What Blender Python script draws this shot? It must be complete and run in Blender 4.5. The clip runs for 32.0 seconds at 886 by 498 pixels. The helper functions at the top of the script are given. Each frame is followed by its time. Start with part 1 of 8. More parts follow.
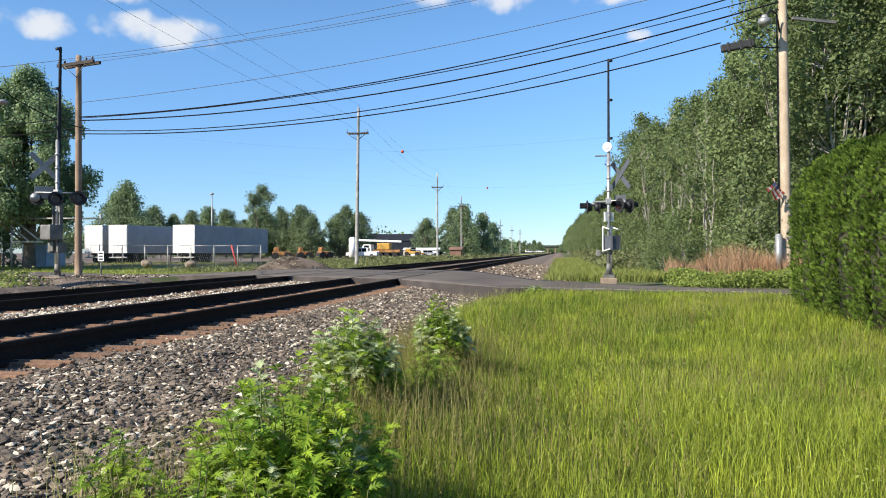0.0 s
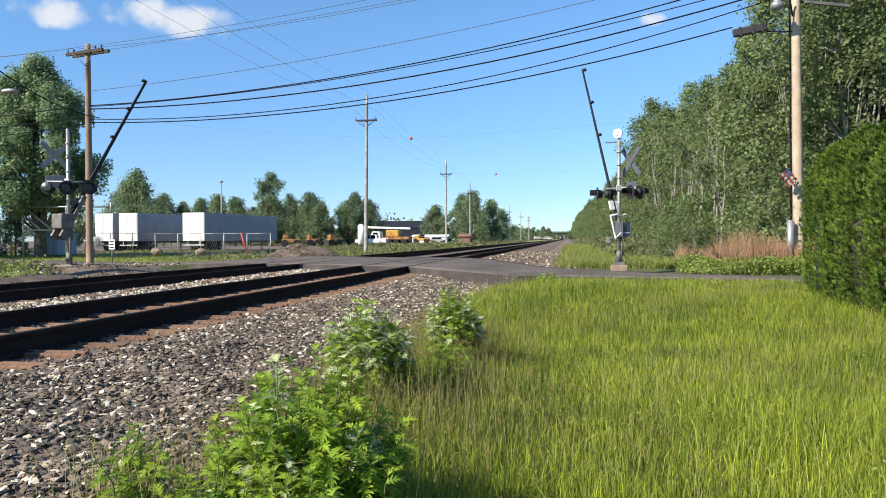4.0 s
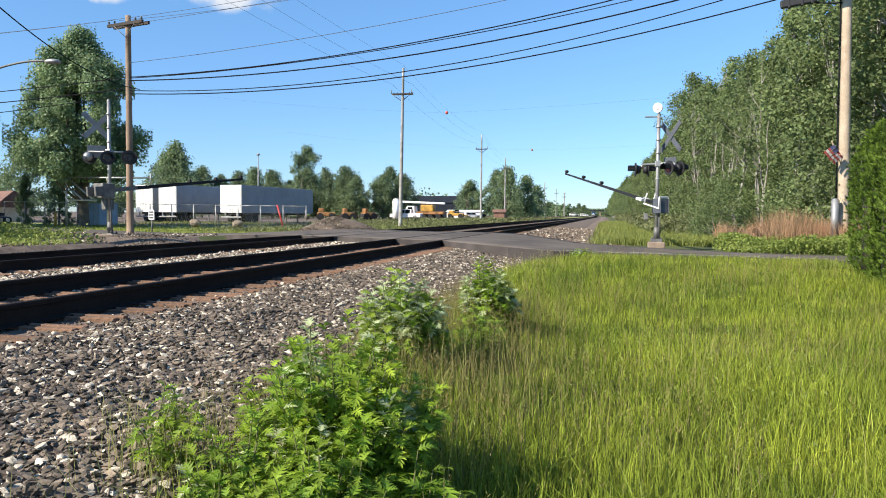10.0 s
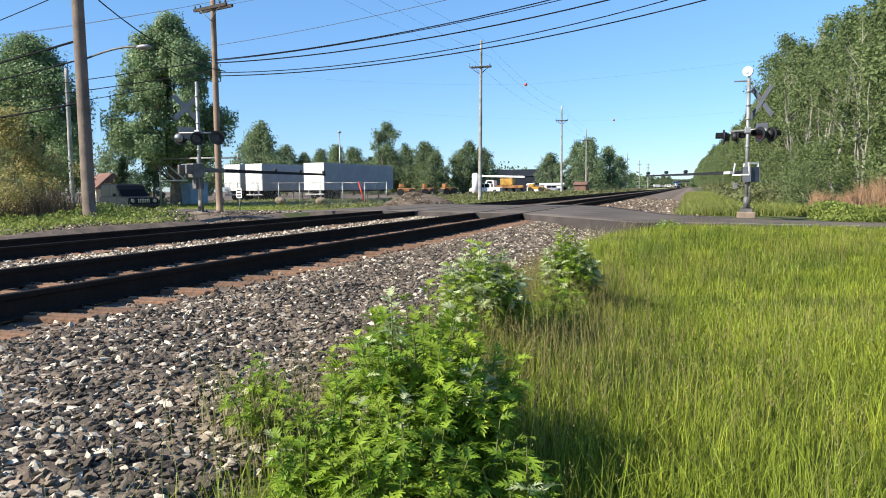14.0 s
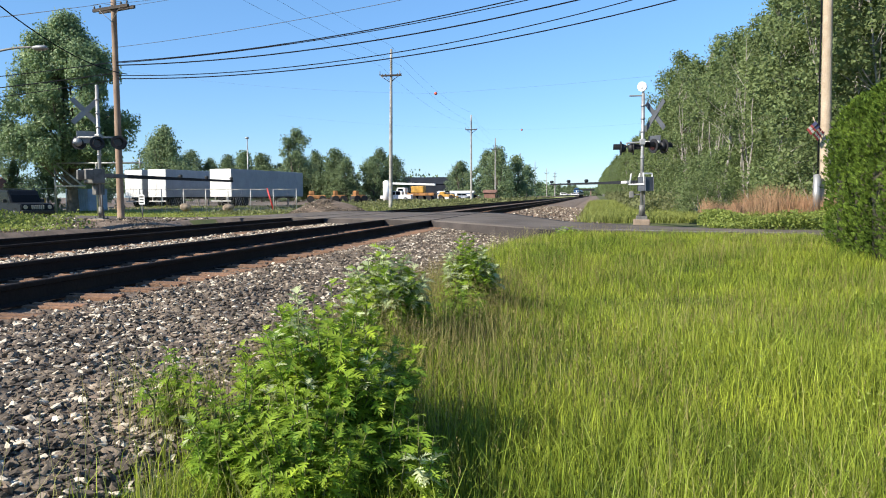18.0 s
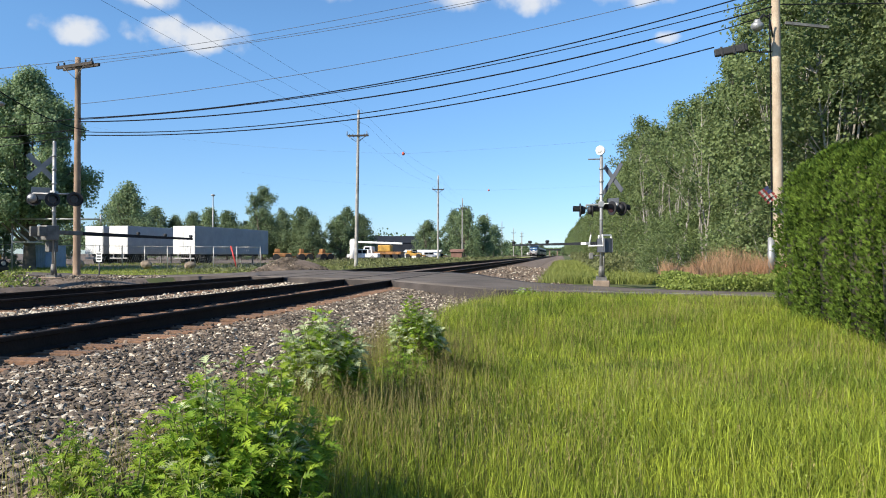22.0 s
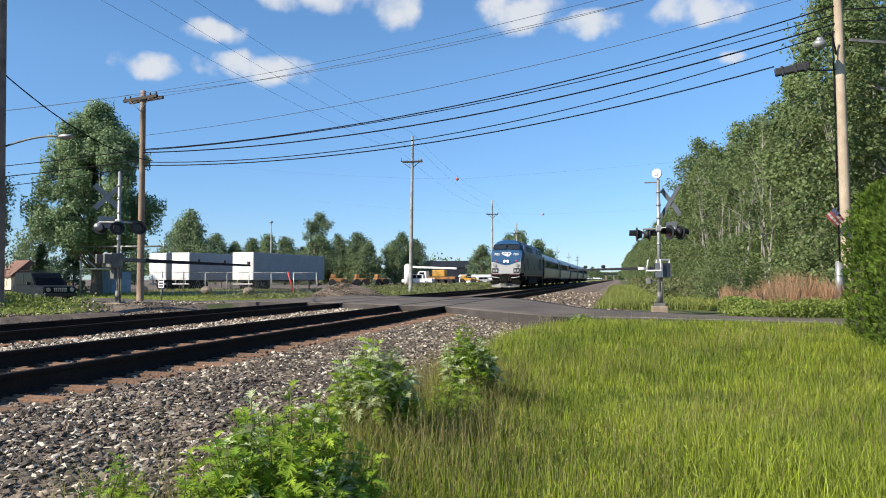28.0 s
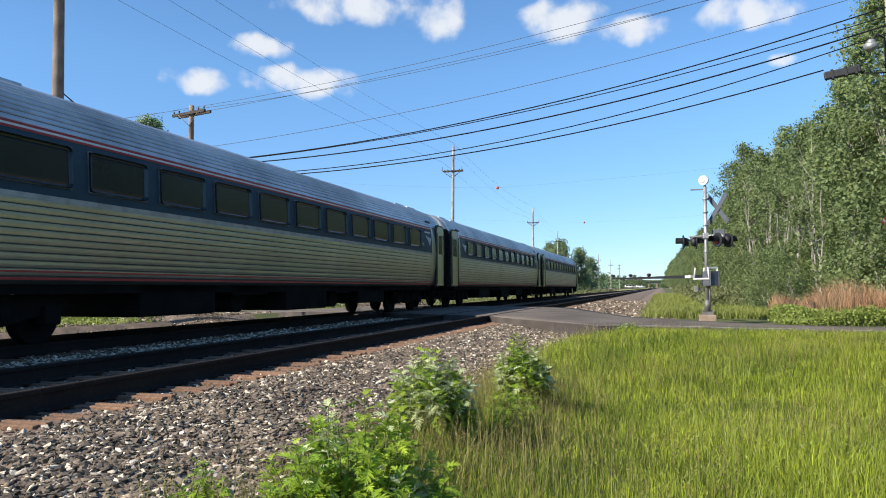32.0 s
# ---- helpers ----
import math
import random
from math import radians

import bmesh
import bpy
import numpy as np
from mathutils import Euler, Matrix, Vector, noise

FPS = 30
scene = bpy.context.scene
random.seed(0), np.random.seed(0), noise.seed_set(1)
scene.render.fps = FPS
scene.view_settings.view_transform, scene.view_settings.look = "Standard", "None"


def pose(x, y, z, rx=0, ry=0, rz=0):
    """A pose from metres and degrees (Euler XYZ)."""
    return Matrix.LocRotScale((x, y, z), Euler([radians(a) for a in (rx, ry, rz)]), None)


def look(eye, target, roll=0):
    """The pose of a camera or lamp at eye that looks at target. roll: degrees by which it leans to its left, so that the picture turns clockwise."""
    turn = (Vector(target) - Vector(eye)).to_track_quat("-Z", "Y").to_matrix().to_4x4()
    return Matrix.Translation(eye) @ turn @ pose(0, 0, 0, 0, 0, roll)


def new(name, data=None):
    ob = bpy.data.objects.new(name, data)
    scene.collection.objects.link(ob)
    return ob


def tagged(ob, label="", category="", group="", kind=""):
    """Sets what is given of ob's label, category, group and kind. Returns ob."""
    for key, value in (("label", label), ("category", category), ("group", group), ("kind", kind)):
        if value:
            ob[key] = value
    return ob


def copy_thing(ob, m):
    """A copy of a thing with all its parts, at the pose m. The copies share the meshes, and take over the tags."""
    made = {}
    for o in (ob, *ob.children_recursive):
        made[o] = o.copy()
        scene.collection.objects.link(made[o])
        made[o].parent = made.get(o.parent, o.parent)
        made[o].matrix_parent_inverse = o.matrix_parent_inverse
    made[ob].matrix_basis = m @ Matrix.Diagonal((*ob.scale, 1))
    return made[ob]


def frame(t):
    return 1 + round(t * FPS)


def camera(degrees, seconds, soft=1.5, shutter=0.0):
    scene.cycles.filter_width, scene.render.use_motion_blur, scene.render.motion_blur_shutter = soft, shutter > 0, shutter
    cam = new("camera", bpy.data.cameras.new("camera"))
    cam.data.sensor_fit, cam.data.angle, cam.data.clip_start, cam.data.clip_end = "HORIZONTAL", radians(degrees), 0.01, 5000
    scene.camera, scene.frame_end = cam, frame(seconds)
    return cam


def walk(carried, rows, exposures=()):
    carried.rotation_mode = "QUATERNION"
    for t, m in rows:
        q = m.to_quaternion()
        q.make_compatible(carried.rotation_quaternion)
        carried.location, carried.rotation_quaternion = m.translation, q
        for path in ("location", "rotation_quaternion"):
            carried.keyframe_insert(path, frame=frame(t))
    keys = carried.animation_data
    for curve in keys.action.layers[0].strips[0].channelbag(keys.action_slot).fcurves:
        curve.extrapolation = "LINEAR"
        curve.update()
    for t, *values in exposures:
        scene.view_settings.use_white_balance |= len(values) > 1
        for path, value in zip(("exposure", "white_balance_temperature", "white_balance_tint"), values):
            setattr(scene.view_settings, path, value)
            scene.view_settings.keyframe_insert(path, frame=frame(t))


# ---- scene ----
cam = camera(61.2, 32.0, soft=1.0)
PATH = [
    (0, (4.528, -0.172, 0.734), (4.2200, 1.8040, 0.7434), -0.08),
    (0.5, (4.495, -0.164, 0.727), (4.1952, 1.8136, 0.7379), -0.05),
    (1, (4.506, -0.182, 0.729), (4.2088, 1.7959, 0.7312), 0.12),
    (1.5, (4.501, -0.162, 0.725), (4.2097, 1.8164, 0.7208), 0.22),
    (2, (4.507, -0.172, 0.721), (4.2122, 1.8061, 0.7052), 0.22),
    (2.5, (4.495, -0.153, 0.734), (4.1985, 1.8244, 0.7102), 0.21),
    (3, (4.507, -0.166, 0.764), (4.1946, 1.8093, 0.7524), -0.15),
    (3.5, (4.498, -0.164, 0.762), (4.1749, 1.8096, 0.7417), -0.22),
    (5.5, (4.496, -0.143, 0.759), (4.1494, 1.8266, 0.7297), -0.54),
    (6, (4.497, -0.148, 0.755), (4.1548, 1.8224, 0.7261), -0.49),
    (6.5, (4.488, -0.139, 0.753), (4.1434, 1.8311, 0.7221), -0.33),
    (7, (4.460, -0.138, 0.756), (4.1254, 1.8337, 0.7233), -0.27),
    (7.5, (4.412, -0.160, 0.745), (4.0924, 1.8136, 0.6984), 0.19),
    (8, (4.383, -0.167, 0.731), (4.0756, 1.8083, 0.6662), 0.42),
    (8.5, (4.409, -0.157, 0.719), (4.0520, 1.8097, 0.6504), 0.79),
    (9, (4.505, -0.121, 0.726), (4.0980, 1.8351, 0.6352), -0.53),
    (9.5, (4.564, -0.112, 0.715), (4.1251, 1.8363, 0.6053), -0.28),
    (10, (4.477, -0.097, 0.718), (4.0570, 1.8563, 0.6263), 0.50),
    (10.5, (4.437, -0.108, 0.703), (4.0101, 1.8434, 0.5972), 1.36),
    (11, (4.487, -0.097, 0.696), (4.0280, 1.8468, 0.5993), 1.48),
    (11.5, (4.505, -0.079, 0.701), (4.0464, 1.8656, 0.6168), 1.13),
    (12, (4.497, -0.064, 0.697), (4.0352, 1.8804, 0.6155), 0.42),
    (12.5, (4.490, -0.074, 0.698), (3.9647, 1.8517, 0.5766), -0.14),
    (13, (4.474, -0.082, 0.700), (3.8552, 1.8138, 0.5437), -0.05),
    (13.5, (4.475, -0.072, 0.695), (3.8512, 1.8218, 0.5354), -0.39),
    (14, (4.471, -0.071, 0.695), (3.8459, 1.8223, 0.5355), -0.55),
    (14.5, (4.491, -0.050, 0.702), (3.9009, 1.8583, 0.6078), -0.46),
    (16.5, (4.561, -0.161, 0.692), (4.1004, 1.7852, 0.6604), -0.76),
    (17, (4.593, -0.195, 0.666), (4.0730, 1.7321, 0.5487), -1.56),
    (17.5, (4.592, -0.338, 0.673), (4.1814, 1.6136, 0.5195), -0.48),
    (18, (4.624, -0.401, 0.697), (4.2266, 1.5541, 0.5555), -0.28),
    (18.5, (4.677, -0.411, 0.700), (4.3241, 1.5552, 0.6016), -0.20),
    (19, (4.694, -0.419, 0.706), (4.3378, 1.5472, 0.6218), -0.13),
    (19.5, (4.682, -0.424, 0.698), (4.3121, 1.5399, 0.6108), 0.17),
    (20, (4.654, -0.432, 0.693), (4.3151, 1.5368, 0.6069), 0.25),
    (20.5, (4.701, -0.423, 0.694), (4.3817, 1.5483, 0.5853), -0.00),
    (21, (4.853, -0.357, 0.709), (4.4952, 1.6083, 0.6188), -0.10),
    (21.5, (4.888, -0.311, 0.732), (4.5429, 1.6584, 0.6899), -0.44),
    (22, (4.826, -0.279, 0.731), (4.5121, 1.6961, 0.7462), 0.16),
    (22.5, (4.847, -0.255, 0.728), (4.5191, 1.7181, 0.7160), 0.47),
    (23, (4.866, -0.222, 0.754), (4.5158, 1.7470, 0.7439), 0.00),
    (23.5, (4.871, -0.217, 0.782), (4.5713, 1.7602, 0.7929), 0.09),
    (24, (4.865, -0.216, 0.773), (4.5362, 1.7568, 0.7914), 0.10),
    (24.5, (4.852, -0.217, 0.775), (4.5154, 1.7545, 0.7931), 0.17),
    (25, (4.849, -0.214, 0.777), (4.5099, 1.7565, 0.8043), -0.05),
    (25.5, (4.841, -0.208, 0.789), (4.5054, 1.7626, 0.8404), 0.09),
    (27.5, (4.825, -0.193, 0.780), (4.4069, 1.7614, 0.8642), 0.18),
    (28, (4.832, -0.180, 0.762), (4.3759, 1.7655, 0.8429), -0.02),
    (28.5, (4.829, -0.200, 0.768), (4.3380, 1.7363, 0.8631), -0.13),
    (29, (4.813, -0.225, 0.768), (4.2502, 1.6914, 0.8643), -0.12),
    (29.5, (4.789, -0.241, 0.767), (4.2247, 1.6750, 0.8626), -0.31),
    (30, (4.760, -0.255, 0.765), (4.2025, 1.6635, 0.8608), -0.59),
    (30.5, (4.762, -0.257, 0.771), (4.2058, 1.6622, 0.8671), -0.58),
    (31, (4.754, -0.261, 0.774), (4.1966, 1.6575, 0.8710), -0.46),
    (31.5, (4.750, -0.283, 0.771), (4.1892, 1.6338, 0.8708), -0.44),
    (32, (4.727, -0.291, 0.774), (4.1681, 1.6269, 0.8791), -0.27),
]
# the clip's camera darkens a little before the train and opens again once it fills the view
EXPOSURE = [(0, 0.83), (8, 0.86), (13, 0.89), (20, 0.87), (22, 0.77), (25.5, 0.75), (28, 0.69), (29.5, 0.73), (30, 0.84), (32, 0.87)]
walk(cam, [(t, look(eye, target, roll)) for t, eye, target, roll in PATH], EXPOSURE)

# ---- world, sun, exposure ----
SUN_DIR = Vector((-0.60, -0.56, 0.57)).normalized()
sun_el = math.asin(SUN_DIR.z)
sun_az = math.atan2(SUN_DIR.x, SUN_DIR.y)
world = bpy.data.worlds.new("sky_world")
scene.world = world
world.use_nodes = True
wn, wl = world.node_tree.nodes, world.node_tree.links
wn.clear()
sky = wn.new("ShaderNodeTexSky")
sky.sky_type, sky.sun_disc = "NISHITA", False
sky.sun_elevation, sky.sun_rotation = sun_el, sun_az
sky.air_density, sky.dust_density, sky.ozone_density, sky.altitude = 0.9, 0.0, 3.0, 400
bg = wn.new("ShaderNodeBackground")
bg.inputs["Strength"].default_value = 0.099
out_w = wn.new("ShaderNodeOutputWorld")
wl.new(bg.outputs[0], out_w.inputs[0])
coord = wn.new("ShaderNodeTexCoord")


def wmath(op, a, b=None):
    n = wn.new("ShaderNodeMath")
    n.operation = op
    for k, v in enumerate((a, b)):
        if v is None:
            continue
        if isinstance(v, (int, float)):
            n.inputs[k].default_value = v
        else:
            wl.new(v, n.inputs[k])
    return n.outputs[0]


sep = wn.new("ShaderNodeSeparateXYZ")
wl.new(coord.outputs["Generated"], sep.inputs[0])
el_s = wmath("MULTIPLY", wmath("ARCSINE", sep.outputs[2]), 57.2958)
tint = wn.new("ShaderNodeMix")
tint.data_type, tint.blend_type = "RGBA", "MULTIPLY"
tint.inputs["Factor"].default_value = 1.0
low = wn.new("ShaderNodeMapRange")
low.inputs["From Max"].default_value = 16.0
wl.new(el_s, low.inputs["Value"])
tone = wn.new("ShaderNodeMix")
tone.data_type = "RGBA"
tone.inputs["A"].default_value, tone.inputs["B"].default_value = (0.52, 0.64, 0.85, 1), (0.79, 1.03, 1.15, 1)
wl.new(low.outputs[0], tone.inputs["Factor"])
wl.new(tone.outputs["Result"], tint.inputs["B"])
wl.new(sky.outputs[0], tint.inputs["A"])
wl.new(tint.outputs["Result"], bg.inputs["Color"])

sun = new("sun", bpy.data.lights.new("sun", "SUN"))
sun.data.energy, sun.data.angle, sun.data.color = 4.65, radians(0.53), (1.0, 0.915, 0.78)
sun.matrix_world = look((0, 0, 50), Vector((0, 0, 50)) - SUN_DIR)


# ---- materials ----
def mat(name, color, rough=0.8, metal=0.0, scale=8.0, var=0.25, bump=0.15, fine=60.0, color2=None, translucent=0.0, island=0.0, obj=0.0, spec=0.5, emit=0.0):
    m = bpy.data.materials.new(name)
    m.use_nodes = True
    n, l = m.node_tree.nodes, m.node_tree.links
    b = n["Principled BSDF"]
    b.inputs["Roughness"].default_value, b.inputs["Metallic"].default_value = rough, metal
    b.inputs["Specular IOR Level"].default_value = spec
    tc = n.new("ShaderNodeTexCoord")
    n1 = n.new("ShaderNodeTexNoise")
    n1.inputs["Scale"].default_value, n1.inputs["Detail"].default_value = scale, 5.0
    l.new(tc.outputs["Object"], n1.inputs["Vector"])
    n2 = n.new("ShaderNodeTexNoise")
    n2.inputs["Scale"].default_value, n2.inputs["Detail"].default_value = fine, 4.0
    l.new(tc.outputs["Object"], n2.inputs["Vector"])
    mx = n.new("ShaderNodeMix")
    mx.data_type = "RGBA"
    c2 = color2 or tuple(max(0.0, c * (1 - 1.6 * var)) for c in color)
    mx.inputs["A"].default_value, mx.inputs["B"].default_value = (*c2, 1), (*color, 1)
    mr = n.new("ShaderNodeMapRange")
    mr.inputs["From Min"].default_value, mr.inputs["From Max"].default_value = 0.32, 0.68
    l.new(n1.outputs[0], mr.inputs["Value"])
    l.new(mr.outputs[0], mx.inputs["Factor"])
    hv = n.new("ShaderNodeHueSaturation")
    l.new(mx.outputs["Result"], hv.inputs["Color"])
    val = n.new("ShaderNodeMath")
    val.operation = "MULTIPLY_ADD"
    l.new(n2.outputs[0], val.inputs[0])
    val.inputs[1].default_value, val.inputs[2].default_value = var * 1.6, 1 - var * 0.8
    vout = val.outputs[0]
    for amount, src in ((island, "g"), (obj, "o")):
        if amount:
            info = n.new("ShaderNodeNewGeometry") if src == "g" else n.new("ShaderNodeObjectInfo")
            add = n.new("ShaderNodeMath")
            add.operation = "MULTIPLY_ADD"
            l.new(info.outputs["Random Per Island" if src == "g" else "Random"], add.inputs[0])
            add.inputs[1].default_value = amount
            sub = n.new("ShaderNodeMath")
            sub.operation = "SUBTRACT"
            l.new(vout, sub.inputs[0])
            sub.inputs[1].default_value = amount / 2
            l.new(sub.outputs[0], add.inputs[2])
            vout = add.outputs[0]
    l.new(vout, hv.inputs["Value"])
    l.new(hv.outputs[0], b.inputs["Base Color"])
    if bump:
        bp = n.new("ShaderNodeBump")
        bp.inputs["Strength"].default_value, bp.inputs["Distance"].default_value = bump, 0.02
        l.new(n2.outputs[0], bp.inputs["Height"])
        l.new(bp.outputs[0], b.inputs["Normal"])
    if translucent:
        tr = n.new("ShaderNodeBsdfTranslucent")
        l.new(hv.outputs[0], tr.inputs["Color"])
        ms = n.new("ShaderNodeMixShader")
        ms.inputs[0].default_value = translucent
        l.new(b.outputs[0], ms.inputs[1])
        l.new(tr.outputs[0], ms.inputs[2])
        l.new(ms.outputs[0], n["Material Output"].inputs[0])
    if emit:
        b.inputs["Emission Color"].default_value = (1.0, 0.95, 0.85, 1)
        b.inputs["Emission Strength"].default_value = emit
    return m


# ground tone darkened to give the shade in the gaps between blades
M_GROUND = mat("meadow_soil", (0.085, 0.105, 0.022), 0.95, scale=0.6, var=0.3, fine=25, color2=(0.06, 0.07, 0.02), bump=0.6)
M_LAWN = mat("mown_lawn", (0.29, 0.315, 0.065), 0.95, scale=0.35, var=0.25, fine=14, color2=(0.21, 0.245, 0.05), bump=0.6)
M_BED = mat("ballast_fill", (0.20, 0.15, 0.115), 0.95, scale=3.0, var=0.45, fine=22, color2=(0.105, 0.08, 0.06), bump=1.0)
M_STONE = mat("ballast_stone", (0.212, 0.166, 0.12), 0.9, scale=3.0, var=0.3, fine=50, color2=(0.076, 0.06, 0.046), island=1.1, bump=0.3)
M_STONE_W = mat("pale_stone", (0.68, 0.59, 0.455), 0.85, scale=4.0, var=0.2, fine=50, island=0.5, bump=0.3)
M_STONE_B = mat("rusty_stone", (0.20, 0.145, 0.105), 0.9, scale=4.0, var=0.25, fine=50, island=0.6, bump=0.3)
M_RAIL = mat("dark_rail_steel", (0.032, 0.025, 0.021), 0.85, 0.0, spec=0.12, scale=2.0, var=0.4, fine=35, color2=(0.02, 0.016, 0.015), bump=0.3)
M_RAILTOP = mat("worn_rail_head", (0.22, 0.19, 0.17), 0.35, 0.9, scale=3.0, var=0.3, fine=70, bump=0.05)
M_TIE = mat("rust_stained_tie", (0.25, 0.14, 0.083), 0.95, scale=2.5, var=0.35, fine=28, color2=(0.14, 0.082, 0.052), obj=0.35, bump=0.8)
M_ASPHALT = mat("worn_asphalt", (0.165, 0.142, 0.122), 0.9, scale=0.7, var=0.25, fine=40, color2=(0.095, 0.081, 0.07), bump=0.6, spec=0.15)
M_APRON = mat("crossing_apron_edge", (0.075, 0.062, 0.055), 0.95, scale=1.5, var=0.3, fine=25, bump=0.8)
M_WHITELINE = mat("worn_white_line", (0.5, 0.49, 0.46), 0.85, scale=3.0, var=0.3)
M_GALV = mat("galvanised_steel", (0.42, 0.42, 0.41), 0.5, 0.55, scale=4.0, var=0.2, fine=40, bump=0.05)
M_GALV_D = mat("weathered_grey_steel", (0.22, 0.215, 0.20), 0.65, 0.4, scale=4.0, var=0.3, fine=30, bump=0.1)
M_BLACK = mat("matt_black_paint", (0.018, 0.018, 0.02), 0.6, scale=4, var=0.2)
M_WHITE = mat("white_paint", (0.72, 0.72, 0.70), 0.5, scale=3, var=0.12, bump=0.03)
M_RED = mat("red_paint", (0.55, 0.03, 0.03), 0.5, scale=3, var=0.12)
M_LENS = mat("dark_red_lens", (0.03, 0.006, 0.006), 0.15, scale=3, var=0.1)
M_CONC = mat("concrete", (0.32, 0.24, 0.175), 0.9, scale=3, var=0.25, fine=30, bump=0.3)
M_POLE = mat("weathered_pole_wood", (0.32, 0.225, 0.155), 0.9, scale=2.0, var=0.3, fine=20, color2=(0.21, 0.14, 0.095), bump=0.6)
M_POLE_D = mat("dark_pole_wood", (0.24, 0.185, 0.145), 0.9, scale=2.0, var=0.3, fine=20, bump=0.6)
M_BACK = mat("dark_sign_back", (0.012, 0.014, 0.018), 0.7, scale=3, var=0.2)
M_BACK_L = mat("grey_sign_back", (0.085, 0.095, 0.112), 0.7, scale=3, var=0.2)
M_BACK_D = mat("dull_dark_sign_back", (0.30, 0.31, 0.31), 0.8, scale=3, var=0.2)
M_BRUSH = mat("dead_brush", (0.23, 0.165, 0.105), 0.9, scale=1.0, var=0.25, fine=9, color2=(0.15, 0.115, 0.075), translucent=0.2, island=0.5, bump=0)
M_POLE_L = mat("pale_pole_wood", (0.50, 0.40, 0.29), 0.9, scale=2.0, var=0.3, fine=20, color2=(0.34, 0.26, 0.18), bump=0.6)
M_POLE_G = mat("grey_pole_wood", (0.40, 0.385, 0.36), 0.9, scale=2.0, var=0.3, fine=20, bump=0.5)
M_CABLE = mat("cable_sheath", (0.012, 0.012, 0.016), 0.9, spec=0.1, scale=2, var=0.1, bump=0)
M_CABLE_T = mat("bare_conductor", (0.07, 0.075, 0.085), 0.8, 0.0, scale=2, var=0.1, bump=0)
M_GLASS_D = mat("dark_window_glass", (0.008, 0.010, 0.012), 0.2, scale=1, var=0.1, bump=0, spec=0.12)
M_RUBBER = mat("tyre_rubber", (0.02, 0.02, 0.02), 0.85, scale=6, var=0.2)
M_GRASS = mat("grass_blade", (0.31, 0.36, 0.042), 0.55, scale=1.3, var=0.2, fine=9, color2=(0.125, 0.185, 0.023), translucent=0.3, island=1.3, bump=0, spec=0.25)
M_GRASS_DRY = mat("grass_seed_stalk", (0.42, 0.40, 0.14), 0.7, scale=0.8, var=0.25, fine=9, color2=(0.30, 0.29, 0.10), translucent=0.3, island=0.4, bump=0, spec=0.2)
M_REED = mat("dry_reed", (0.50, 0.285, 0.16), 0.8, scale=1.0, var=0.25, fine=9, color2=(0.30, 0.21, 0.12), translucent=0.2, island=0.4, bump=0)
M_MUG = mat("mugwort_leaf", (0.36, 0.47, 0.045), 0.55, scale=5.0, var=0.3, fine=25, color2=(0.15, 0.27, 0.03), translucent=0.45, island=0.75, bump=0.1, spec=0.3)
M_MUG_P = mat("pale_leaf_back", (0.56, 0.63, 0.34), 0.7, scale=3.0, var=0.2, fine=25, translucent=0.3, island=0.3, bump=0.1, spec=0.15)
M_STEM = mat("plant_stem", (0.15, 0.16, 0.05), 0.7, scale=4, var=0.2)
M_WEED = mat("roadside_weed_leaf", (0.29, 0.35, 0.075), 0.65, scale=1.5, var=0.25, fine=12, color2=(0.185, 0.24, 0.05), translucent=0.4, island=0.5, bump=0)
M_LEAF = mat("tree_leaf", (0.225, 0.295, 0.15), 0.6, scale=0.35, var=0.3, fine=3, color2=(0.15, 0.205, 0.105), translucent=0.5, island=0.45, obj=0.25, bump=0, spec=0.3)
M_LEAF_D = mat("maple_leaf", (0.28, 0.37, 0.18), 0.5, scale=0.5, var=0.3, fine=3, color2=(0.135, 0.205, 0.098), translucent=0.4, island=0.6, bump=0, spec=0.4)
M_LEAF_L = mat("light_tree_leaf", (0.22, 0.28, 0.11), 0.6, scale=0.35, var=0.3, fine=3, color2=(0.155, 0.205, 0.082), translucent=0.45, island=0.6, obj=0.3, bump=0, spec=0.3)
M_LEAF_Y = mat("yellowish_leaf", (0.46, 0.42, 0.16), 0.6, scale=0.5, var=0.3, fine=4, color2=(0.31, 0.285, 0.11), translucent=0.5, island=0.5, bump=0)
M_HEDGE = mat("arborvitae_spray", (0.145, 0.22, 0.03), 0.7, scale=3.0, var=0.3, fine=9, color2=(0.05, 0.092, 0.014), translucent=0.35, island=0.95, bump=0, spec=0.2)
M_VERGE = mat("verge_grass_blade", (0.29, 0.32, 0.07), 0.7, scale=0.4, var=0.25, fine=6, color2=(0.20, 0.235, 0.06), translucent=0.35, island=0.4, bump=0)
M_SCRUB = mat("dull_scrub_leaf", (0.19, 0.21, 0.08), 0.7, scale=0.4, var=0.3, fine=5, color2=(0.13, 0.14, 0.06), translucent=0.35, island=0.5, bump=0)
M_BARK = mat("tree_bark", (0.16, 0.13, 0.10), 0.9, scale=3, var=0.3, fine=20, bump=0.6)
M_BIRCH = mat("pale_bark", (0.40, 0.37, 0.32), 0.9, scale=3, var=0.35, fine=14, bump=0.4)
M_FAR = mat("far_wood_leaf", (0.11, 0.16, 0.065), 0.8, scale=0.1, var=0.3, fine=0.8, color2=(0.075, 0.125, 0.05), island=0.5, bump=0)


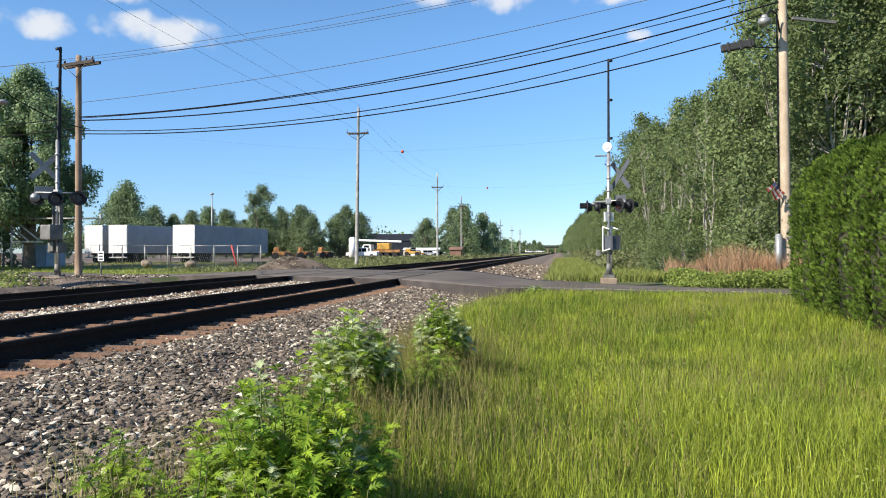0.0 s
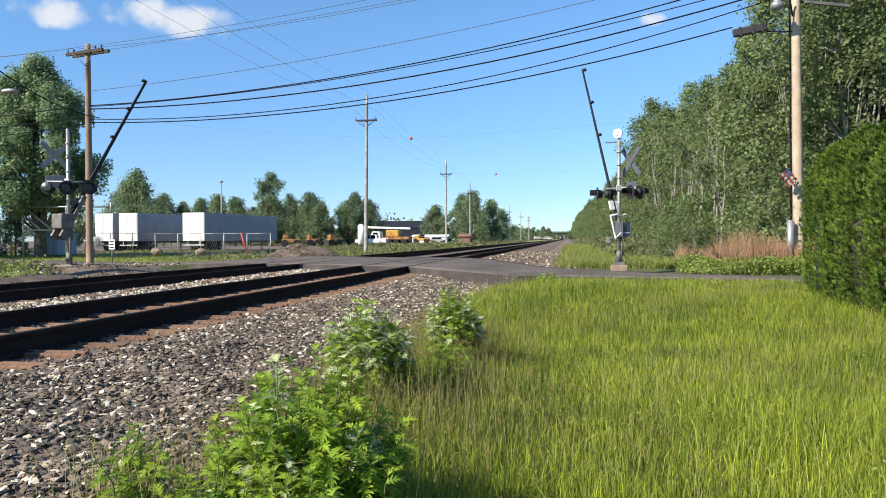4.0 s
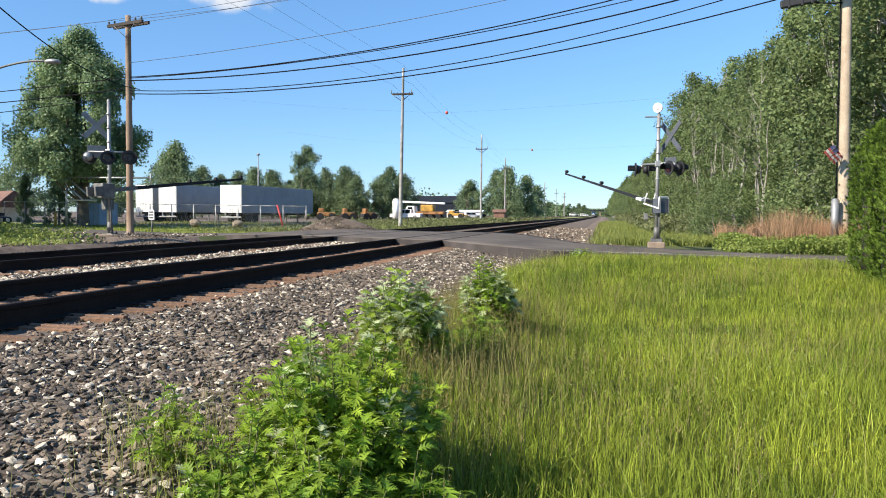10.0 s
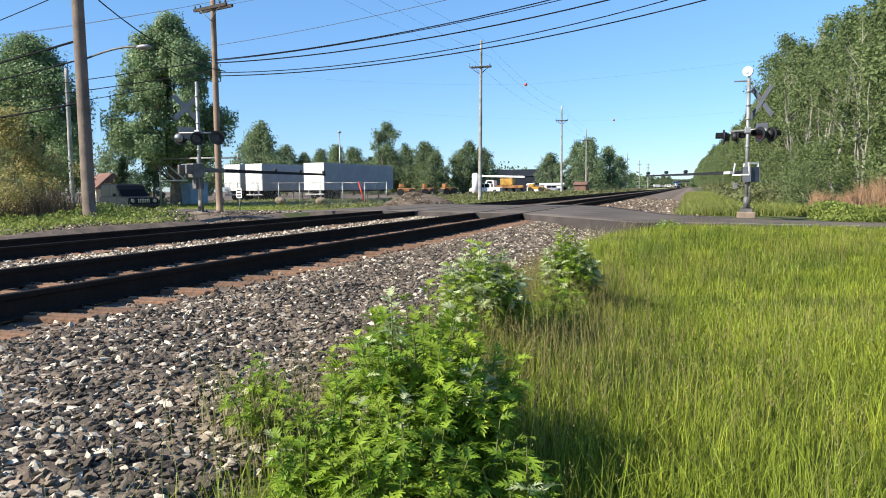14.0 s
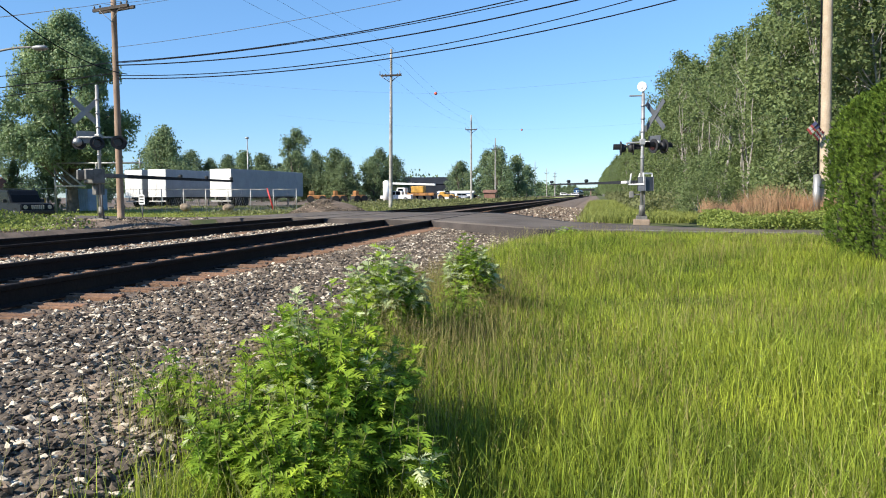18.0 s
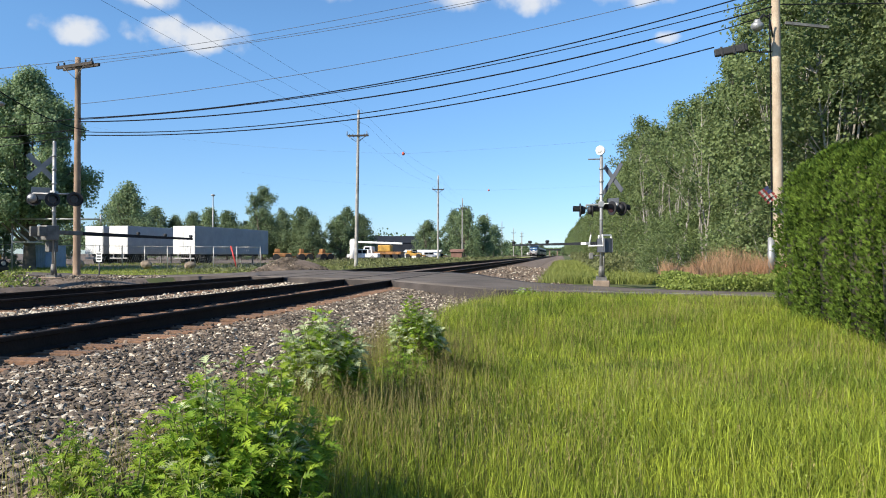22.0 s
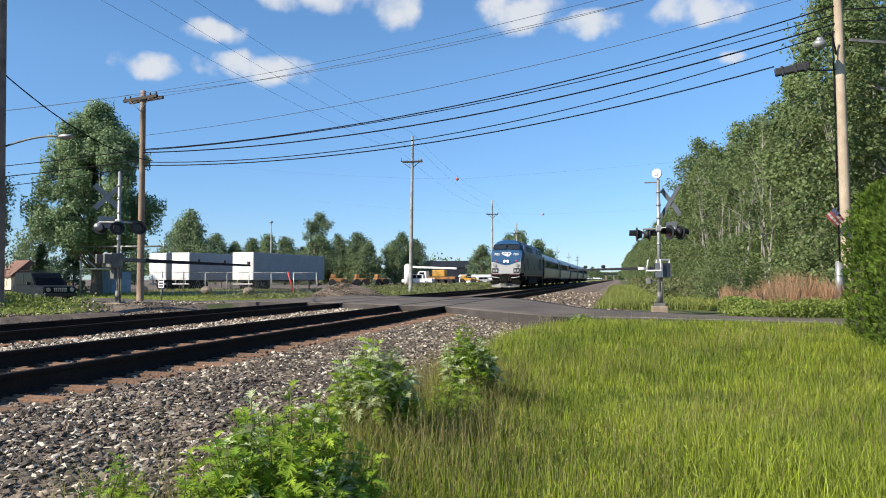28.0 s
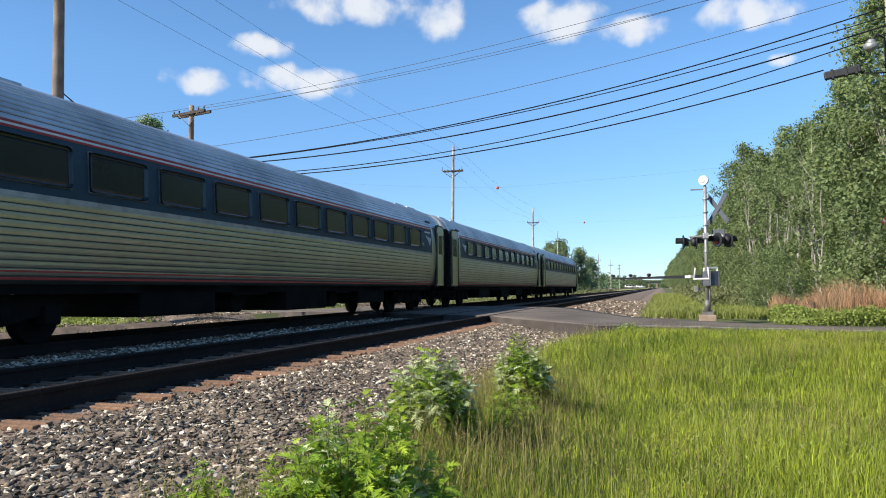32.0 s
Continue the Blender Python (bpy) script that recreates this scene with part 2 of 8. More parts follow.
# ---- mesh helpers ----
def part(name, bm, material, parent=None, label=""):
    me = bpy.data.meshes.new(name)
    if isinstance(bm, bmesh.types.BMesh):
        bm.to_mesh(me)
        bm.free()
    else:
        me.from_pydata(*bm)
    for m in material if isinstance(material, (list, tuple)) else (material,):
        me.materials.append(m)
    ob = new(name, me)
    if parent:
        ob.parent = parent
    if label:
        ob["label"] = label
    return ob


def thing(name, x, y, z, rz=0.0, label="", category="", group="", kind=""):
    ob = new(name)
    ob.matrix_world = pose(x, y, z, 0, 0, rz)
    ob.empty_display_size = 0.2
    return tagged(ob, label, category, group, kind)


def box(bm, x0, x1, y0, y1, z0, z1, bevel=0.0, mi=0, m=None):
    r = bmesh.ops.create_cube(bm, size=1.0)
    vs = r["verts"]
    for v in vs:
        v.co = Vector((x0 + (v.co.x + 0.5) * (x1 - x0), y0 + (v.co.y + 0.5) * (y1 - y0), z0 + (v.co.z + 0.5) * (z1 - z0)))
        if m:
            v.co = m @ v.co
    fs = {f for v in vs for f in v.link_faces}
    for f in fs:
        f.material_index = mi
    if bevel:
        bmesh.ops.bevel(bm, geom=list({e for v in vs for e in v.link_edges}), offset=bevel, segments=2, affect="EDGES", profile=0.5)
    return bm


def tube(bm, a, b, r0, r1=None, seg=10, mi=0, caps=True):
    a, b = Vector(a), Vector(b)
    d = b - a
    if d.length < 1e-6:
        return bm
    q = d.to_track_quat("Z", "Y").to_matrix().to_4x4()
    r = bmesh.ops.create_cone(bm, cap_ends=caps, segments=seg, radius1=r0, radius2=r0 if r1 is None else r1, depth=d.length)
    m = Matrix.Translation((a + b) / 2) @ q
    for v in r["verts"]:
        v.co = m @ v.co
    for f in {f for v in r["verts"] for f in v.link_faces}:
        f.material_index = mi
        f.smooth = len(f.verts) == 4
    return bm


def ball_bm(bm, c, r, sub=2, sc=(1, 1, 1), mi=0):
    res = bmesh.ops.create_icosphere(bm, subdivisions=sub, radius=r)
    for v in res["verts"]:
        v.co = Vector((v.co.x * sc[0], v.co.y * sc[1], v.co.z * sc[2])) + Vector(c)
    for f in {f for v in res["verts"] for f in v.link_faces}:
        f.material_index = mi
        f.smooth = True
    return bm


def BM():
    return bmesh.new()


def prism(bm, pts, axis, a, b, mi=0):
    """Extrude a closed 2D outline along an axis from a to b."""
    def put(p, s):
        return {"x": (s, p[0], p[1]), "y": (p[0], s, p[1]), "z": (p[0], p[1], s)}[axis]
    va = [bm.verts.new(put(p, a)) for p in pts]
    vb = [bm.verts.new(put(p, b)) for p in pts]
    n = len(pts)
    fs = [bm.faces.new(va[::-1]), bm.faces.new(vb)] + [bm.faces.new((va[i], va[(i + 1) % n], vb[(i + 1) % n], vb[i])) for i in range(n)]
    for f in fs:
        f.material_index = mi
    bmesh.ops.recalc_face_normals(bm, faces=fs)
    return bm


RNG = np.random.default_rng(7)


def plan(p):
    """Move a far-side point onto the track's axes; turn, squeeze and slope are fitted to the camera's view."""
    x, y = 0.9975 * p[0] + 0.0218 * p[1] + 0.553, 0.0014 * p[0] + 0.9444 * p[1] - 0.618
    w = min(1.0, max(0.0, (4.5 - x) / 12))
    x -= w * (0.0055 * y + 0.01 * (4.5 - x))
    return Vector((x, y, p[2] - 0.0105 * (x - 4.5) + 0.0052 * min(y, 150)))


def settle(before, low=("tree", "shrub")):
    """Move all top-level things made since `before` by plan() to fit the camera's view; those named in `low` go down to
    the yard's level.
    """
    bpy.context.view_layer.update()
    done = set()
    for ob in [o for o in scene.objects if o.parent is None and o not in before and o.type in ("MESH", "EMPTY") and not o.name.startswith("cloud")]:
        down = any(k in ob.name for k in low)
        m = ob.matrix_world.copy()
        if m.translation.xy.length > 0.01:
            m.translation = plan(m.translation)
            m.translation.z -= float(sink(m.translation.x, m.translation.y)) if down else 0.0
            ob.matrix_world = m
            continue
        for p in [ob, *ob.children_recursive]:
            if p.type == "MESH" and p.data.name not in done:
                done.add(p.data.name)
                for v in p.data.vertices:
                    v.co = plan(v.co)
                    v.co.z -= float(sink(v.co.x, v.co.y)) if down else 0.0


def quads_mesh(name, centers, ups, sides, material, parent=None, label="", bend=0.0, mats=None):
    """One mesh of many diamond leaves: centre, half-length vector, half-width vector of each."""
    n = len(centers)
    nrm = np.cross(ups, sides)
    nrm /= np.linalg.norm(nrm, axis=1, keepdims=True) + 1e-9
    ln = np.linalg.norm(ups, axis=1, keepdims=True)
    v = np.stack([centers - ups, centers + sides - ups * 0.1 + nrm * ln * bend, centers + ups, centers - sides - ups * 0.1 + nrm * ln * bend], 1).reshape(-1, 3)
    me = bpy.data.meshes.new(name)
    me.vertices.add(4 * n)
    me.vertices.foreach_set("co", v.astype(np.float32).ravel())
    me.loops.add(4 * n)
    me.loops.foreach_set("vertex_index", np.arange(4 * n, dtype=np.int32))
    me.polygons.add(n)
    me.polygons.foreach_set("loop_start", np.arange(0, 4 * n, 4, dtype=np.int32))
    for m in material if isinstance(material, (list, tuple)) else (material,):
        me.materials.append(m)
    if mats is not None:
        me.polygons.foreach_set("material_index", mats.astype(np.int32))
    me.update()
    me.validate()
    ob = new(name, me)
    if parent:
        ob.parent = parent
    if label:
        ob["label"] = label
    return ob


def tri_mesh(name, verts, faces, material, mats=None):
    """verts (n,3) and triangles (m,3) as arrays."""
    me = bpy.data.meshes.new(name)
    me.vertices.add(len(verts))
    me.vertices.foreach_set("co", verts.astype(np.float32).ravel())
    me.loops.add(3 * len(faces))
    me.loops.foreach_set("vertex_index", faces.astype(np.int32).ravel())
    me.polygons.add(len(faces))
    me.polygons.foreach_set("loop_start", np.arange(0, 3 * len(faces), 3, dtype=np.int32))
    for m in material if isinstance(material, (list, tuple)) else (material,):
        me.materials.append(m)
    if mats is not None:
        me.polygons.foreach_set("material_index", mats.astype(np.int32))
    me.polygons.foreach_set("use_smooth", np.zeros(len(faces), dtype=bool))
    me.update()
    return new(name, me)


def smooth(x, a, b):
    t = np.clip((np.asarray(x, float) - a) / (b - a), 0, 1)
    return t * t * (3 - 2 * t)


# ---- ground ----
TRACK_X, TRACK2_X, Z2 = -0.7755, -5.473, -0.064


def rise(x, y):
    return 0.0105 * np.clip(4.5 - np.asarray(x, float), 0, 60) + 0.0052 * np.clip(np.asarray(y, float), 10, 110)


def sink(x, y):
    """How far the road's dip and the yard beyond it are set below the rising verge, to fit the camera's view."""
    x = np.asarray(x, float)
    d = np.asarray(y, float) - 0.5 * x
    return smooth(d, 29, 47) * smooth(-x, 7.5, 9.5) * (rise(x, y) + 0.25 - 0.33 * smooth(d, 64, 85))


def ground_z(x, y):
    x, y = np.asarray(x, float), np.asarray(y, float)
    base = -0.66 + 0.34 * smooth(y, 8.0, 17.0) + 0.0045 * np.clip(y - 24, 0, 100)
    right = -0.40 + (base + 0.40) * smooth(x, 2.6, 4.6)
    left = -0.44 + (rise(x, y) - sink(x, y)) * (1 - smooth(y, 150, 500))
    z = np.where(x > 0, right, -0.62)
    z = np.where(x < -8, left, z)
    return z + 0.03 * np.sin(x * 0.9 + 1) * np.sin(y * 0.7)


def bed_z(x, y):
    x = np.asarray(x, float)
    return np.interp(x, [-9.8, -8.2, -7.2, -4.0, -2.4, 0.5, 0.8, 1.3, 1.8, 2.4, 2.8, 3.05], [-0.36, -0.29, -0.267, -0.267, -0.203, -0.203, -0.19, -0.215, -0.25, -0.30, -0.38, -0.55])


xs = np.unique(np.concatenate([np.linspace(-12, 14, 66), np.linspace(-60, 60, 41), np.array([-2500, -1200, -600, -300, -150, -90, 90, 150, 300, 600, 1200, 2500])]))
ys = np.unique(np.concatenate([np.linspace(-6, 40, 93), np.linspace(-60, 160, 56), np.array([-2500, -800, -300, -120, 220, 320, 500, 800, 1300, 2500])]))
gx, gy = np.meshgrid(xs, ys)
gz = ground_z(gx, gy) - np.where((gx < 2.5) & (gx > -9.4), 0.3, 0.0)
nx, ny = len(xs), len(ys)
idx = np.arange(nx * ny).reshape(ny, nx)
q = np.stack([idx[:-1, :-1], idx[:-1, 1:], idx[1:, 1:], idx[1:, :-1]], -1).reshape(-1, 4)
gv = np.stack([gx, gy, gz], -1).reshape(-1, 3)
cx, cy = gv[q].mean(1)[:, 0], gv[q].mean(1)[:, 1]
ground = part("ground", (gv.tolist(), [], q.tolist()), (M_GROUND, M_LAWN, M_BED))
lawn = ((cx < -9.5) & (cy > 20)).astype(np.int32)
lawn[(cx < -8.5) & (cx > -17) & (cy < 24)] = 2
lawn[(cx < -17) & (cy > 58.5)] = 2
lawn[(cx > 2.4) & (cx < 5.2) & (cy > 24)] = 2
lawn[(cx < -9.5) & (cx > -20) & (cy > 20) & (cy < np.interp(cx, [-20, -13, -9], [33.8, 28.6, 25.6]))] = 2
ground.data.polygons.foreach_set("material_index", lawn)
for p in ground.data.polygons:
    p.use_smooth = True
tagged(ground, "grassy level ground with soil and mown lawn", "ground", kind="structure")

bxs = np.array([-10.2, -9.6, -9.0, -8.4, -7.9, -7.4, -6.6, -5.2, -4.4, -3.8, -3.2, -2.6, -2.0, -1.4, 0, 0.5, 0.8, 1.1, 1.4, 1.7, 2.0, 2.3, 2.6, 2.8, 3.0])
bys = np.unique(np.concatenate([np.linspace(-30, 40, 141), np.linspace(40, 200, 60), np.array([300, 450, 700, 1000, 1500])]))
gx, gy = np.meshgrid(bxs, bys)
gz = bed_z(gx, gy) + 0.015 * np.sin(gx * 7) * np.sin(gy * 5)
gz = np.where((gx < -10) | (gx > 2.9), gz - 0.25, gz)
nx, ny = len(bxs), len(bys)
idx = np.arange(nx * ny).reshape(ny, nx)
q = np.stack([idx[:-1, :-1], idx[:-1, 1:], idx[1:, 1:], idx[1:, :-1]], -1).reshape(-1, 4)
bed = part("ballast_bed", (np.stack([gx, gy, gz], -1).reshape(-1, 3).tolist(), [], q.tolist()), M_BED)
tagged(bed, "grey crushed stone track bed with sloping shoulder", "ballast", kind="structure")

# ---- rails and ties ----
RAIL = [(-0.07, -0.18), (0.07, -0.18), (0.07, -0.168), (0.014, -0.15), (0.009, -0.05), (0.034, -0.04), (0.037, -0.008), (0.028, 0.0), (-0.028, 0.0), (-0.037, -0.008), (-0.034, -0.04), (-0.009, -0.05), (-0.014, -0.15), (-0.07, -0.168)]
for name, tx, z0, lab in (("track_near", TRACK_X, 0.0, "railway track of dark steel rails on rust-stained timber ties"), ("track_far", TRACK2_X, Z2, "second railway track of dark steel rails on timber ties")):
    tr = thing(name, tx, 0, z0, label=lab, category="track", group="railway tracks", kind="structure")
    for s in (-1, 1):
        bm = BM()
        prism(bm, [(p[0] + s * (0.7175 + 0.037), p[1]) for p in RAIL], "y", -40, 1500)
        for f in bm.faces:
            if f.normal.z > 0.6 and f.calc_center_median().z > -0.02:
                f.material_index = 1
        part("rail", bm, (M_RAIL, M_RAILTOP), tr)
    bm = BM()
    for ya, yb, zt, xe in ((-0.11, -0.04, -0.19, 1.3), (-0.034, 0.035, -0.18, 1.34), (0.041, 0.11, -0.194, 1.26)):
        box(bm, -xe, xe, ya, yb, -0.38, zt, 0.01)
    tie_me = part("tie", bm, M_TIE, tr)
    bm = BM()
    for s in (-1, 1):
        box(bm, s * 0.7545 - 0.17, s * 0.7545 + 0.17, -0.09, 0.09, -0.197, -0.178, 0.004)
        for k in (-1, 1):
            box(bm, s * 0.7545 + k * 0.09 - 0.012, s * 0.7545 + k * 0.09 + 0.012, -0.05, -0.025, -0.178, -0.155)
            box(bm, s * 0.7545 + k * 0.11 - 0.012, s * 0.7545 + k * 0.11 + 0.012, 0.03, 0.055, -0.178, -0.16)
    plate = part("tie_plate", bm, M_RAIL, tr)
    rnd = random.Random(3)
    far_v, far_f = [], []
    k = 0
    for i in range(300):
        y = -6 + i * 0.5 + rnd.uniform(-0.04, 0.04)
        if y < 42:
            a = tie_me if k == 0 else new("tie", tie_me.data)
            b = plate if k == 0 else new("tie_plate", plate.data)
            a.parent = b.parent = tr
            dz = rnd.uniform(0.008, 0.03)
            a.matrix_local = pose(rnd.uniform(-0.05, 0.05), y, dz - 0.004, 0, 0, rnd.uniform(-1.2, 1.2))
            b.matrix_local = pose(0, y, 0)
            k += 1
        else:
            n0 = len(far_v)
            far_v += [(-1.3, y - 0.11, -0.2), (1.3, y - 0.11, -0.2), (1.3, y + 0.11, -0.2), (-1.3, y + 0.11, -0.2)]
            far_f.append((n0, n0 + 1, n0 + 2, n0 + 3))
    tagged(part("far_ties", (far_v, [], far_f), M_TIE, tr), kind="stuff")

# ---- road and crossing ----
NEAR_E = [(60, 16.3), (40, 17.2), (20, 18.1), (12, 18.3), (9.6, 18.3), (7.4, 18.5), (5.5, 18.4), (4.2, 18.1), (3.3, 17.6), (2.25, 17.6), (1.25, 18.6), (0.35, 19.8), (0, 20.6), (-1.5, 21.05), (-3.1, 22.9), (-4.7, 24.5), (-6.2, 25.2), (-8.7, 25.5), (-10.7, 26.5), (-14, 29.1), (-18.4, 32.8), (-35, 43), (-70, 59), (-140, 91)]
FAR_E = [(60, 19.3), (40, 19.8), (20, 20.2), (12, 20.3), (10, 20.6), (7.8, 21.2), (6.3, 22.3), (4.8, 22.9), (3.7, 24.0), (2.77, 25.9), (1.45, 29.2), (0.5, 30.6), (0, 31.1), (-1.5, 31.4), (-3.1, 33), (-4.7, 34.8), (-6.2, 36.6), (-8.7, 37.9), (-11.5, 37.9), (-15.5, 38.3), (-20.5, 40.6), (-37, 50.5), (-72, 66.5), (-142, 98.5)]


def road_z(x):
    return float(np.interp(x, [-140, -70, -45, -27, -20, -14, -9, -7.0, -4.2, -3.0, -1.8, 0.2, 1.0, 2.25, 3.6, 6.5, 12, 60], [-0.3, -0.32, -0.62, -0.6, -0.52, -0.36, -0.09, -0.071, -0.071, -0.04, -0.008, -0.008, -0.012, -0.04, -0.13, -0.21, -0.26, -0.28]))


bm = BM()
cols = []
for (xa, ya), (xb, yb) in zip(NEAR_E, FAR_E):
    col = []
    for k in range(9):
        t = k / 8
        x, y = xa + (xb - xa) * t, ya + (yb - ya) * t
        col.append(bm.verts.new((x, y, road_z(x) + 0.03 * math.sin(math.pi * t) * (abs(x) > 8))))
    low0 = bm.verts.new((xa + 0.02, ya - 0.12, road_z(xa) - 0.34))
    low1 = bm.verts.new((xb, yb + 0.12, road_z(xb) - 0.34))
    cols.append([low0, *col, low1])
for a, b in zip(cols, cols[1:]):
    for k in range(len(a) - 1):
        f = bm.faces.new((a[k], a[k + 1], b[k + 1], b[k]))
        f.material_index = 1 if k in (0, len(a) - 2) else 0
        f.smooth = k not in (0, len(a) - 2)
bmesh.ops.recalc_face_normals(bm, faces=bm.faces)
road = tagged(part("road", bm, (M_ASPHALT, M_APRON)), "worn grey asphalt road crossing the tracks", "road", kind="structure")

# faded edge line along the road
ex, ey = np.array([p[0] for p in NEAR_E])[::-1], np.array([p[1] for p in NEAR_E])[::-1]
lv, lf = [], []
for k in range(46):
    x = 3.6 + k * 0.5
    y = float(np.interp(x, ex, ey)) + 0.32
    lv += [(x, y, road_z(x) + 0.012), (x, y + 0.13, road_z(x) + 0.012)]
    if k and k % 7 != 3:
        lf.append((2 * k - 2, 2 * k, 2 * k + 1, 2 * k - 1))
tagged(part("edge_line", (lv, [], lf), M_WHITELINE), "faded white edge line on the asphalt", "road marking", kind="structure")

# ---- crossing signals ----
def lamp_unit(parent, x, y, z, ry, name="signal_lamp"):
    """A round black flasher facing along local +y turned by ry degrees about z."""
    lamp = new(name)
    lamp.parent = parent
    lamp.matrix_local = pose(x, y, z, 0, 0, ry)
    bm = BM()
    tube(bm, (0, -0.02, 0), (0, 0.01, 0), 0.22, seg=24)
    part("background", bm, M_BLACK, lamp)
    bm = BM()
    tube(bm, (0, -0.16, 0), (0, -0.02, 0), 0.11, 0.16, seg=16)
    part("housing", bm, M_BLACK, lamp)
    bm = BM()
    for k in range(12):
        a0, a1 = math.pi * (-0.1 + 1.2 * k / 12), math.pi * (-0.1 + 1.2 * (k + 1) / 12)
        r = 0.135
        v = [bm.verts.new((r * math.cos(a), yy, r * math.sin(a) * 1.0)) for a, yy in ((a0, 0.01), (a1, 0.01), (a1, 0.22), (a0, 0.22))]
        bm.faces.new(v)
    bmesh.ops.solidify(bm, geom=bm.faces[:], thickness=0.008)
    part("hood", bm, M_BLACK, lamp)
    bm = BM()
    tube(bm, (0, 0.0, 0), (0, 0.025, 0), 0.14, 0.13, seg=20)
    part("lens", bm, M_LENS, lamp, "dark red unlit lens")
    return lamp


def gate_arm(parent, length, front):
    arm = new("gate_arm")
    arm.parent = parent
    n = 9
    a0 = 0.25
    for k in range(n):
        xa, xb = a0 + (length - a0) * k / n, a0 + (length - a0) * (k + 1) / n
        h = (0.065 if front > 0 else 0.052) - 0.028 * k / n
        bm = BM()
        box(bm, xa, xb, -0.02, 0.02, -h, h)
        b = part("stripe_board", bm, (M_BACK, M_RED if k % 2 else M_WHITE), arm, "dark-backed board, red front" if k % 2 else "dark-backed board, white front")
        # only the face along `front` takes the stripe colour, the rest is dark
        for f in b.data.polygons:
            f.material_index = 1 if f.normal.y * front > 0.5 else 0
    for k, f in enumerate((0.56, 0.77, 0.985)):
        bm = BM()
        x = length * f
        box(bm, x - 0.035, x + 0.035, -0.04, 0.04, 0.04, 0.15, 0.01)
        tube(bm, (x, -0.06, 0.1), (x, 0.06, 0.1), 0.042, seg=12)
        part("arm_lamp", bm, M_BLACK, arm)
    bm = BM()
    if front < 0:
        for s in (-0.16, 0.16):
            box(bm, -0.36, 0.46, s - 0.022, s + 0.022, -0.1, -0.055, 0.01)
            for xx in (-0.34, 0.43):
                tube(bm, (xx, s, -0.08), (xx * 0.8, s, 0.27), 0.024, seg=8)
        box(bm, -0.30, -0.25, -0.16, 0.16, 0.23, 0.28)
    for s in () if front < 0 else (-1, 1):
        box(bm, -0.5, 0.9, s * 0.16 - 0.02, s * 0.16 + 0.02, -0.06, 0.06, 0.01)
    box(bm, 0.6, 0.9, -0.16, 0.16, -0.04, 0.04)
    part("arm_bracket", bm, M_WHITE if front < 0 else M_GALV_D, arm, "white steel bracket" if front < 0 else "grey steel bracket")
    for s in () if front < 0 else (-1, 1):
        bm = BM()
        box(bm, -0.66, -0.36, s * 0.2 - 0.05, s * 0.2 + 0.05, -0.15, 0.15, 0.02)
        part("counterweight", bm, M_GALV_D, arm)
    return arm


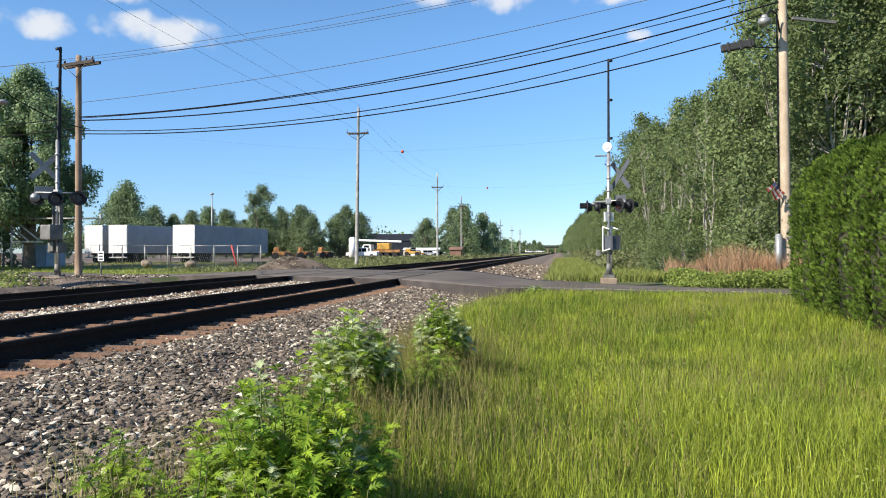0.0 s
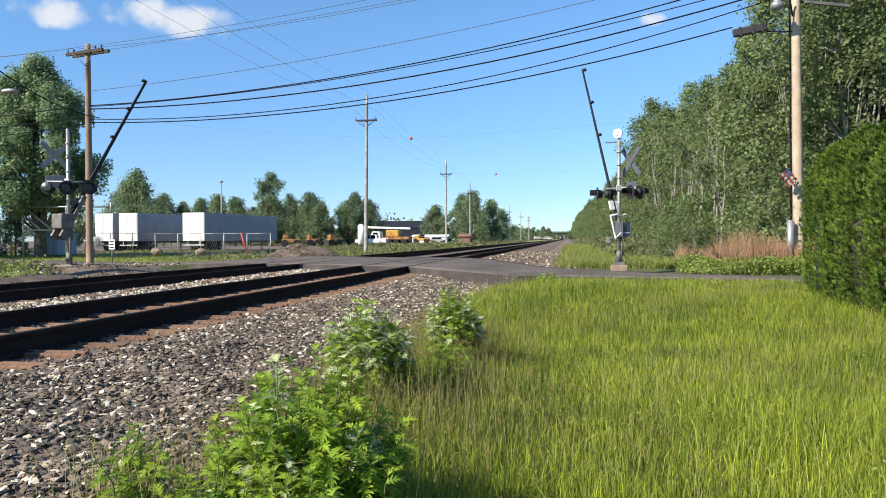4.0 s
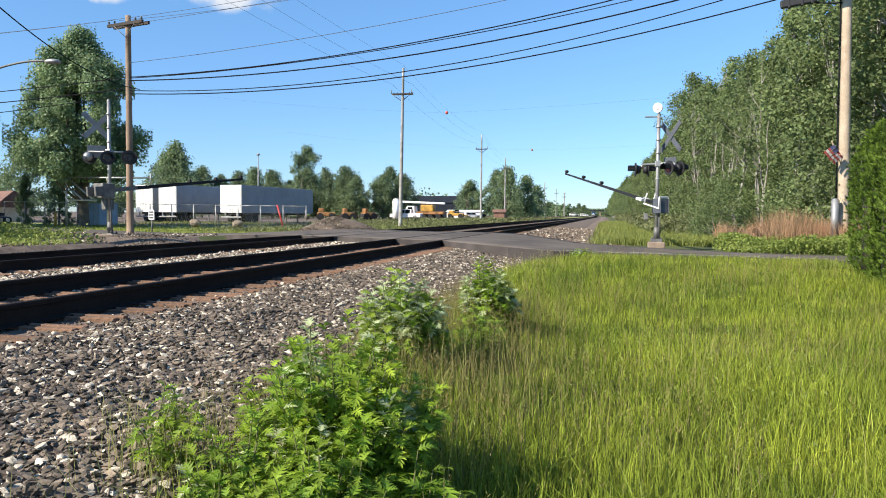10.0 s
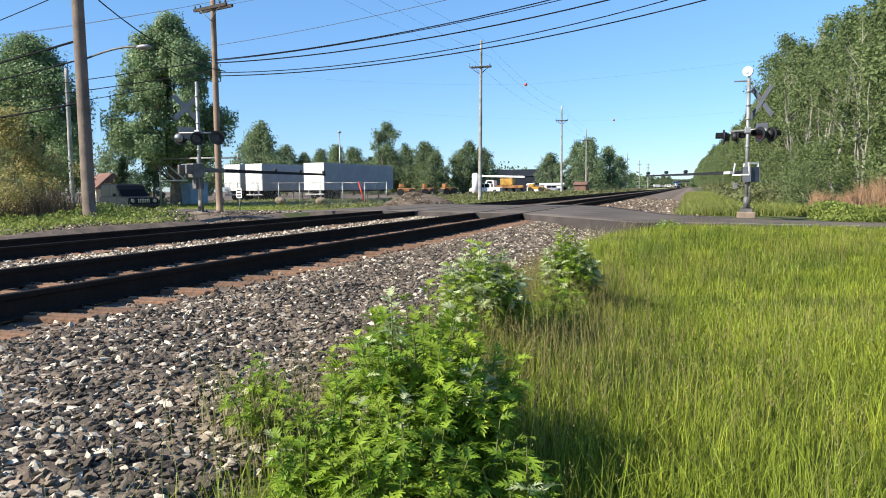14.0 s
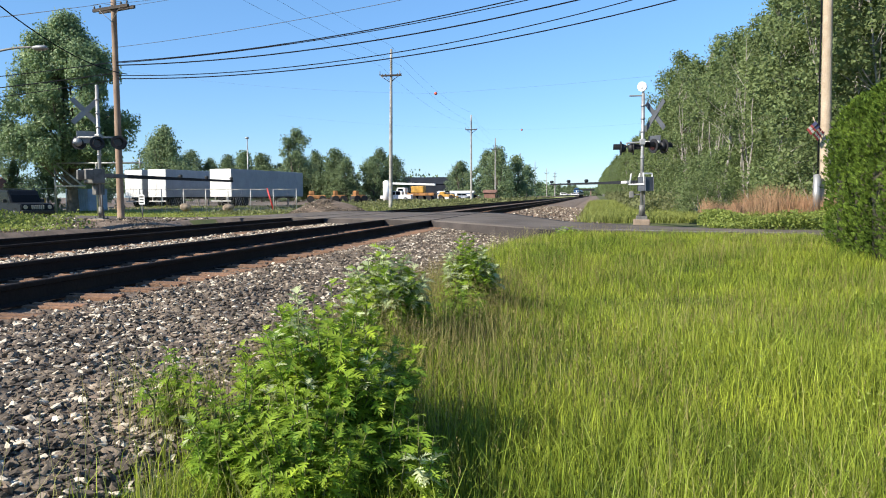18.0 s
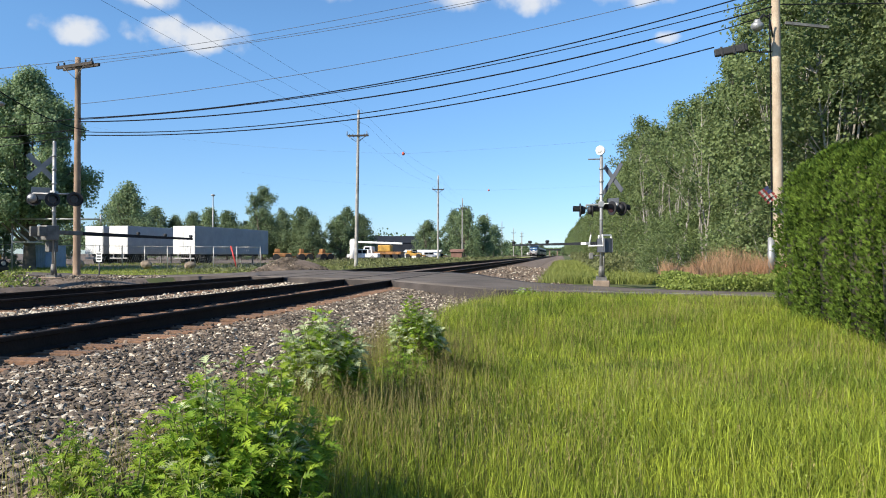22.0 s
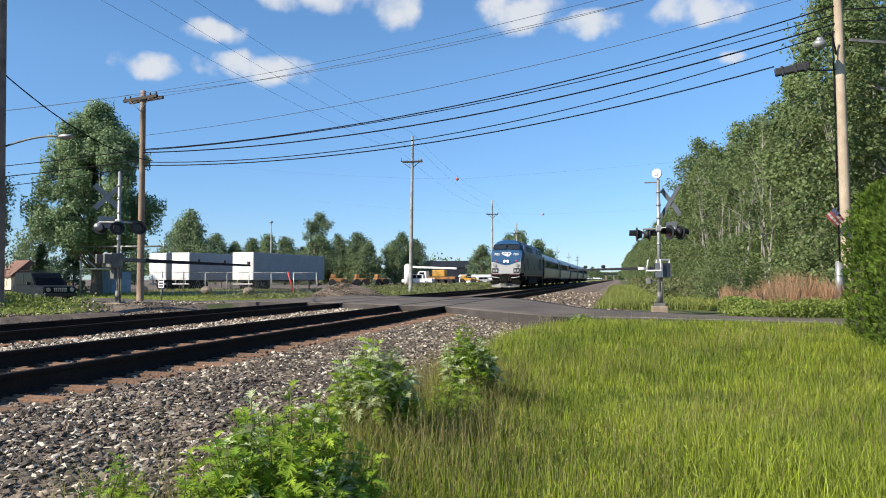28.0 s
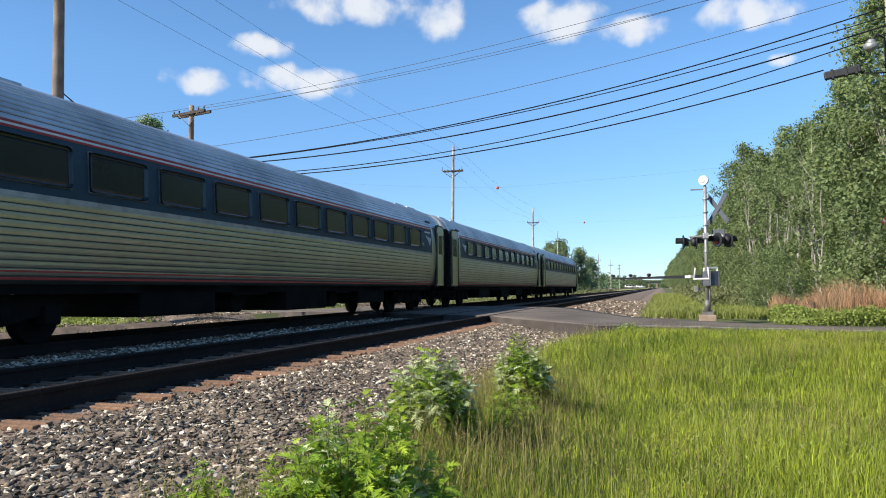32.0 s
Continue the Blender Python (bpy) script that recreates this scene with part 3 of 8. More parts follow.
def crossing_signal(x, y, gz, arm_dir, face, length, label, bell, height, lamps_z, pivot, sides):
    sig = thing("crossing_signal", x, y, gz, 0, label, "crossing signal", "railway crossing signals")
    bm = BM()
    fw = 0.25 if bell else 0.32
    box(bm, -fw, fw, -fw, fw, -0.35, 0.10 if bell else 0.16, 0.03)
    part("footing", bm, M_CONC, sig, "concrete footing block")
    bm = BM()
    box(bm, -0.17, 0.17, -0.17, 0.17, 0.09, 0.20, 0.01)
    tube(bm, (0, 0, 0.2), (0, 0, 0.55), 0.10, 0.075, seg=14)
    for a in range(4):
        tube(bm, (0.13 * (-1) ** a, 0.13 * (-1) ** (a // 2), 0.2), (0.13 * (-1) ** a, 0.13 * (-1) ** (a // 2), 0.25), 0.018, seg=6)
    part("base_casting", bm, M_GALV_D, sig)
    bm = BM()
    tube(bm, (0, 0, 0.3), (0, 0, height), 0.058, 0.053, seg=16)
    for k in range(5):
        z = height * (0.5 + 0.1 * k)
        tube(bm, (0, 0, z), (0, 0, z + 0.05), 0.075, seg=12)
    part("mast", bm, M_GALV, sig, "silver painted mast with band clamps")
    bm = BM()
    tube(bm, (0.08, -0.05, 0.2), (0.07, -0.05, pivot), 0.025, seg=8)
    part("conduit", bm, M_GALV_D, sig)
    f = radians(face)
    fx, fy = math.sin(f), -math.cos(f)
    px, py = math.cos(f), math.sin(f)
    # crossbuck
    cb = new("crossbuck")
    cb.parent = sig
    cb.matrix_local = pose(0.36 if bell else -0.4, -0.06, height - (0.7 if bell else 0.78), 0, 0, -54 if bell else 50)
    for s in (-1, 1):
        bm = BM()
        box(bm, -0.61 if bell else -0.54, 0.61 if bell else 0.54, -0.012 + 0.014 * s, 0.0 + 0.014 * s, -0.08, 0.08, m=pose(0, 0, 0, 0, 45 * s, 0))
        b = part("board", bm, (M_WHITE, M_BACK_L if bell else M_BACK_D), cb, "crossbuck board with dull grey back")
        for p in b.data.polygons:
            p.material_index = 0 if p.normal.y > 0.5 else 1
    bm = BM()
    box(bm, -0.28, 0.28, -0.012, 0.0, -1.0, -0.62, 0.004)
    part("track_plate", bm, M_BACK_L if bell else M_BACK_D, cb)
    # lamp crossarm
    bm = BM()
    w = 0.6
    tube(bm, (-px * w, -py * w, lamps_z), (px * w, py * w, lamps_z), 0.028, seg=10)
    box(bm, -0.09, 0.09, -0.09, 0.09, lamps_z - 0.09, lamps_z + 0.09, 0.02)
    for s in (-1, 1):
        tube(bm, (s * px * w, s * py * w, lamps_z), (s * px * w, s * py * w, lamps_z - 0.14), 0.03, seg=8)
    part("lamp_crossarm", bm, M_GALV, sig)
    if bell:
        for s, ra, rb in ((-1, -57, 123), (1, -87, 95)):
            for rz in (ra, rb):
                d = (-math.sin(radians(rz)) * 0.2, math.cos(radians(rz)) * 0.2)
                lamp_unit(sig, s * px * w + d[0], s * py * w + d[1], lamps_z - 0.16, rz)
    else:
        for s in (-1, 1):
            if s > 0:
                lamp_unit(sig, s * px * w + fx * 0.12, s * py * w + fy * 0.12, lamps_z - 0.16, face + 195)
            lamp_unit(sig, s * px * w - fx * 0.12, s * py * w - fy * 0.12, lamps_z - 0.16, face)
        lamp_unit(sig, fx * 0.22, fy * 0.22, lamps_z - 0.2, face + 200)
        bm = BM()
        ball_bm(bm, (-px * w + fx * 0.1, -py * w + fy * 0.1, lamps_z - 0.16), 0.14, 2)
        part("lamp_back", bm, M_GALV, sig, "pale grey rounded lamp back")
    if bell:
        bm = BM()
        tube(bm, (0, 0, height), (0, 0, height + 0.12), 0.04, seg=10)
        tube(bm, (-0.05, -0.09, height + 0.2), (0.0, 0.02, height + 0.2), 0.15, 0.13, seg=24)
        ball_bm(bm, (-0.02, -0.04, height + 0.2), 0.125, 2, (1, 0.7, 1))
        part("bell", bm, M_WHITE, sig, "round white bell on the mast top")
        bm = BM()
        box(bm, -0.42, -0.02, -0.03, 0.03, height - 0.09, height - 0.05, 0.01)
        part("bracket", bm, M_GALV_D, sig)
    else:
        bm = BM()
        ball_bm(bm, (0, 0, height), 0.062, 1)
        part("mast_cap", bm, M_GALV, sig)
    # gate mechanism
    a = radians(arm_dir)
    rot = Matrix.Rotation(a, 4, "Z")
    bm = BM()
    if bell:
        box(bm, -0.16, 0.2, -0.15, 0.15, pivot - 0.26, pivot + 0.12, 0.03, m=rot @ pose(-0.2, 0, 0))
    else:
        box(bm, -0.2, 0.24, -0.24, 0.24, pivot - 0.26, pivot + 0.2, 0.03, m=rot @ pose(-0.22, 0, 0))
    part("gate_mechanism", bm, M_BACK_L if bell else M_GALV_D, sig, "grey steel gate drive box")
    bm = BM()
    if bell:
        box(bm, -0.07, 0.07, -0.08, 0.08, pivot - 0.5, pivot - 0.3, 0.02, m=pose(-0.32, 0, 0))
        tube(bm, (-0.3, 0, pivot - 0.4), (0, 0, pivot - 0.4), 0.02, seg=6)
    else:
        box(bm, -0.16, 0.16, -0.1, 0.1, pivot - 0.62, pivot - 0.28, 0.02, m=rot @ pose(0.0, 0.1, 0))
    part("junction_box", bm, M_GALV_D, sig)
    arm = gate_arm(sig, length, -1 if bell else 1)
    arm.matrix_local = pose(0, 0, pivot, 0, 0, arm_dir)
    return sig, arm


made = set(scene.objects)
GZ_R, GZ_L = -0.28, -0.42
sig_r, arm_r = crossing_signal(4.95, 26.1, GZ_R, 123, 140, 5.75, "silver crossing signal with round bell, crossbuck and flashers by road", True, 4.03, 2.52, 1.28, 2)
sig_l, arm_l = crossing_signal(-11.65, 22.8, GZ_L, 72, 24, 5.75, "weathered grey crossing signal with crossbuck, flashers and gate", False, 4.35, 2.75, 1.55, 2)


# ---- utility poles and wires ----
def catenary(bm, a, b, sag, r, seg=22, sides=5):
    a, b = Vector(a), Vector(b)
    pts = [a.lerp(b, k / seg) - Vector((0, 0, 4 * sag * (k / seg) * (1 - k / seg))) for k in range(seg + 1)]
    rings = []
    d = (b - a).normalized()
    s = d.cross(Vector((0, 0, 1))).normalized()
    u = s.cross(d)
    for p in pts:
        rings.append([bm.verts.new(p + s * (r * math.cos(6.2832 * k / sides)) + u * (r * math.sin(6.2832 * k / sides))) for k in range(sides)])
    for p, q in zip(rings, rings[1:]):
        for k in range(sides):
            bm.faces.new((p[k], p[(k + 1) % sides], q[(k + 1) % sides], q[k]))


def wire(name, a, b, sag, r, label, m=None):
    bm = BM()
    catenary(bm, a, b, sag, r)
    return tagged(part(name, bm, m or M_CABLE), label, "wire", "overhead wires")


def insulator(parent, x, y, z, m=None):
    bm = BM()
    tube(bm, (x, y, z), (x, y, z + 0.07), 0.02, seg=8)
    for k in range(2):
        tube(bm, (x, y, z + 0.05 + 0.05 * k), (x, y, z + 0.09 + 0.05 * k), 0.05, 0.035, seg=10)
    part("insulator", bm, m or M_GALV_D, parent)


M_ARM = mat("creosoted_timber", (0.06, 0.048, 0.04), 0.9, scale=2.0, var=0.3, fine=20, bump=0.4)


def wood_pole(x, y, gz, height, r0, r1, material, label, arm_z=None, arm_len=2.2, arm_rz=0.0, lean=(0, 0)):
    p = thing("utility_pole", x, y, gz, 0, label, "utility pole", "utility poles")
    bm = BM()
    n = 10
    for k in range(n):
        za, zb = -1.1 + (height + 1.1) * k / n, -1.1 + (height + 1.1) * (k + 1) / n
        ra, rb = r0 + (r1 - r0) * k / n, r0 + (r1 - r0) * (k + 1) / n
        tube(bm, (lean[0] * za, lean[1] * za, za), (lean[0] * zb, lean[1] * zb, zb), ra, rb, seg=16, caps=(k in (0, n - 1)))
    bmesh.ops.remove_doubles(bm, verts=bm.verts, dist=0.002)
    part("shaft", bm, material, p)
    if arm_z:
        bm = BM()
        m = Matrix.Translation((lean[0] * arm_z, lean[1] * arm_z, arm_z)) @ Matrix.Rotation(radians(arm_rz), 4, "Z")
        box(bm, -arm_len / 2, arm_len / 2, r1, r1 + 0.1, -0.06, 0.06, 0.008, m=m)
        box(bm, -arm_len / 2, arm_len / 2, -r1 - 0.1, -r1, -0.06, 0.06, 0.008, m=m)
        part("crossarm", bm, M_ARM, p)
        for s in (-1, 1):
            bm = BM()
            tube(bm, m @ Vector((s * arm_len * 0.3, r1 + 0.1, -0.04)), m @ Vector((0, r1 + 0.02, -0.6)), 0.015, seg=6)
            part("brace", bm, M_GALV_D, p)
            for f in (0.3, 0.47):
                q = m @ Vector((s * arm_len * f, r1 + 0.05, 0.06))
                insulator(p, *q)
    return p


WR = math.degrees(math.atan2(33.3 - 28.8, -18.1 - 10.9)) + 90
pole_l = wood_pole(-17.95, 33.3, -0.45, 9.75, 0.17, 0.12, M_POLE, "brown wooden utility pole with crossarm on the lawn", 9.35, 2.3, WR - 97)
pole_r = wood_pole(10.95, 28.8, -0.45, 12.6, 0.185, 0.13, M_POLE_L, "tall pale wooden utility pole with street lamp", 11.9, 2.3, 8, lean=(-0.012, 0))
pole_ll = wood_pole(-12.75, 19.0, -0.5, 11.5, 0.19, 0.14, M_POLE_D, "brown wooden utility pole rising out of bushes", 10.6, 2.2, 20, lean=(-0.012, 0))
pole_bl = wood_pole(-33.0, 40.0, -0.45, 8.2, 0.15, 0.11, M_POLE_G, "far grey wooden pole beside trees", None)
for k, (x, y, h) in enumerate(((-15.7, 71.9, 14.1), (-18.2, 131.0, 13.6), (-20.5, 176.0, 12.8), (-22, 240, 12.8), (-23, 300, 12.8), (-24, 370, 12.8), (-25, 440, 12.8))):
    p = wood_pole(x, y, -0.45, h, 0.19, 0.11, M_POLE_G, "slender grey trackside pole with crossarms", h - 2.4, 1.9, 0, lean=(0.014 if k == 0 else 0, 0))
    bm = BM()
    for s in (-1, 1):
        tube(bm, (s * 0.95, 0.15, h - 2.35), (s * 0.95, 0.15, h - 1.95), 0.05, 0.03, seg=8)
        tube(bm, (s * 0.9, 0.12, h - 2.4), (0.02, 0.1, h - 3.0), 0.03, seg=6)
    part("post_insulator", bm, M_GALV_D, p)
for k, (x, y) in enumerate(((-46, 330), (-40, 420), (-30, 520), (16, 260))):
    wood_pole(x, y, -0.45, 15.5, 0.2, 0.12, M_POLE_G, "distant grey wooden pole", 14.2, 2.2, 0)
# thick line at the pole, drawn as a curved arm with a rounded head
arm_ll = thing("street_lamp", -12.75, 19.0, -0.5, 0, "grey curved arm with a rounded head fixed to the pole", "street lamp")
bm = BM()
for q in range(8):
    fa, fb = q / 8, (q + 1) / 8
    tube(bm, (0.08 + 1.75 * fa, 0.1, 4.75 + 0.22 * math.sin(1.9 * fa)), (0.08 + 1.75 * fb, 0.1, 4.75 + 0.22 * math.sin(1.9 * fb)), 0.03, seg=8, caps=q in (0, 7))
bmesh.ops.remove_doubles(bm, verts=bm.verts, dist=0.002)
part("arm", bm, M_GALV_D, arm_ll)
bm = BM()
ball_bm(bm, (2.05, 0.1, 4.93), 0.15, 2, (1.6, 1.0, 0.5))
part("lamp_head", bm, M_GALV, arm_ll)
# street lamp, service equipment and flag on the tall pole
bm = BM()
pts = [Vector((10.72, 28.7, 8.1)), Vector((10.55, 28.4, 8.62)), Vector((10.3, 28.2, 8.72)), Vector((10.1, 28.05, 8.45))]
for a, b in zip(pts, pts[1:]):
    tube(bm, a, b, 0.03, seg=8)
lampost = tagged(thing("street_lamp", 0, 0, 0), "pale domed street lamp on a curved bracket arm", "street lamp")
part("bracket_arm", bm, M_BLACK, lampost)
bm = BM()
ball_bm(bm, (10.08, 28.02, 8.28), 0.22, 2, (1, 1, 0.75))
tube(bm, (10.08, 28.02, 8.34), (10.08, 28.02, 8.5), 0.15, 0.08, seg=12)
part("globe", bm, M_GALV, lampost, "white glass globe")
bm = BM()
path = [(10.62, 28.75, 8.9), (10.66, 28.78, 7.4), (10.67, 28.78, 6.2), (10.68, 28.78, 4.0), (10.70, 28.75, 1.2)]
for a, b in zip(path, path[1:]):
    tube(bm, a, b, 0.024, seg=8)
tagged(part("down_cable", bm, M_CABLE), "black service cable clipped to the pole", "cable")
bm = BM()
tube(bm, (10.62, 28.5, -0.05), (10.62, 28.5, 1.25), 0.11, seg=16)
ball_bm(bm, (10.62, 28.5, 1.25), 0.11, 2, (1, 1, 0.4))
tagged(part("cable_guard", bm, M_GALV), "grey steel cable guard tube at the pole foot", "cable guard")
bm = BM()
box(bm, -0.55, 0.55, -0.1, 0.1, -0.13, 0.13, 0.04, m=pose(9.4, 28.9, 7.72, 0, -8, -8))
for s in (-0.3, 0.1, 0.4):
    box(bm, s - 0.04, s + 0.04, -0.12, 0.12, -0.16, 0.16, 0.01, m=pose(9.4, 28.9, 7.72, 0, -8, -8))
tagged(part("splice_box", bm, M_BLACK), "black cable splice box hanging on a wire", "splice box")
bm = BM()
box(bm, 0.2, 1.7, -0.05, 0.05, -0.05, 0.05, 0.01, m=pose(10.95, 28.8, 8.6, 0, 5, 10))
tagged(part("side_bracket", bm, M_GALV_D), "grey steel bracket arm on the pole", "bracket")

WL = lambda z, o=0.0: (-17.95 + o, 33.25, z)  # noqa: E731
WRT = lambda z, o=0.0: (10.8, 28.75 + o, z)  # noqa: E731
wire("primary_wire", (-18.9, 33.2, 9.1), (10.0, 28.8, 12.0), 0.55, 0.010, "thin grey overhead power wire", M_CABLE_T)
wire("primary_wire", (-18.4, 33.3, 9.1), (11.8, 28.8, 12.0), 0.75, 0.010, "thin grey overhead power wire", M_CABLE_T)
wire("primary_wire", (-17.0, 33.3, 9.0), (11.4, 28.9, 11.7), 0.35, 0.010, "thin grey overhead power wire", M_CABLE_T)
wire("thin_wire", WL(7.15), WRT(10.35), 0.55, 0.012, "thin grey wire strung overhead between poles", M_CABLE_T)
wire("telephone_cable", WL(6.5), WRT(9.75), 0.85, 0.024, "thick black cable strung between wooden poles")
wire("telephone_cable", WL(6.45), WRT(9.45), 0.75, 0.018, "black telephone cable strung between wooden poles")
wire("telephone_cable", WL(6.35), WRT(9.15), 0.95, 0.028, "thick black cable strung between wooden poles")
wire("telephone_cable", WL(5.75), (8.85, 28.95, 7.85), 0.9, 0.024, "thick black cable strung between wooden poles")
wire("telephone_cable", WL(5.9), WRT(8.9), 1.2, 0.02, "black telephone cable strung between wooden poles")
wire("telephone_cable", (9.95, 28.85, 7.65), (10.8, 28.75, 7.6), 0.02, 0.024, "thick black cable strung between wooden poles")
for z, r in ((10.0, 0.02), (9.6, 0.024), (9.2, 0.02), (12.0, 0.012)):
    wire("telephone_cable", WRT(z), (60, 22.5, z + 0.5), 1.0, r, "black telephone cable strung between wooden poles")
for za, zb in ((9.1, 10.9), (9.1, 10.7)):
    wire("primary_wire", (-18.6, 33.2, za), (-70, 41, zb), 0.8, 0.010, "thin grey overhead power wire", M_CABLE_T)
for za, zb, r in ((6.5, 7.5, 0.022), (6.0, 6.7, 0.025), (5.7, 5.2, 0.02)):
    wire("telephone_cable", WL(za), (-70, 41, zb), 1.0, r, "black telephone cable strung between wooden poles")
for za, zb, r in ((4.75, 5.3, 0.035), (6.2, 6.0, 0.015), (4.2, 4.7, 0.025), (3.0, 3.4, 0.03)):
    wire("telephone_cable", (-12.85, 19, za), (-60, 30 + za, zb), 0.7, r, "black telephone cable strung between wooden poles")
wire("guy_wire", (-12.85, 19, 6.4), (-17.2, 33.0, 5.9), 0.5, 0.02, "black slack cable between two poles")
for o, z in ((-0.95, 12.15), (0.95, 12.15), (0.0, 14.0)):
    wire("line_wire", (-15.6 + o, 72, z), (-14.8 + o, 2, z + 0.4), 0.9, 0.007, "thin trackside power wire", M_CABLE_T)
    wire("line_wire", (-15.6 + o, 72, z), (-18.2 + o, 131, z - 0.4), 0.9, 0.007, "thin trackside power wire", M_CABLE_T)
    wire("line_wire", (-18.2 + o, 131, z - 0.4), (-20.5 + o, 176, z - 1), 0.9, 0.007, "thin trackside power wire", M_CABLE_T)
wire("marker_wire", (-90, 140, 24), (-22.0, 121.2, 15.58), 1.0, 0.008, "fine overhead wire carrying marker balls", M_CABLE_T)
M_ORANGE = mat("marker_orange", (0.55, 0.10, 0.06), 0.6, scale=2, var=0.15)
wires = [wire("marker_wire", (-22.0, 121.2, 15.58), (60, 100, 20), 1.0, 0.008, "fine overhead wire carrying marker balls", M_CABLE_T),
         wire("marker_wire", (-21, 235, 18.9), (60, 225, 24), 1.0, 0.008, "fine overhead wire carrying a marker ball", M_CABLE_T)]
wire("marker_wire", (-100, 240, 25), (-21, 235, 18.9), 1.0, 0.008, "fine overhead wire carrying a marker ball", M_CABLE_T)
for w, (x, y, z, r) in zip(wires, ((-22.0, 121.2, 15.58, 0.26), (-21.0, 235.0, 18.9, 0.3))):
    bm = BM()
    ball_bm(bm, (x, y, z), r, 2)
    part("marker_ball", bm, M_ORANGE, w, "small orange-red marker ball")


# ---- clouds ----
M_CLOUD = bpy.data.materials.new("cloud_vapour")
M_CLOUD.use_nodes = True
cn, cl = M_CLOUD.node_tree.nodes, M_CLOUD.node_tree.links
cn.clear()


def cmath(op, a, b):
    n = cn.new("ShaderNodeMath")
    n.operation = op
    for k, v in enumerate((a, b)):
        if isinstance(v, (int, float)):
            n.inputs[k].default_value = v
        else:
            cl.new(v, n.inputs[k])
    return n.outputs[0]


ctc, cinfo, cadd, csep = cn.new("ShaderNodeTexCoord"), cn.new("ShaderNodeObjectInfo"), cn.new("ShaderNodeVectorMath"), cn.new("ShaderNodeSeparateXYZ")
cl.new(ctc.outputs["Generated"], csep.inputs[0])
cl.new(ctc.outputs["Object"], cadd.inputs[0])
shift = cn.new("ShaderNodeCombineXYZ")
cl.new(cmath("MULTIPLY", cinfo.outputs["Random"], 9000.0), shift.inputs[0])
cl.new(shift.outputs[0], cadd.inputs[1])
puffs = cn.new("ShaderNodeTexNoise")
puffs.inputs["Scale"].default_value, puffs.inputs["Detail"].default_value, puffs.inputs["Roughness"].default_value = 0.010, 5.0, 0.5
cl.new(cadd.outputs[0], puffs.inputs["Vector"])
gx_ = cmath("MULTIPLY", cmath("SUBTRACT", csep.outputs[0], 0.5), 2.0)
gz_ = cmath("MULTIPLY", cmath("SUBTRACT", csep.outputs[2], 0.45), 2.0)
fall = cmath("SUBTRACT", 0.62, cmath("ADD", cmath("MULTIPLY", gx_, gx_), cmath("MULTIPLY", gz_, gz_)))
body = cmath("ADD", cmath("MULTIPLY", fall, 1.25), cmath("MULTIPLY", cmath("SUBTRACT", puffs.outputs[0], 0.5), 2.1))
edge = cn.new("ShaderNodeMapRange")
edge.interpolation_type = "SMOOTHSTEP"
edge.inputs["From Min"].default_value, edge.inputs["From Max"].default_value, edge.inputs["To Max"].default_value = 0.05, 0.85, 0.9
cl.new(body, edge.inputs["Value"])
rim = cn.new("ShaderNodeMapRange")
rim.inputs["From Min"].default_value, rim.inputs["From Max"].default_value = -0.9, -0.2
cl.new(fall, rim.inputs["Value"])
# emission stands in for sunlight on the clouds, which are thin sheets
glow, clear, cmix, cout = cn.new("ShaderNodeEmission"), cn.new("ShaderNodeBsdfTransparent"), cn.new("ShaderNodeMixShader"), cn.new("ShaderNodeOutputMaterial")
glow.inputs["Color"].default_value, glow.inputs["Strength"].default_value = (0.93, 0.96, 1.0, 1), 0.52
cl.new(cmath("MULTIPLY", edge.outputs[0], rim.outputs[0]), cmix.inputs[0])
cl.new(clear.outputs[0], cmix.inputs[1])
cl.new(glow.outputs[0], cmix.inputs[2])
cl.new(cmix.outputs[0], cout.inputs[0])

# bearing and height of each at the start, half width and half height, all in degrees
CLOUDS = [(-37.4, 15.3, 2.7, 1.5), (-29.75, 15.7, 5.0, 1.7), (-32.6, 18.0, 3.0, 1.2), (-26.2, 21.1, 6.2, 2.0), (-19.4, 20.4, 2.6, 2.4), (-9.9, 20.0, 4.0, 2.3), (-4.0, 18.95, 2.9, 1.5), (3.8, 19.3, 4.2, 1.7), (5.65, 15.8, 1.4, 0.7),
          (-42.0, 25.0, 6.0, 2.2), (14.0, 25.0, 6.0, 2.4), (-62.0, 22.0, 8.0, 2.4), (42.0, 26.0, 8.0, 2.4)]
CLOUD_R = 2600.0
clouds = []
for az, el, hw, hh in CLOUDS:
    w_, h_ = CLOUD_R * math.tan(radians(hw)) * 1.15, CLOUD_R * math.tan(radians(hh)) * 1.05
    vs = [(-w_ + 2 * w_ * i / 8, -0.18 * h_ * math.sin(math.pi * i / 8) * math.sin(math.pi * j / 4), -h_ + 2 * h_ * j / 4) for j in range(5) for i in range(9)]
    fs = [(j * 9 + i, j * 9 + i + 1, j * 9 + i + 10, j * 9 + i + 9) for j in range(4) for i in range(8)]
    c = tagged(part("cloud", (vs, [], fs), M_CLOUD), "small white fair-weather cloud drifting in a blue sky", "cloud", "drifting clouds", kind="structure")
    clouds.append((c, az, el))

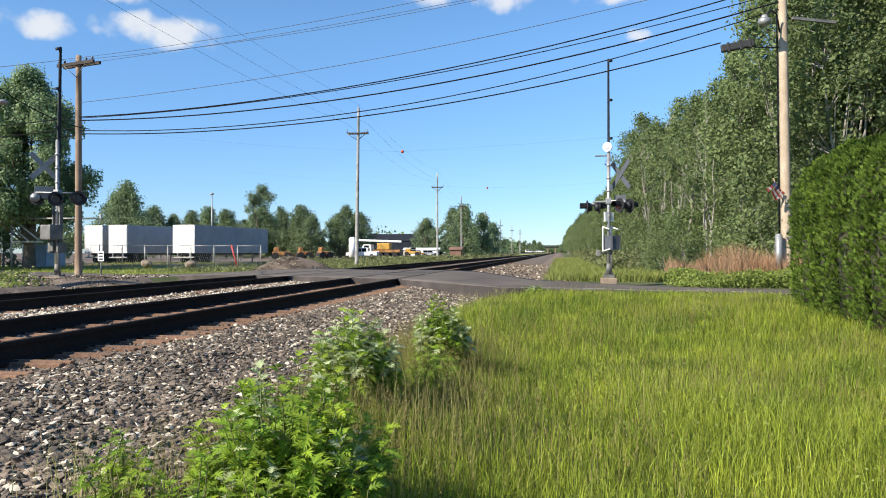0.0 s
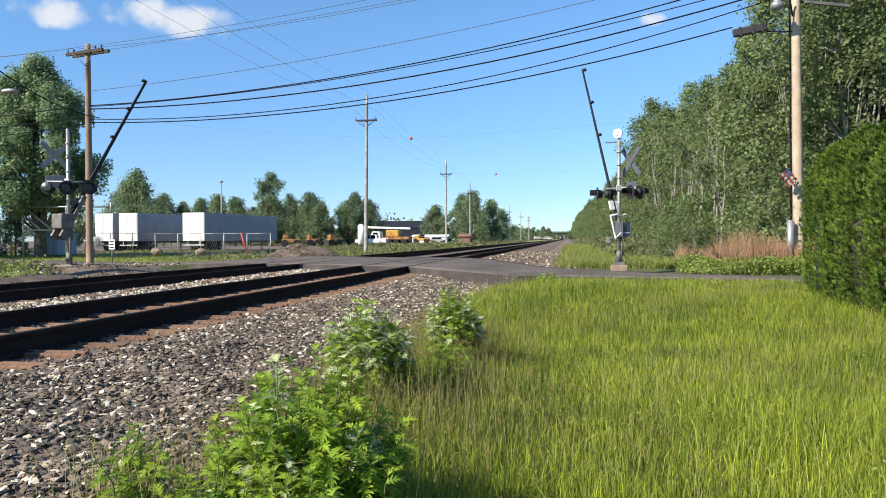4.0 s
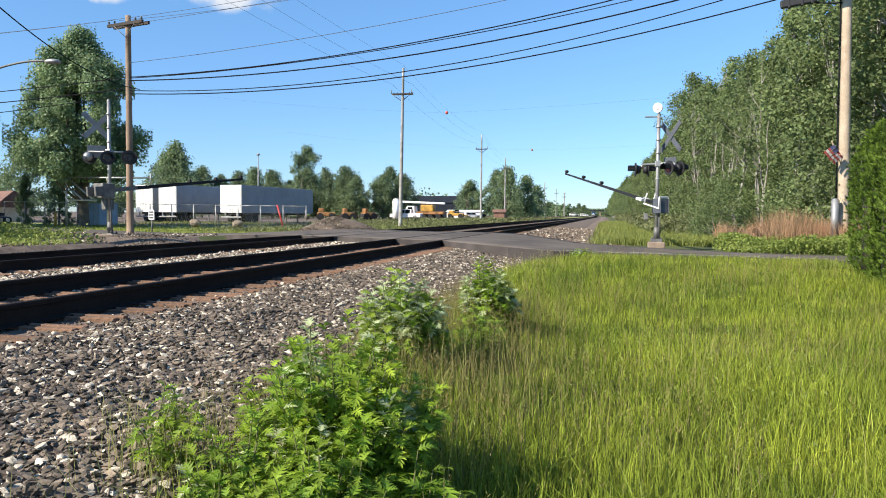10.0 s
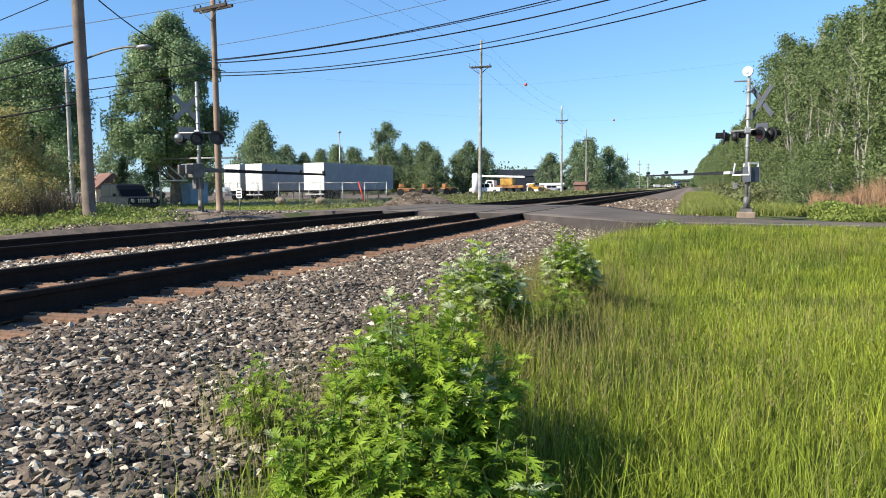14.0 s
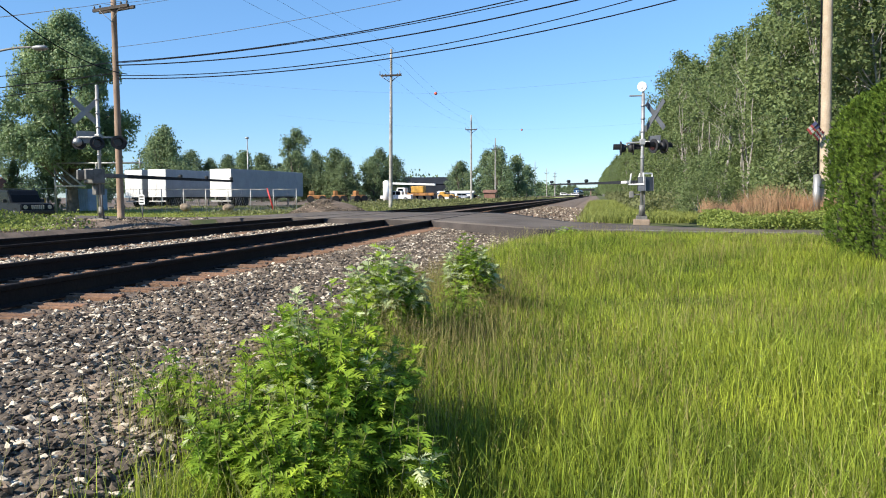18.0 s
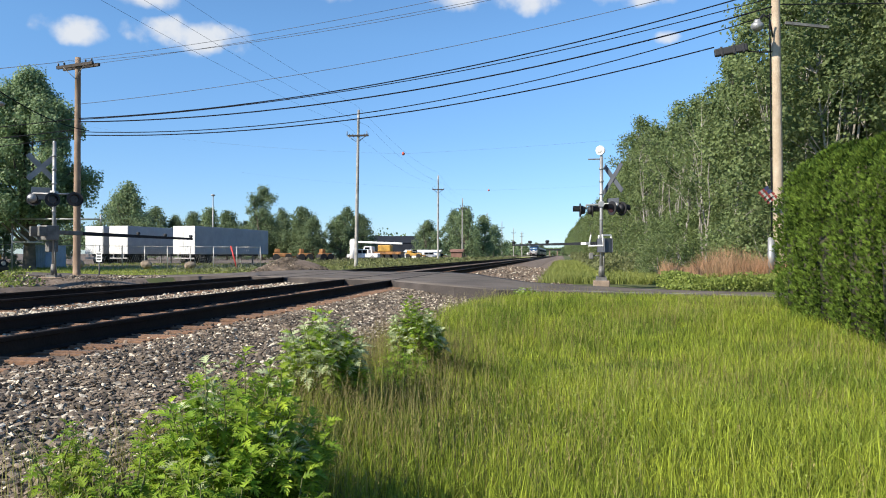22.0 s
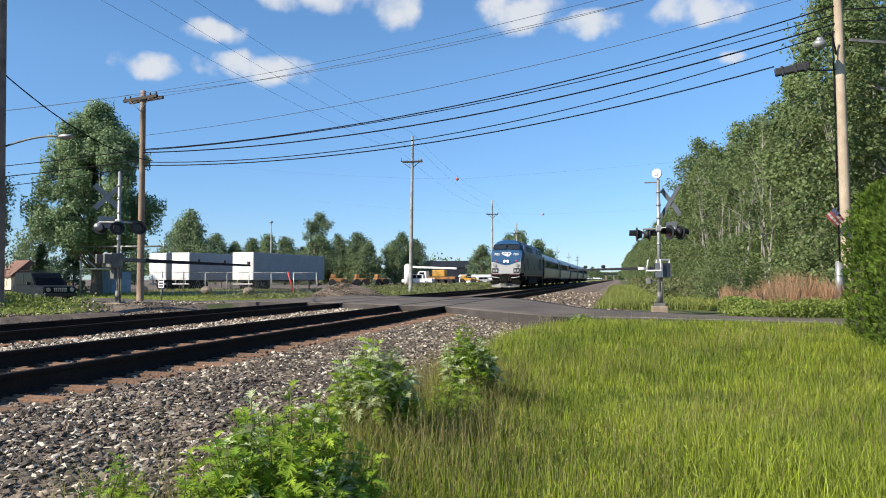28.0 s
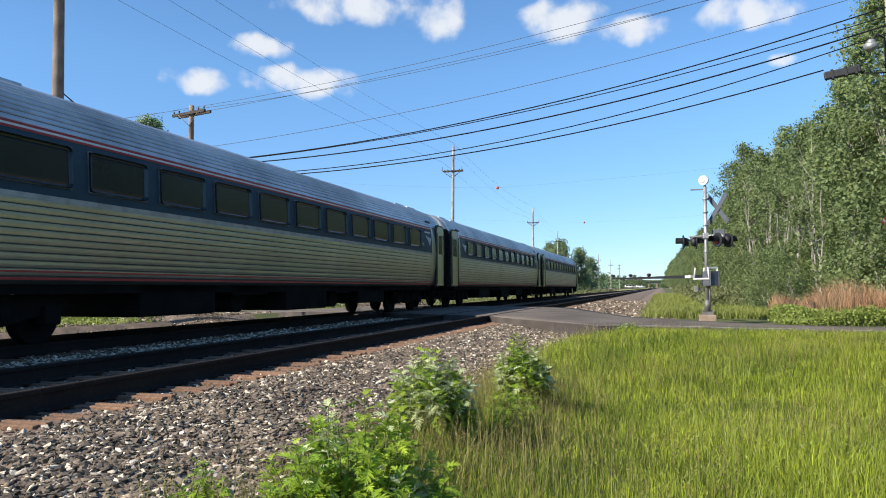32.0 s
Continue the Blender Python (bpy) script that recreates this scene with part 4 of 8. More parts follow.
# ---- trees ----
def tree_mesh(seed, h, w, leaves, leaf, lmat, trunk_r=0.25, base=0.25, bark=None, clumps=40, top=0.5, stems=1, puff=0.075, lobe=0.2, fork=0.2):
    """Trunk or several stems, rising limbs and a ragged crown of small leaves; returns (trunk, crown)."""
    rng = np.random.default_rng(seed)
    rnd = random.Random(seed)
    bm = BM()
    lines = []
    for s in range(stems):
        a = rnd.uniform(0, 6.2832) + s * 6.2832 / stems
        sp = w * (0.0 if stems == 1 else rnd.uniform(0.12, 0.26))
        pts = [Vector((0.12 * sp * math.cos(a), 0.12 * sp * math.sin(a), -0.3))]
        hs = h * (0.82 if s == 0 else rnd.uniform(0.62, 0.85))
        for k in range(1, 7):
            f = k / 6
            g = max(0.0, f - fork) / (1 - fork)
            pts.append(Vector((sp * g * math.cos(a) + rnd.uniform(-0.012, 0.012) * h, sp * g * math.sin(a) + rnd.uniform(-0.012, 0.012) * h, hs * f)))
        for k in range(6):
            tube(bm, pts[k], pts[k + 1], trunk_r * (1 - k / 6.6), trunk_r * (1 - (k + 1) / 6.6), seg=7, caps=False)
        lines.append(pts)
    ph = rng.uniform(0, 6.28, 3)
    cs = []
    for k in range(clumps):
        u = (k + rng.uniform(0, 1)) / clumps
        prof = max(0.0, math.sin(math.pi * min(1.0, u * 0.84 + 0.16) ** top)) ** 0.75
        a = rng.uniform(0, 6.2832)
        r = w / 2 * prof * rng.uniform(0.1, 1.0) ** 0.45 * (1 + lobe * math.sin(3 * a + ph[0] + u * 2) + lobe * 0.6 * math.sin(5 * a + ph[1] - 5 * u))
        c = Vector((r * math.cos(a), r * math.sin(a), (base + (1 - base) * u) * h + rng.normal() * 0.02 * h))
        cs.append(c[:])
        if k % 3 == 0:
            ln = min(lines, key=lambda q: (q[4] - c).length)
            zt = max(h * max(fork, 0.1), c.z - 0.6 * r - 0.05 * h)
            s = min(ln, key=lambda q: abs(q.z - zt))
            mid = s.lerp(c, 0.55) + Vector((0, 0, -0.05 * r))
            tube(bm, s, mid, trunk_r * 0.3, trunk_r * 0.18, seg=5, caps=False)
            tube(bm, mid, c, trunk_r * 0.18, trunk_r * 0.05, seg=4, caps=False)
    cs = np.array(cs)
    cr = w * puff * rng.uniform(0.5, 1.6, clumps)
    wt = cr ** 1.7
    which = rng.choice(clumps, leaves, p=wt / wt.sum())
    d = np.clip(rng.normal(size=(leaves, 3)), -1.9, 1.9)
    p = cs[which] + d * cr[which][:, None] * np.array([0.62, 0.62, 0.6])
    p[:, 2] = np.maximum(p[:, 2], 0.05)
    face = d * 0.35 + rng.normal(scale=0.8, size=(leaves, 3)) + np.array([-0.25, -0.25, 0.55])
    face /= np.linalg.norm(face, axis=1, keepdims=True)
    up = np.cross(face, rng.normal(size=(leaves, 3)))
    up /= np.linalg.norm(up, axis=1, keepdims=True)
    sd = np.cross(up, face)
    ls = leaf * rng.uniform(0.55, 1.35, (leaves, 1))
    trunk = part("trunk", bm, bark or M_BARK)
    crown = quads_mesh("crown", p, up * ls, sd * ls * 0.66, lmat, bend=0.15)
    return trunk, crown


def tree(name, kind, x, y, gz, label, scale=1.0, rz=0.0, group="", sz=1.0):
    t = thing(name, x, y, gz, rz, label, "tree" if "tree" in name else "shrub", group)
    t.scale = (scale, scale, scale * sz)
    for src in kind:
        if src.parent is None:
            src.parent = t
        else:
            o = src.copy()
            scene.collection.objects.link(o)
            o.parent = t
    return t


K_BIG = tree_mesh(1, 15.5, 9.8, 120000, 0.105, M_LEAF_D, 0.40, 0.27, clumps=190, top=0.8, stems=5, puff=0.062, lobe=0.14, fork=0.16)
K_BIG2 = tree_mesh(2, 13.5, 9.5, 70000, 0.11, M_LEAF_D, 0.34, 0.14, clumps=130, top=0.8, stems=3, puff=0.075)
K_WOOD = [tree_mesh(10 + k, 12.0, 6.0, 12500, 0.085, M_LEAF_L, 0.10, 0.12, M_BIRCH, clumps=150, top=0.8, stems=4 + k % 2, puff=0.062, lobe=0.2, fork=0.08) for k in range(4)]
K_POPLAR = [tree_mesh(70 + k, 17.0, 8.0, 22000, 0.082, M_LEAF_L, 0.13, 0.16, M_BARK, clumps=170, top=0.8, stems=3, puff=0.055, lobe=0.25, fork=0.15) for k in range(2)]
K_SAPLING = [tree_mesh(80 + k, 8.5, 2.8, 1500, 0.07, M_LEAF_L, 0.06, 0.45, M_BIRCH, clumps=26, top=0.9, stems=3, puff=0.09, lobe=0.3, fork=0.05) for k in range(2)]
K_SHRUB = [tree_mesh(20 + k, 3.4, 4.0, 4600, 0.06, M_LEAF_L, 0.03, 0.04, M_BIRCH, clumps=46, top=0.6, stems=4, puff=0.085) for k in range(3)]
K_FAR = [tree_mesh(30 + k, 11.0, 9.0, 9000, 0.19, M_LEAF, 0.26, 0.05, clumps=80, top=0.75, stems=2, puff=0.08, lobe=0.28) for k in range(4)]
K_SLIM = tree_mesh(61, 12.0, 6.4, 8000, 0.15, M_LEAF, 0.17, 0.25, clumps=44, top=0.9, stems=2, puff=0.1, lobe=0.35)
K_SPRUCE = tree_mesh(41, 6.5, 3.6, 5000, 0.11, M_LEAF, 0.14, 0.03, clumps=80, top=0.28, puff=0.06)
K_YEL = tree_mesh(51, 4.6, 5.2, 16000, 0.055, M_LEAF_Y, 0.04, 0.05, clumps=60, top=0.7, stems=5, puff=0.07)

tree("maple_tree", K_BIG, -38.4, 57.5, -0.45, "large full-crowned maple tree on the lawn", 0.98, 40)
tree("maple_tree", K_BIG2, -48.0, 52, -0.45, "dark full-crowned tree beside poles", 1.0, 100)
tree("maple_tree", K_BIG2, -60, 62, -0.45, "dark full-crowned tree beside poles", 1.05, 10)
for k, (x, y, s, rz) in enumerate(((-62.5, 112, 0.82, 0), (-66, 118, 0.8, 50), (-80, 120, 0.95, 240), (-72, 125, 0.8, 110), (-88, 110, 0.9, 170))):
    tree("yard_tree", K_FAR[k % 4], x, y, -0.45, "distant leafy green tree behind the trailers", s, rz, "trees behind the yard", 1.22)
for k in range(13):
    tree("yard_tree", K_FAR[k % 4], -77 + 2.5 * k, 146 + 3 * (k % 3), -0.45, "distant leafy green tree behind the trailers", (0.84, 0.72, 0.8, 0.66)[k % 4], 77 * k, "trees behind the yard")
tree("slim_tree", K_SLIM, -48.5, 130, -0.45, "slim ragged tree standing above the trailers", 1.02, 30)
for k, (x, y, s, rz) in enumerate(((-43.4, 142, 0.68, 0), (-47.5, 145, 0.62, 60), (-39.5, 146, 0.74, 130), (-36.8, 150, 0.74, 200), (-41, 156, 0.88, 240), (-56, 160, 0.7, 250), (-35, 212, 0.9, 20), (-24.8, 210, 1.15, 90), (-29, 222, 1.15, 150), (-20.5, 216, 1.0, 20), (-40, 240, 0.9, 210), (-22, 260, 0.9, 40))):
    tree("trackside_tree", K_FAR[(k + 1) % 4], x, y, -0.45, "leafy spreading tree beside the railway", s, rz, "trees beside the railway")
for k in range(26):
    x = -30 - 3.2 * k if k < 16 else -13 + 4.5 * (k - 16)
    tree("far_tree", K_FAR[k % 4], x, 820 + 13 * (k % 5), -0.5, "distant leafy tree on the horizon", (1.0, 0.75, 1.2, 0.85, 0.95)[k % 5], 61 * k, "trees on the horizon")
tree("spruce_tree", K_SPRUCE, -45.9, 60, -0.45, "dark conical spruce beside a house", 0.66, 0)
tree("spruce_tree", K_SPRUCE, -42.6, 60, -0.45, "small dark conical spruce beside a house", 0.7, 90)
tree("yellow_shrub", K_YEL, -17.5, 20.6, -0.5, "tall yellow-green shrub at the pole foot", 0.74, 0)
tree("yellow_shrub", K_YEL, -21.5, 19.2, -0.5, "tall yellow-green shrub at the pole foot", 0.78, 120)
tree("yellow_shrub", K_YEL, -15.8, 17.9, -0.62, "tall yellow-green shrub at the pole foot", 0.62, 70)
tree("yellow_shrub", K_YEL, -19.6, 18.4, -0.5, "tall yellow-green shrub at the pole foot", 0.66, 200)

rnd = random.Random(11)
WOOD = []
for y in np.concatenate([np.arange(33.5, 130, 4.2), np.arange(130, 430, 10.0)]):
    x0 = 12.6 - 1.6 * float(smooth(y, 50, 80)) + rnd.uniform(-0.7, 1.0)
    k = 0.98 + 0.08 * float(smooth(y, 50, 70)) + 0.12 * float(smooth(y, 80, 120))
    x0 -= float(np.interp(y, [55, 90, 130, 200, 430], [0, 3.0, 5.2, 7.2, 12.2]))
    WOOD.append((x0, y + rnd.uniform(-1.2, 1.2), k * rnd.uniform(0.76, 1.05)))
    if y < 130:
        WOOD.append((x0 + 4.2 + rnd.uniform(-1, 1), y + rnd.uniform(-2, 2), k * rnd.uniform(0.98, 1.12)))
    if y < 70:
        WOOD.append((x0 + 8.5 + rnd.uniform(-1, 1), y + rnd.uniform(-2, 2), k * rnd.uniform(0.85, 1.0)))
WOOD += [(13.4, 31.2, 1.0), (14.8, 33.4, 0.95), (12.4, 36.5, 1.02), (15.5, 31.5, 0.95), (19.0, 32, 1.1), (23, 30, 1.2), (27, 27, 1.2)]
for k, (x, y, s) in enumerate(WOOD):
    # heights capped by bearing from the camera, so the skyline fits its view
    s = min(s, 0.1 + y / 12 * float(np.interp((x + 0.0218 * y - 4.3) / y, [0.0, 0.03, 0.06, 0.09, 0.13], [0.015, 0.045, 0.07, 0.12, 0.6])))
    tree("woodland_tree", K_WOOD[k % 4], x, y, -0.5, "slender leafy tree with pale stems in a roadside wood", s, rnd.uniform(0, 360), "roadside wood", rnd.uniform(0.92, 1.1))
for k, (x, y, s) in enumerate(((13.9, 39.5, 0.92), (16.2, 37.5, 1.0), (18.6, 41, 1.08), (20.0, 36.5, 1.05), (23, 34.5, 1.05), (21.5, 45, 1.1))):
    tree("poplar_tree", K_POPLAR[k % 2], x, y, -0.5, "tall airy poplar tree rising over the wood", s, 70 * k, "tall poplars")
for k, (x, y, s) in enumerate(((10.9, 35.2, 0.95), (10.0, 38.5, 1.0), (10.3, 41.0, 0.85), (9.8, 44.5, 1.05), (9.9, 48.5, 1.0), (10.2, 52.0, 1.15), (9.6, 57.0, 1.1), (9.4, 63.0, 1.2), (9.5, 71.0, 1.25))):
    tree("sapling_tree", K_SAPLING[k % 2], x, y, -0.5, "thin pale-stemmed sapling with sparse leaves at the wood edge", s, 53 * k, "saplings at the wood edge")
for k in range(34):
    y = 30.5 + k * 1.6 if k < 22 else 66 + (k - 22) * 6
    x = 10.6 + rnd.uniform(-0.9, 1.0) + (0.6 if k > 8 else 1.2) - 0.045 * max(0, y - 60)
    tree("undergrowth_shrub", K_SHRUB[k % 3], x, y, -0.5, "dense green shrub at the edge of the wood", rnd.uniform(0.7, 1.15), rnd.uniform(0, 360), "undergrowth shrubs")
for k, (x, y, s) in enumerate(((7.4, 33.5, 0.55), (8.0, 36, 0.7), (9.0, 39, 0.9), (8.2, 43, 0.8), (8.8, 48, 0.9), (8.5, 56, 0.9), (8.8, 66, 1.0), (9.0, 80, 1.1), (9.0, 95, 1.2))):
    tree("undergrowth_shrub", K_SHRUB[k % 3], x, y, -0.5, "dense green shrub at the edge of the wood", s, rnd.uniform(0, 360), "undergrowth shrubs")

# far woods and horizon
rng = np.random.default_rng(77)
n = 110000
side = rng.uniform(0, 1, n)
fy = np.where(side < 0.3, rng.uniform(200, 900, n), rng.uniform(330, 950, n))
fx = np.where(side < 0.35, rng.uniform(11, 36, n), -rng.uniform(28, 420, n) - 0.02 * fy)
hh = 9 + 4 * np.sin(fx * 0.11 + fy * 0.03) + 2.5 * np.sin(fx * 0.37)
fz = rng.uniform(0, 1, n) ** 0.9 * hh * np.where(side < 0.3, 1.0, 0.8) - 0.5
p = np.stack([fx, fy, fz], -1)
up = rng.normal(size=(n, 3))
up /= np.linalg.norm(up, axis=1, keepdims=True)
sd = np.cross(up, rng.normal(size=(n, 3)))
sd /= np.linalg.norm(sd, axis=1, keepdims=True)
ls = (0.25 + fy / 1100)[:, None] * rng.uniform(0.6, 1.3, (n, 1))
belt = np.arange(n) % 9 == 0
p[belt] = np.stack([rng.uniform(-90, 90, belt.sum()), rng.uniform(975, 1010, belt.sum()), rng.uniform(-0.5, 8.5, belt.sum())], -1)
far = quads_mesh("far_woods", p, up * ls, sd * ls * 0.8, M_FAR, bend=0.2)
tagged(far, "distant green belt of trees along the horizon", "woods", kind="stuff")


settle(made)


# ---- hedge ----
# solid core in twig brown, darkened for the shade seen through the gaps
M_HEDGE_CORE = mat("brown_hedge_twigs", (0.06, 0.05, 0.025), 0.9, scale=5.0, var=0.3, fine=30, color2=(0.03, 0.035, 0.015), bump=0.8)


def hedge():
    t = thing("arborvitae_hedge", 8.9, 12.5, -0.5, 0, "dense clipped bright green arborvitae hedge beside the grass", "hedge")
    rng = np.random.default_rng(5)
    # upright columns in a row along the lawn: x, y, radius, height
    col = [(0.72, 2.45, 0.66, 3.0), (0.85, 1.55, 0.78, 3.15), (0.8, 0.4, 0.84, 3.05), (0.82, -0.9, 0.86, 3.0), (0.8, -2.2, 0.9, 2.95), (0.85, -3.5, 0.9, 2.95),
           (2.2, 2.1, 0.95, 3.1), (2.3, 0.6, 1.0, 3.3), (2.4, -1.0, 1.0, 3.35), (2.4, -2.6, 1.0, 3.3), (3.9, 1.2, 1.1, 3.4), (4.0, -0.8, 1.1, 3.4), (4.0, -2.6, 1.1, 3.4), (5.5, 0.2, 1.2, 3.4)]
    n, k = 56000, 5
    w = rng.choice(len(col), n, p=np.array([3, 4, 4, 4, 4, 3, 1, 1, 1, 1, 0.6, 0.6, 0.6, 0.6]) / 28.4)
    L = np.array(col)[w]
    a = rng.uniform(0, 6.2832, n)
    u = rng.uniform(0, 1, n) ** 0.9
    prof = np.where(u < 0.15, 0.82 + 1.2 * u, np.where(u > 0.6, np.clip(1 - (np.maximum(u - 0.6, 0) / 0.41) ** 2.3, 0, 1) ** 0.7, 1.0))
    lump = 0.05 * np.sin(a * 6 + L[:, 1] * 5 + u * 4) + 0.03 * np.sin(u * 31 + a * 4) + 0.05 * np.sin(a * 15 + u * 23 + L[:, 0] * 9) + 0.05 * np.sin(u * 57 - a * 11)
    r = L[:, 2] * (prof + 0.02) * (0.97 + lump) * rng.uniform(0.9, 1.08, n)
    base = np.stack([L[:, 0] + r * np.cos(a), L[:, 1] + r * np.sin(a), u * L[:, 3] + 0.04], -1)
    out = np.stack([np.cos(a), np.sin(a), 0 * a], -1)
    stem = out * rng.uniform(0.3, 1.0, (n, 1)) + np.array([0, 0, 0.75]) + rng.normal(scale=0.3, size=(n, 3))
    stem /= np.linalg.norm(stem, axis=1, keepdims=True)
    flat = np.cross(stem, rng.normal(size=(n, 3)))
    flat /= np.linalg.norm(flat, axis=1, keepdims=True)
    ln = rng.uniform(0.035, 0.085, n)
    C, U, S = [], [], []
    for j in range(k):
        f = (j - (k - 1) / 2) / ((k - 1) / 2)
        d = stem * math.cos(0.95 * f) + flat * math.sin(0.95 * f)
        q = (ln * (1.0 - 0.45 * abs(f)))[:, None]
        C.append(base + stem * (ln * 0.25 * (1 - abs(f)))[:, None] + d * q * 0.5)
        U.append(d * q * 0.5)
        sd = np.cross(np.cross(stem, flat), d)
        S.append(sd * q * 0.16)
    quads_mesh("foliage", np.concatenate(C), np.concatenate(U), np.concatenate(S), M_HEDGE, t, bend=0.15)
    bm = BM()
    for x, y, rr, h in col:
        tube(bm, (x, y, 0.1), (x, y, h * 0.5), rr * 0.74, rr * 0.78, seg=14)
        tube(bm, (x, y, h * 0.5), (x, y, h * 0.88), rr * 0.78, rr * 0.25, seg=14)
    part("inner_growth", bm, M_HEDGE_CORE, t, "brown inner core with the shade of the gaps in its colour")
    bm = BM()
    for x, y, rr, h in col:
        tube(bm, (x, y, -0.3), (x, y, 0.5), 0.08, seg=8)
    part("stem", bm, M_BARK, t)


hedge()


# ---- grass ----
M_SEED = mat("brown_seed_head", (0.34, 0.28, 0.115), 0.8, scale=1.5, var=0.25, fine=9, color2=(0.23, 0.19, 0.08), translucent=0.3, island=0.5, bump=0, spec=0.15)
def blades(name, px, py, hgt, wid, lean, material, label, kind="stuff", mats=None, zfun=ground_z, category="grass"):
    n = len(px)
    z = zfun(px, py)
    a = RNG.uniform(0, 6.2832, n)
    sx, sy = np.cos(a) * wid, np.sin(a) * wid
    la = RNG.uniform(0, 6.2832, n)
    lx, ly = np.cos(la) * lean * hgt, np.sin(la) * lean * hgt
    b0 = np.stack([px - sx, py - sy, z - 0.03], -1)
    b1 = np.stack([px + sx, py + sy, z - 0.03], -1)
    m0 = np.stack([px - sx * 0.8 + lx * 0.3, py - sy * 0.8 + ly * 0.3, z + hgt * 0.55], -1)
    m1 = np.stack([px + sx * 0.8 + lx * 0.3, py + sy * 0.8 + ly * 0.3, z + hgt * 0.55], -1)
    t = np.stack([px + lx, py + ly, z + hgt * (1 - 0.25 * lean)], -1)
    v = np.stack([b0, b1, m0, m1, t], 1).reshape(-1, 3)
    k = np.arange(n)[:, None] * 5
    f = np.concatenate([k + [0, 1, 3], k + [0, 3, 2], k + [2, 3, 4]], 1).reshape(-1, 3)
    ob = tri_mesh(name, v, f, material, None if mats is None else np.repeat(mats, 3))
    return tagged(ob, label, category, kind=kind)


def scatter(n, x0, x1, y0, y1, power=1.0):
    y = y0 + (y1 - y0) * RNG.uniform(0, 1, n) ** power
    return RNG.uniform(x0, x1, n), y


def grass_edge(y):
    return np.interp(y, [1.0, 3.2, 5.5, 8, 11, 15, 16.5, 18], [3.1, 2.95, 2.85, 2.8, 2.75, 2.7, 2.75, 3.6])


px, py = scatter(430000, 2.4, 14.0, 0.9, 18.2, 1.5)
keep = (px > grass_edge(py) + RNG.normal(scale=0.12, size=len(px))) & (px < 5.8 + py * 0.55) & ~((px > 9.3) & (py > 11.6))
px, py = px[keep], py[keep]
tall = 0.85 + 0.3 * np.sin(px * 1.3 + 0.5 * py) * np.sin(py * 0.9)
hgt = (0.10 + 0.30 * RNG.uniform(0, 1, len(px)) ** 1.7) * tall * (0.68 + 0.4 * smooth(-py, -9, -3))
blades("meadow_grass", px, py, hgt, RNG.uniform(0.0011, 0.0026, len(px)) * (1 + py * 0.08), 0.08 + 0.85 * RNG.uniform(0, 1, len(px)) ** 1.6, M_GRASS, "tall uncut bright green meadow grass")
px, py = scatter(13000, 2.6, 12.0, 1.2, 17.5, 1.5)
keep = (px > grass_edge(py) - 0.1) & (px < 5.4 + py * 0.52) & ~((px > 9.3) & (py > 11.6)) & (RNG.uniform(size=len(px)) < np.where(px < grass_edge(py) + 0.7, 0.5, np.clip(0.1 + 0.5 * np.sin(px * 1.9 + 0.7) * np.sin(py * 1.3 + px * 0.4), 0.04, 1)))
px, py = px[keep], py[keep]
blades("seed_grass", px, py, RNG.uniform(0.4, 0.66, len(px)) * (0.7 + 0.35 * smooth(-py, -9, -3)), np.full(len(px), 0.0011) * (1 + py * 0.09), RNG.uniform(0.05, 0.6, len(px)), M_GRASS_DRY, "straw-coloured grass seed stalks along the ballast edge")
px, py = scatter(90000, 2.9, 16.0, -9.0, 0.9)
blades("meadow_grass", px, py, 0.1 + 0.32 * RNG.uniform(0, 1, len(px)) ** 1.7, np.full(len(px), 0.005), RNG.uniform(0.05, 0.8, len(px)), M_GRASS, "tall uncut bright green meadow grass")
px, py = scatter(36000, 5.6, 20.0, 0.9, 12.0)
px = px + py * 0.55
blades("meadow_grass", px, py, 0.1 + 0.32 * RNG.uniform(0, 1, len(px)) ** 1.7, np.full(len(px), 0.007), RNG.uniform(0.05, 0.8, len(px)), M_GRASS, "tall uncut bright green meadow grass")


def panicles(px, py, hgt, size, material, label):
    """Thin stalks that end in a loose nodding head of small spikelets."""
    n = len(px)
    z = ground_z(px, py)
    la = RNG.uniform(0, 6.2832, n)
    lean = RNG.uniform(0.05, 0.35, n) * hgt
    tip = np.stack([px + np.cos(la) * lean, py + np.sin(la) * lean, z + hgt], -1)
    foot = np.stack([px, py, z - 0.02], -1)
    C, U, S = [(tip + foot) / 2], [(tip - foot) / 2], [np.stack([np.cos(la + 1.57), np.sin(la + 1.57), 0 * la], -1) * (0.0006 * (1 + 0.12 * py))[:, None]]
    for k in range(7):
        f = 1 - 0.05 - 0.032 * k
        a = RNG.uniform(0, 6.2832, n)
        d = np.stack([np.cos(a), np.sin(a), 0.9 + 0 * a], -1) / 1.35
        q = (size * RNG.uniform(0.7, 1.3, n) * (0.6 + 0.1 * k))[:, None]
        C.append(foot + (tip - foot) * f + d * q)
        U.append(d * q)
        S.append(np.stack([-np.sin(a), np.cos(a), 0 * a], -1) * q * 0.2)
    return tagged(quads_mesh("seed_grass", np.concatenate(C), np.concatenate(U), np.concatenate(S), material, bend=0.1), label, "grass", kind="stuff")


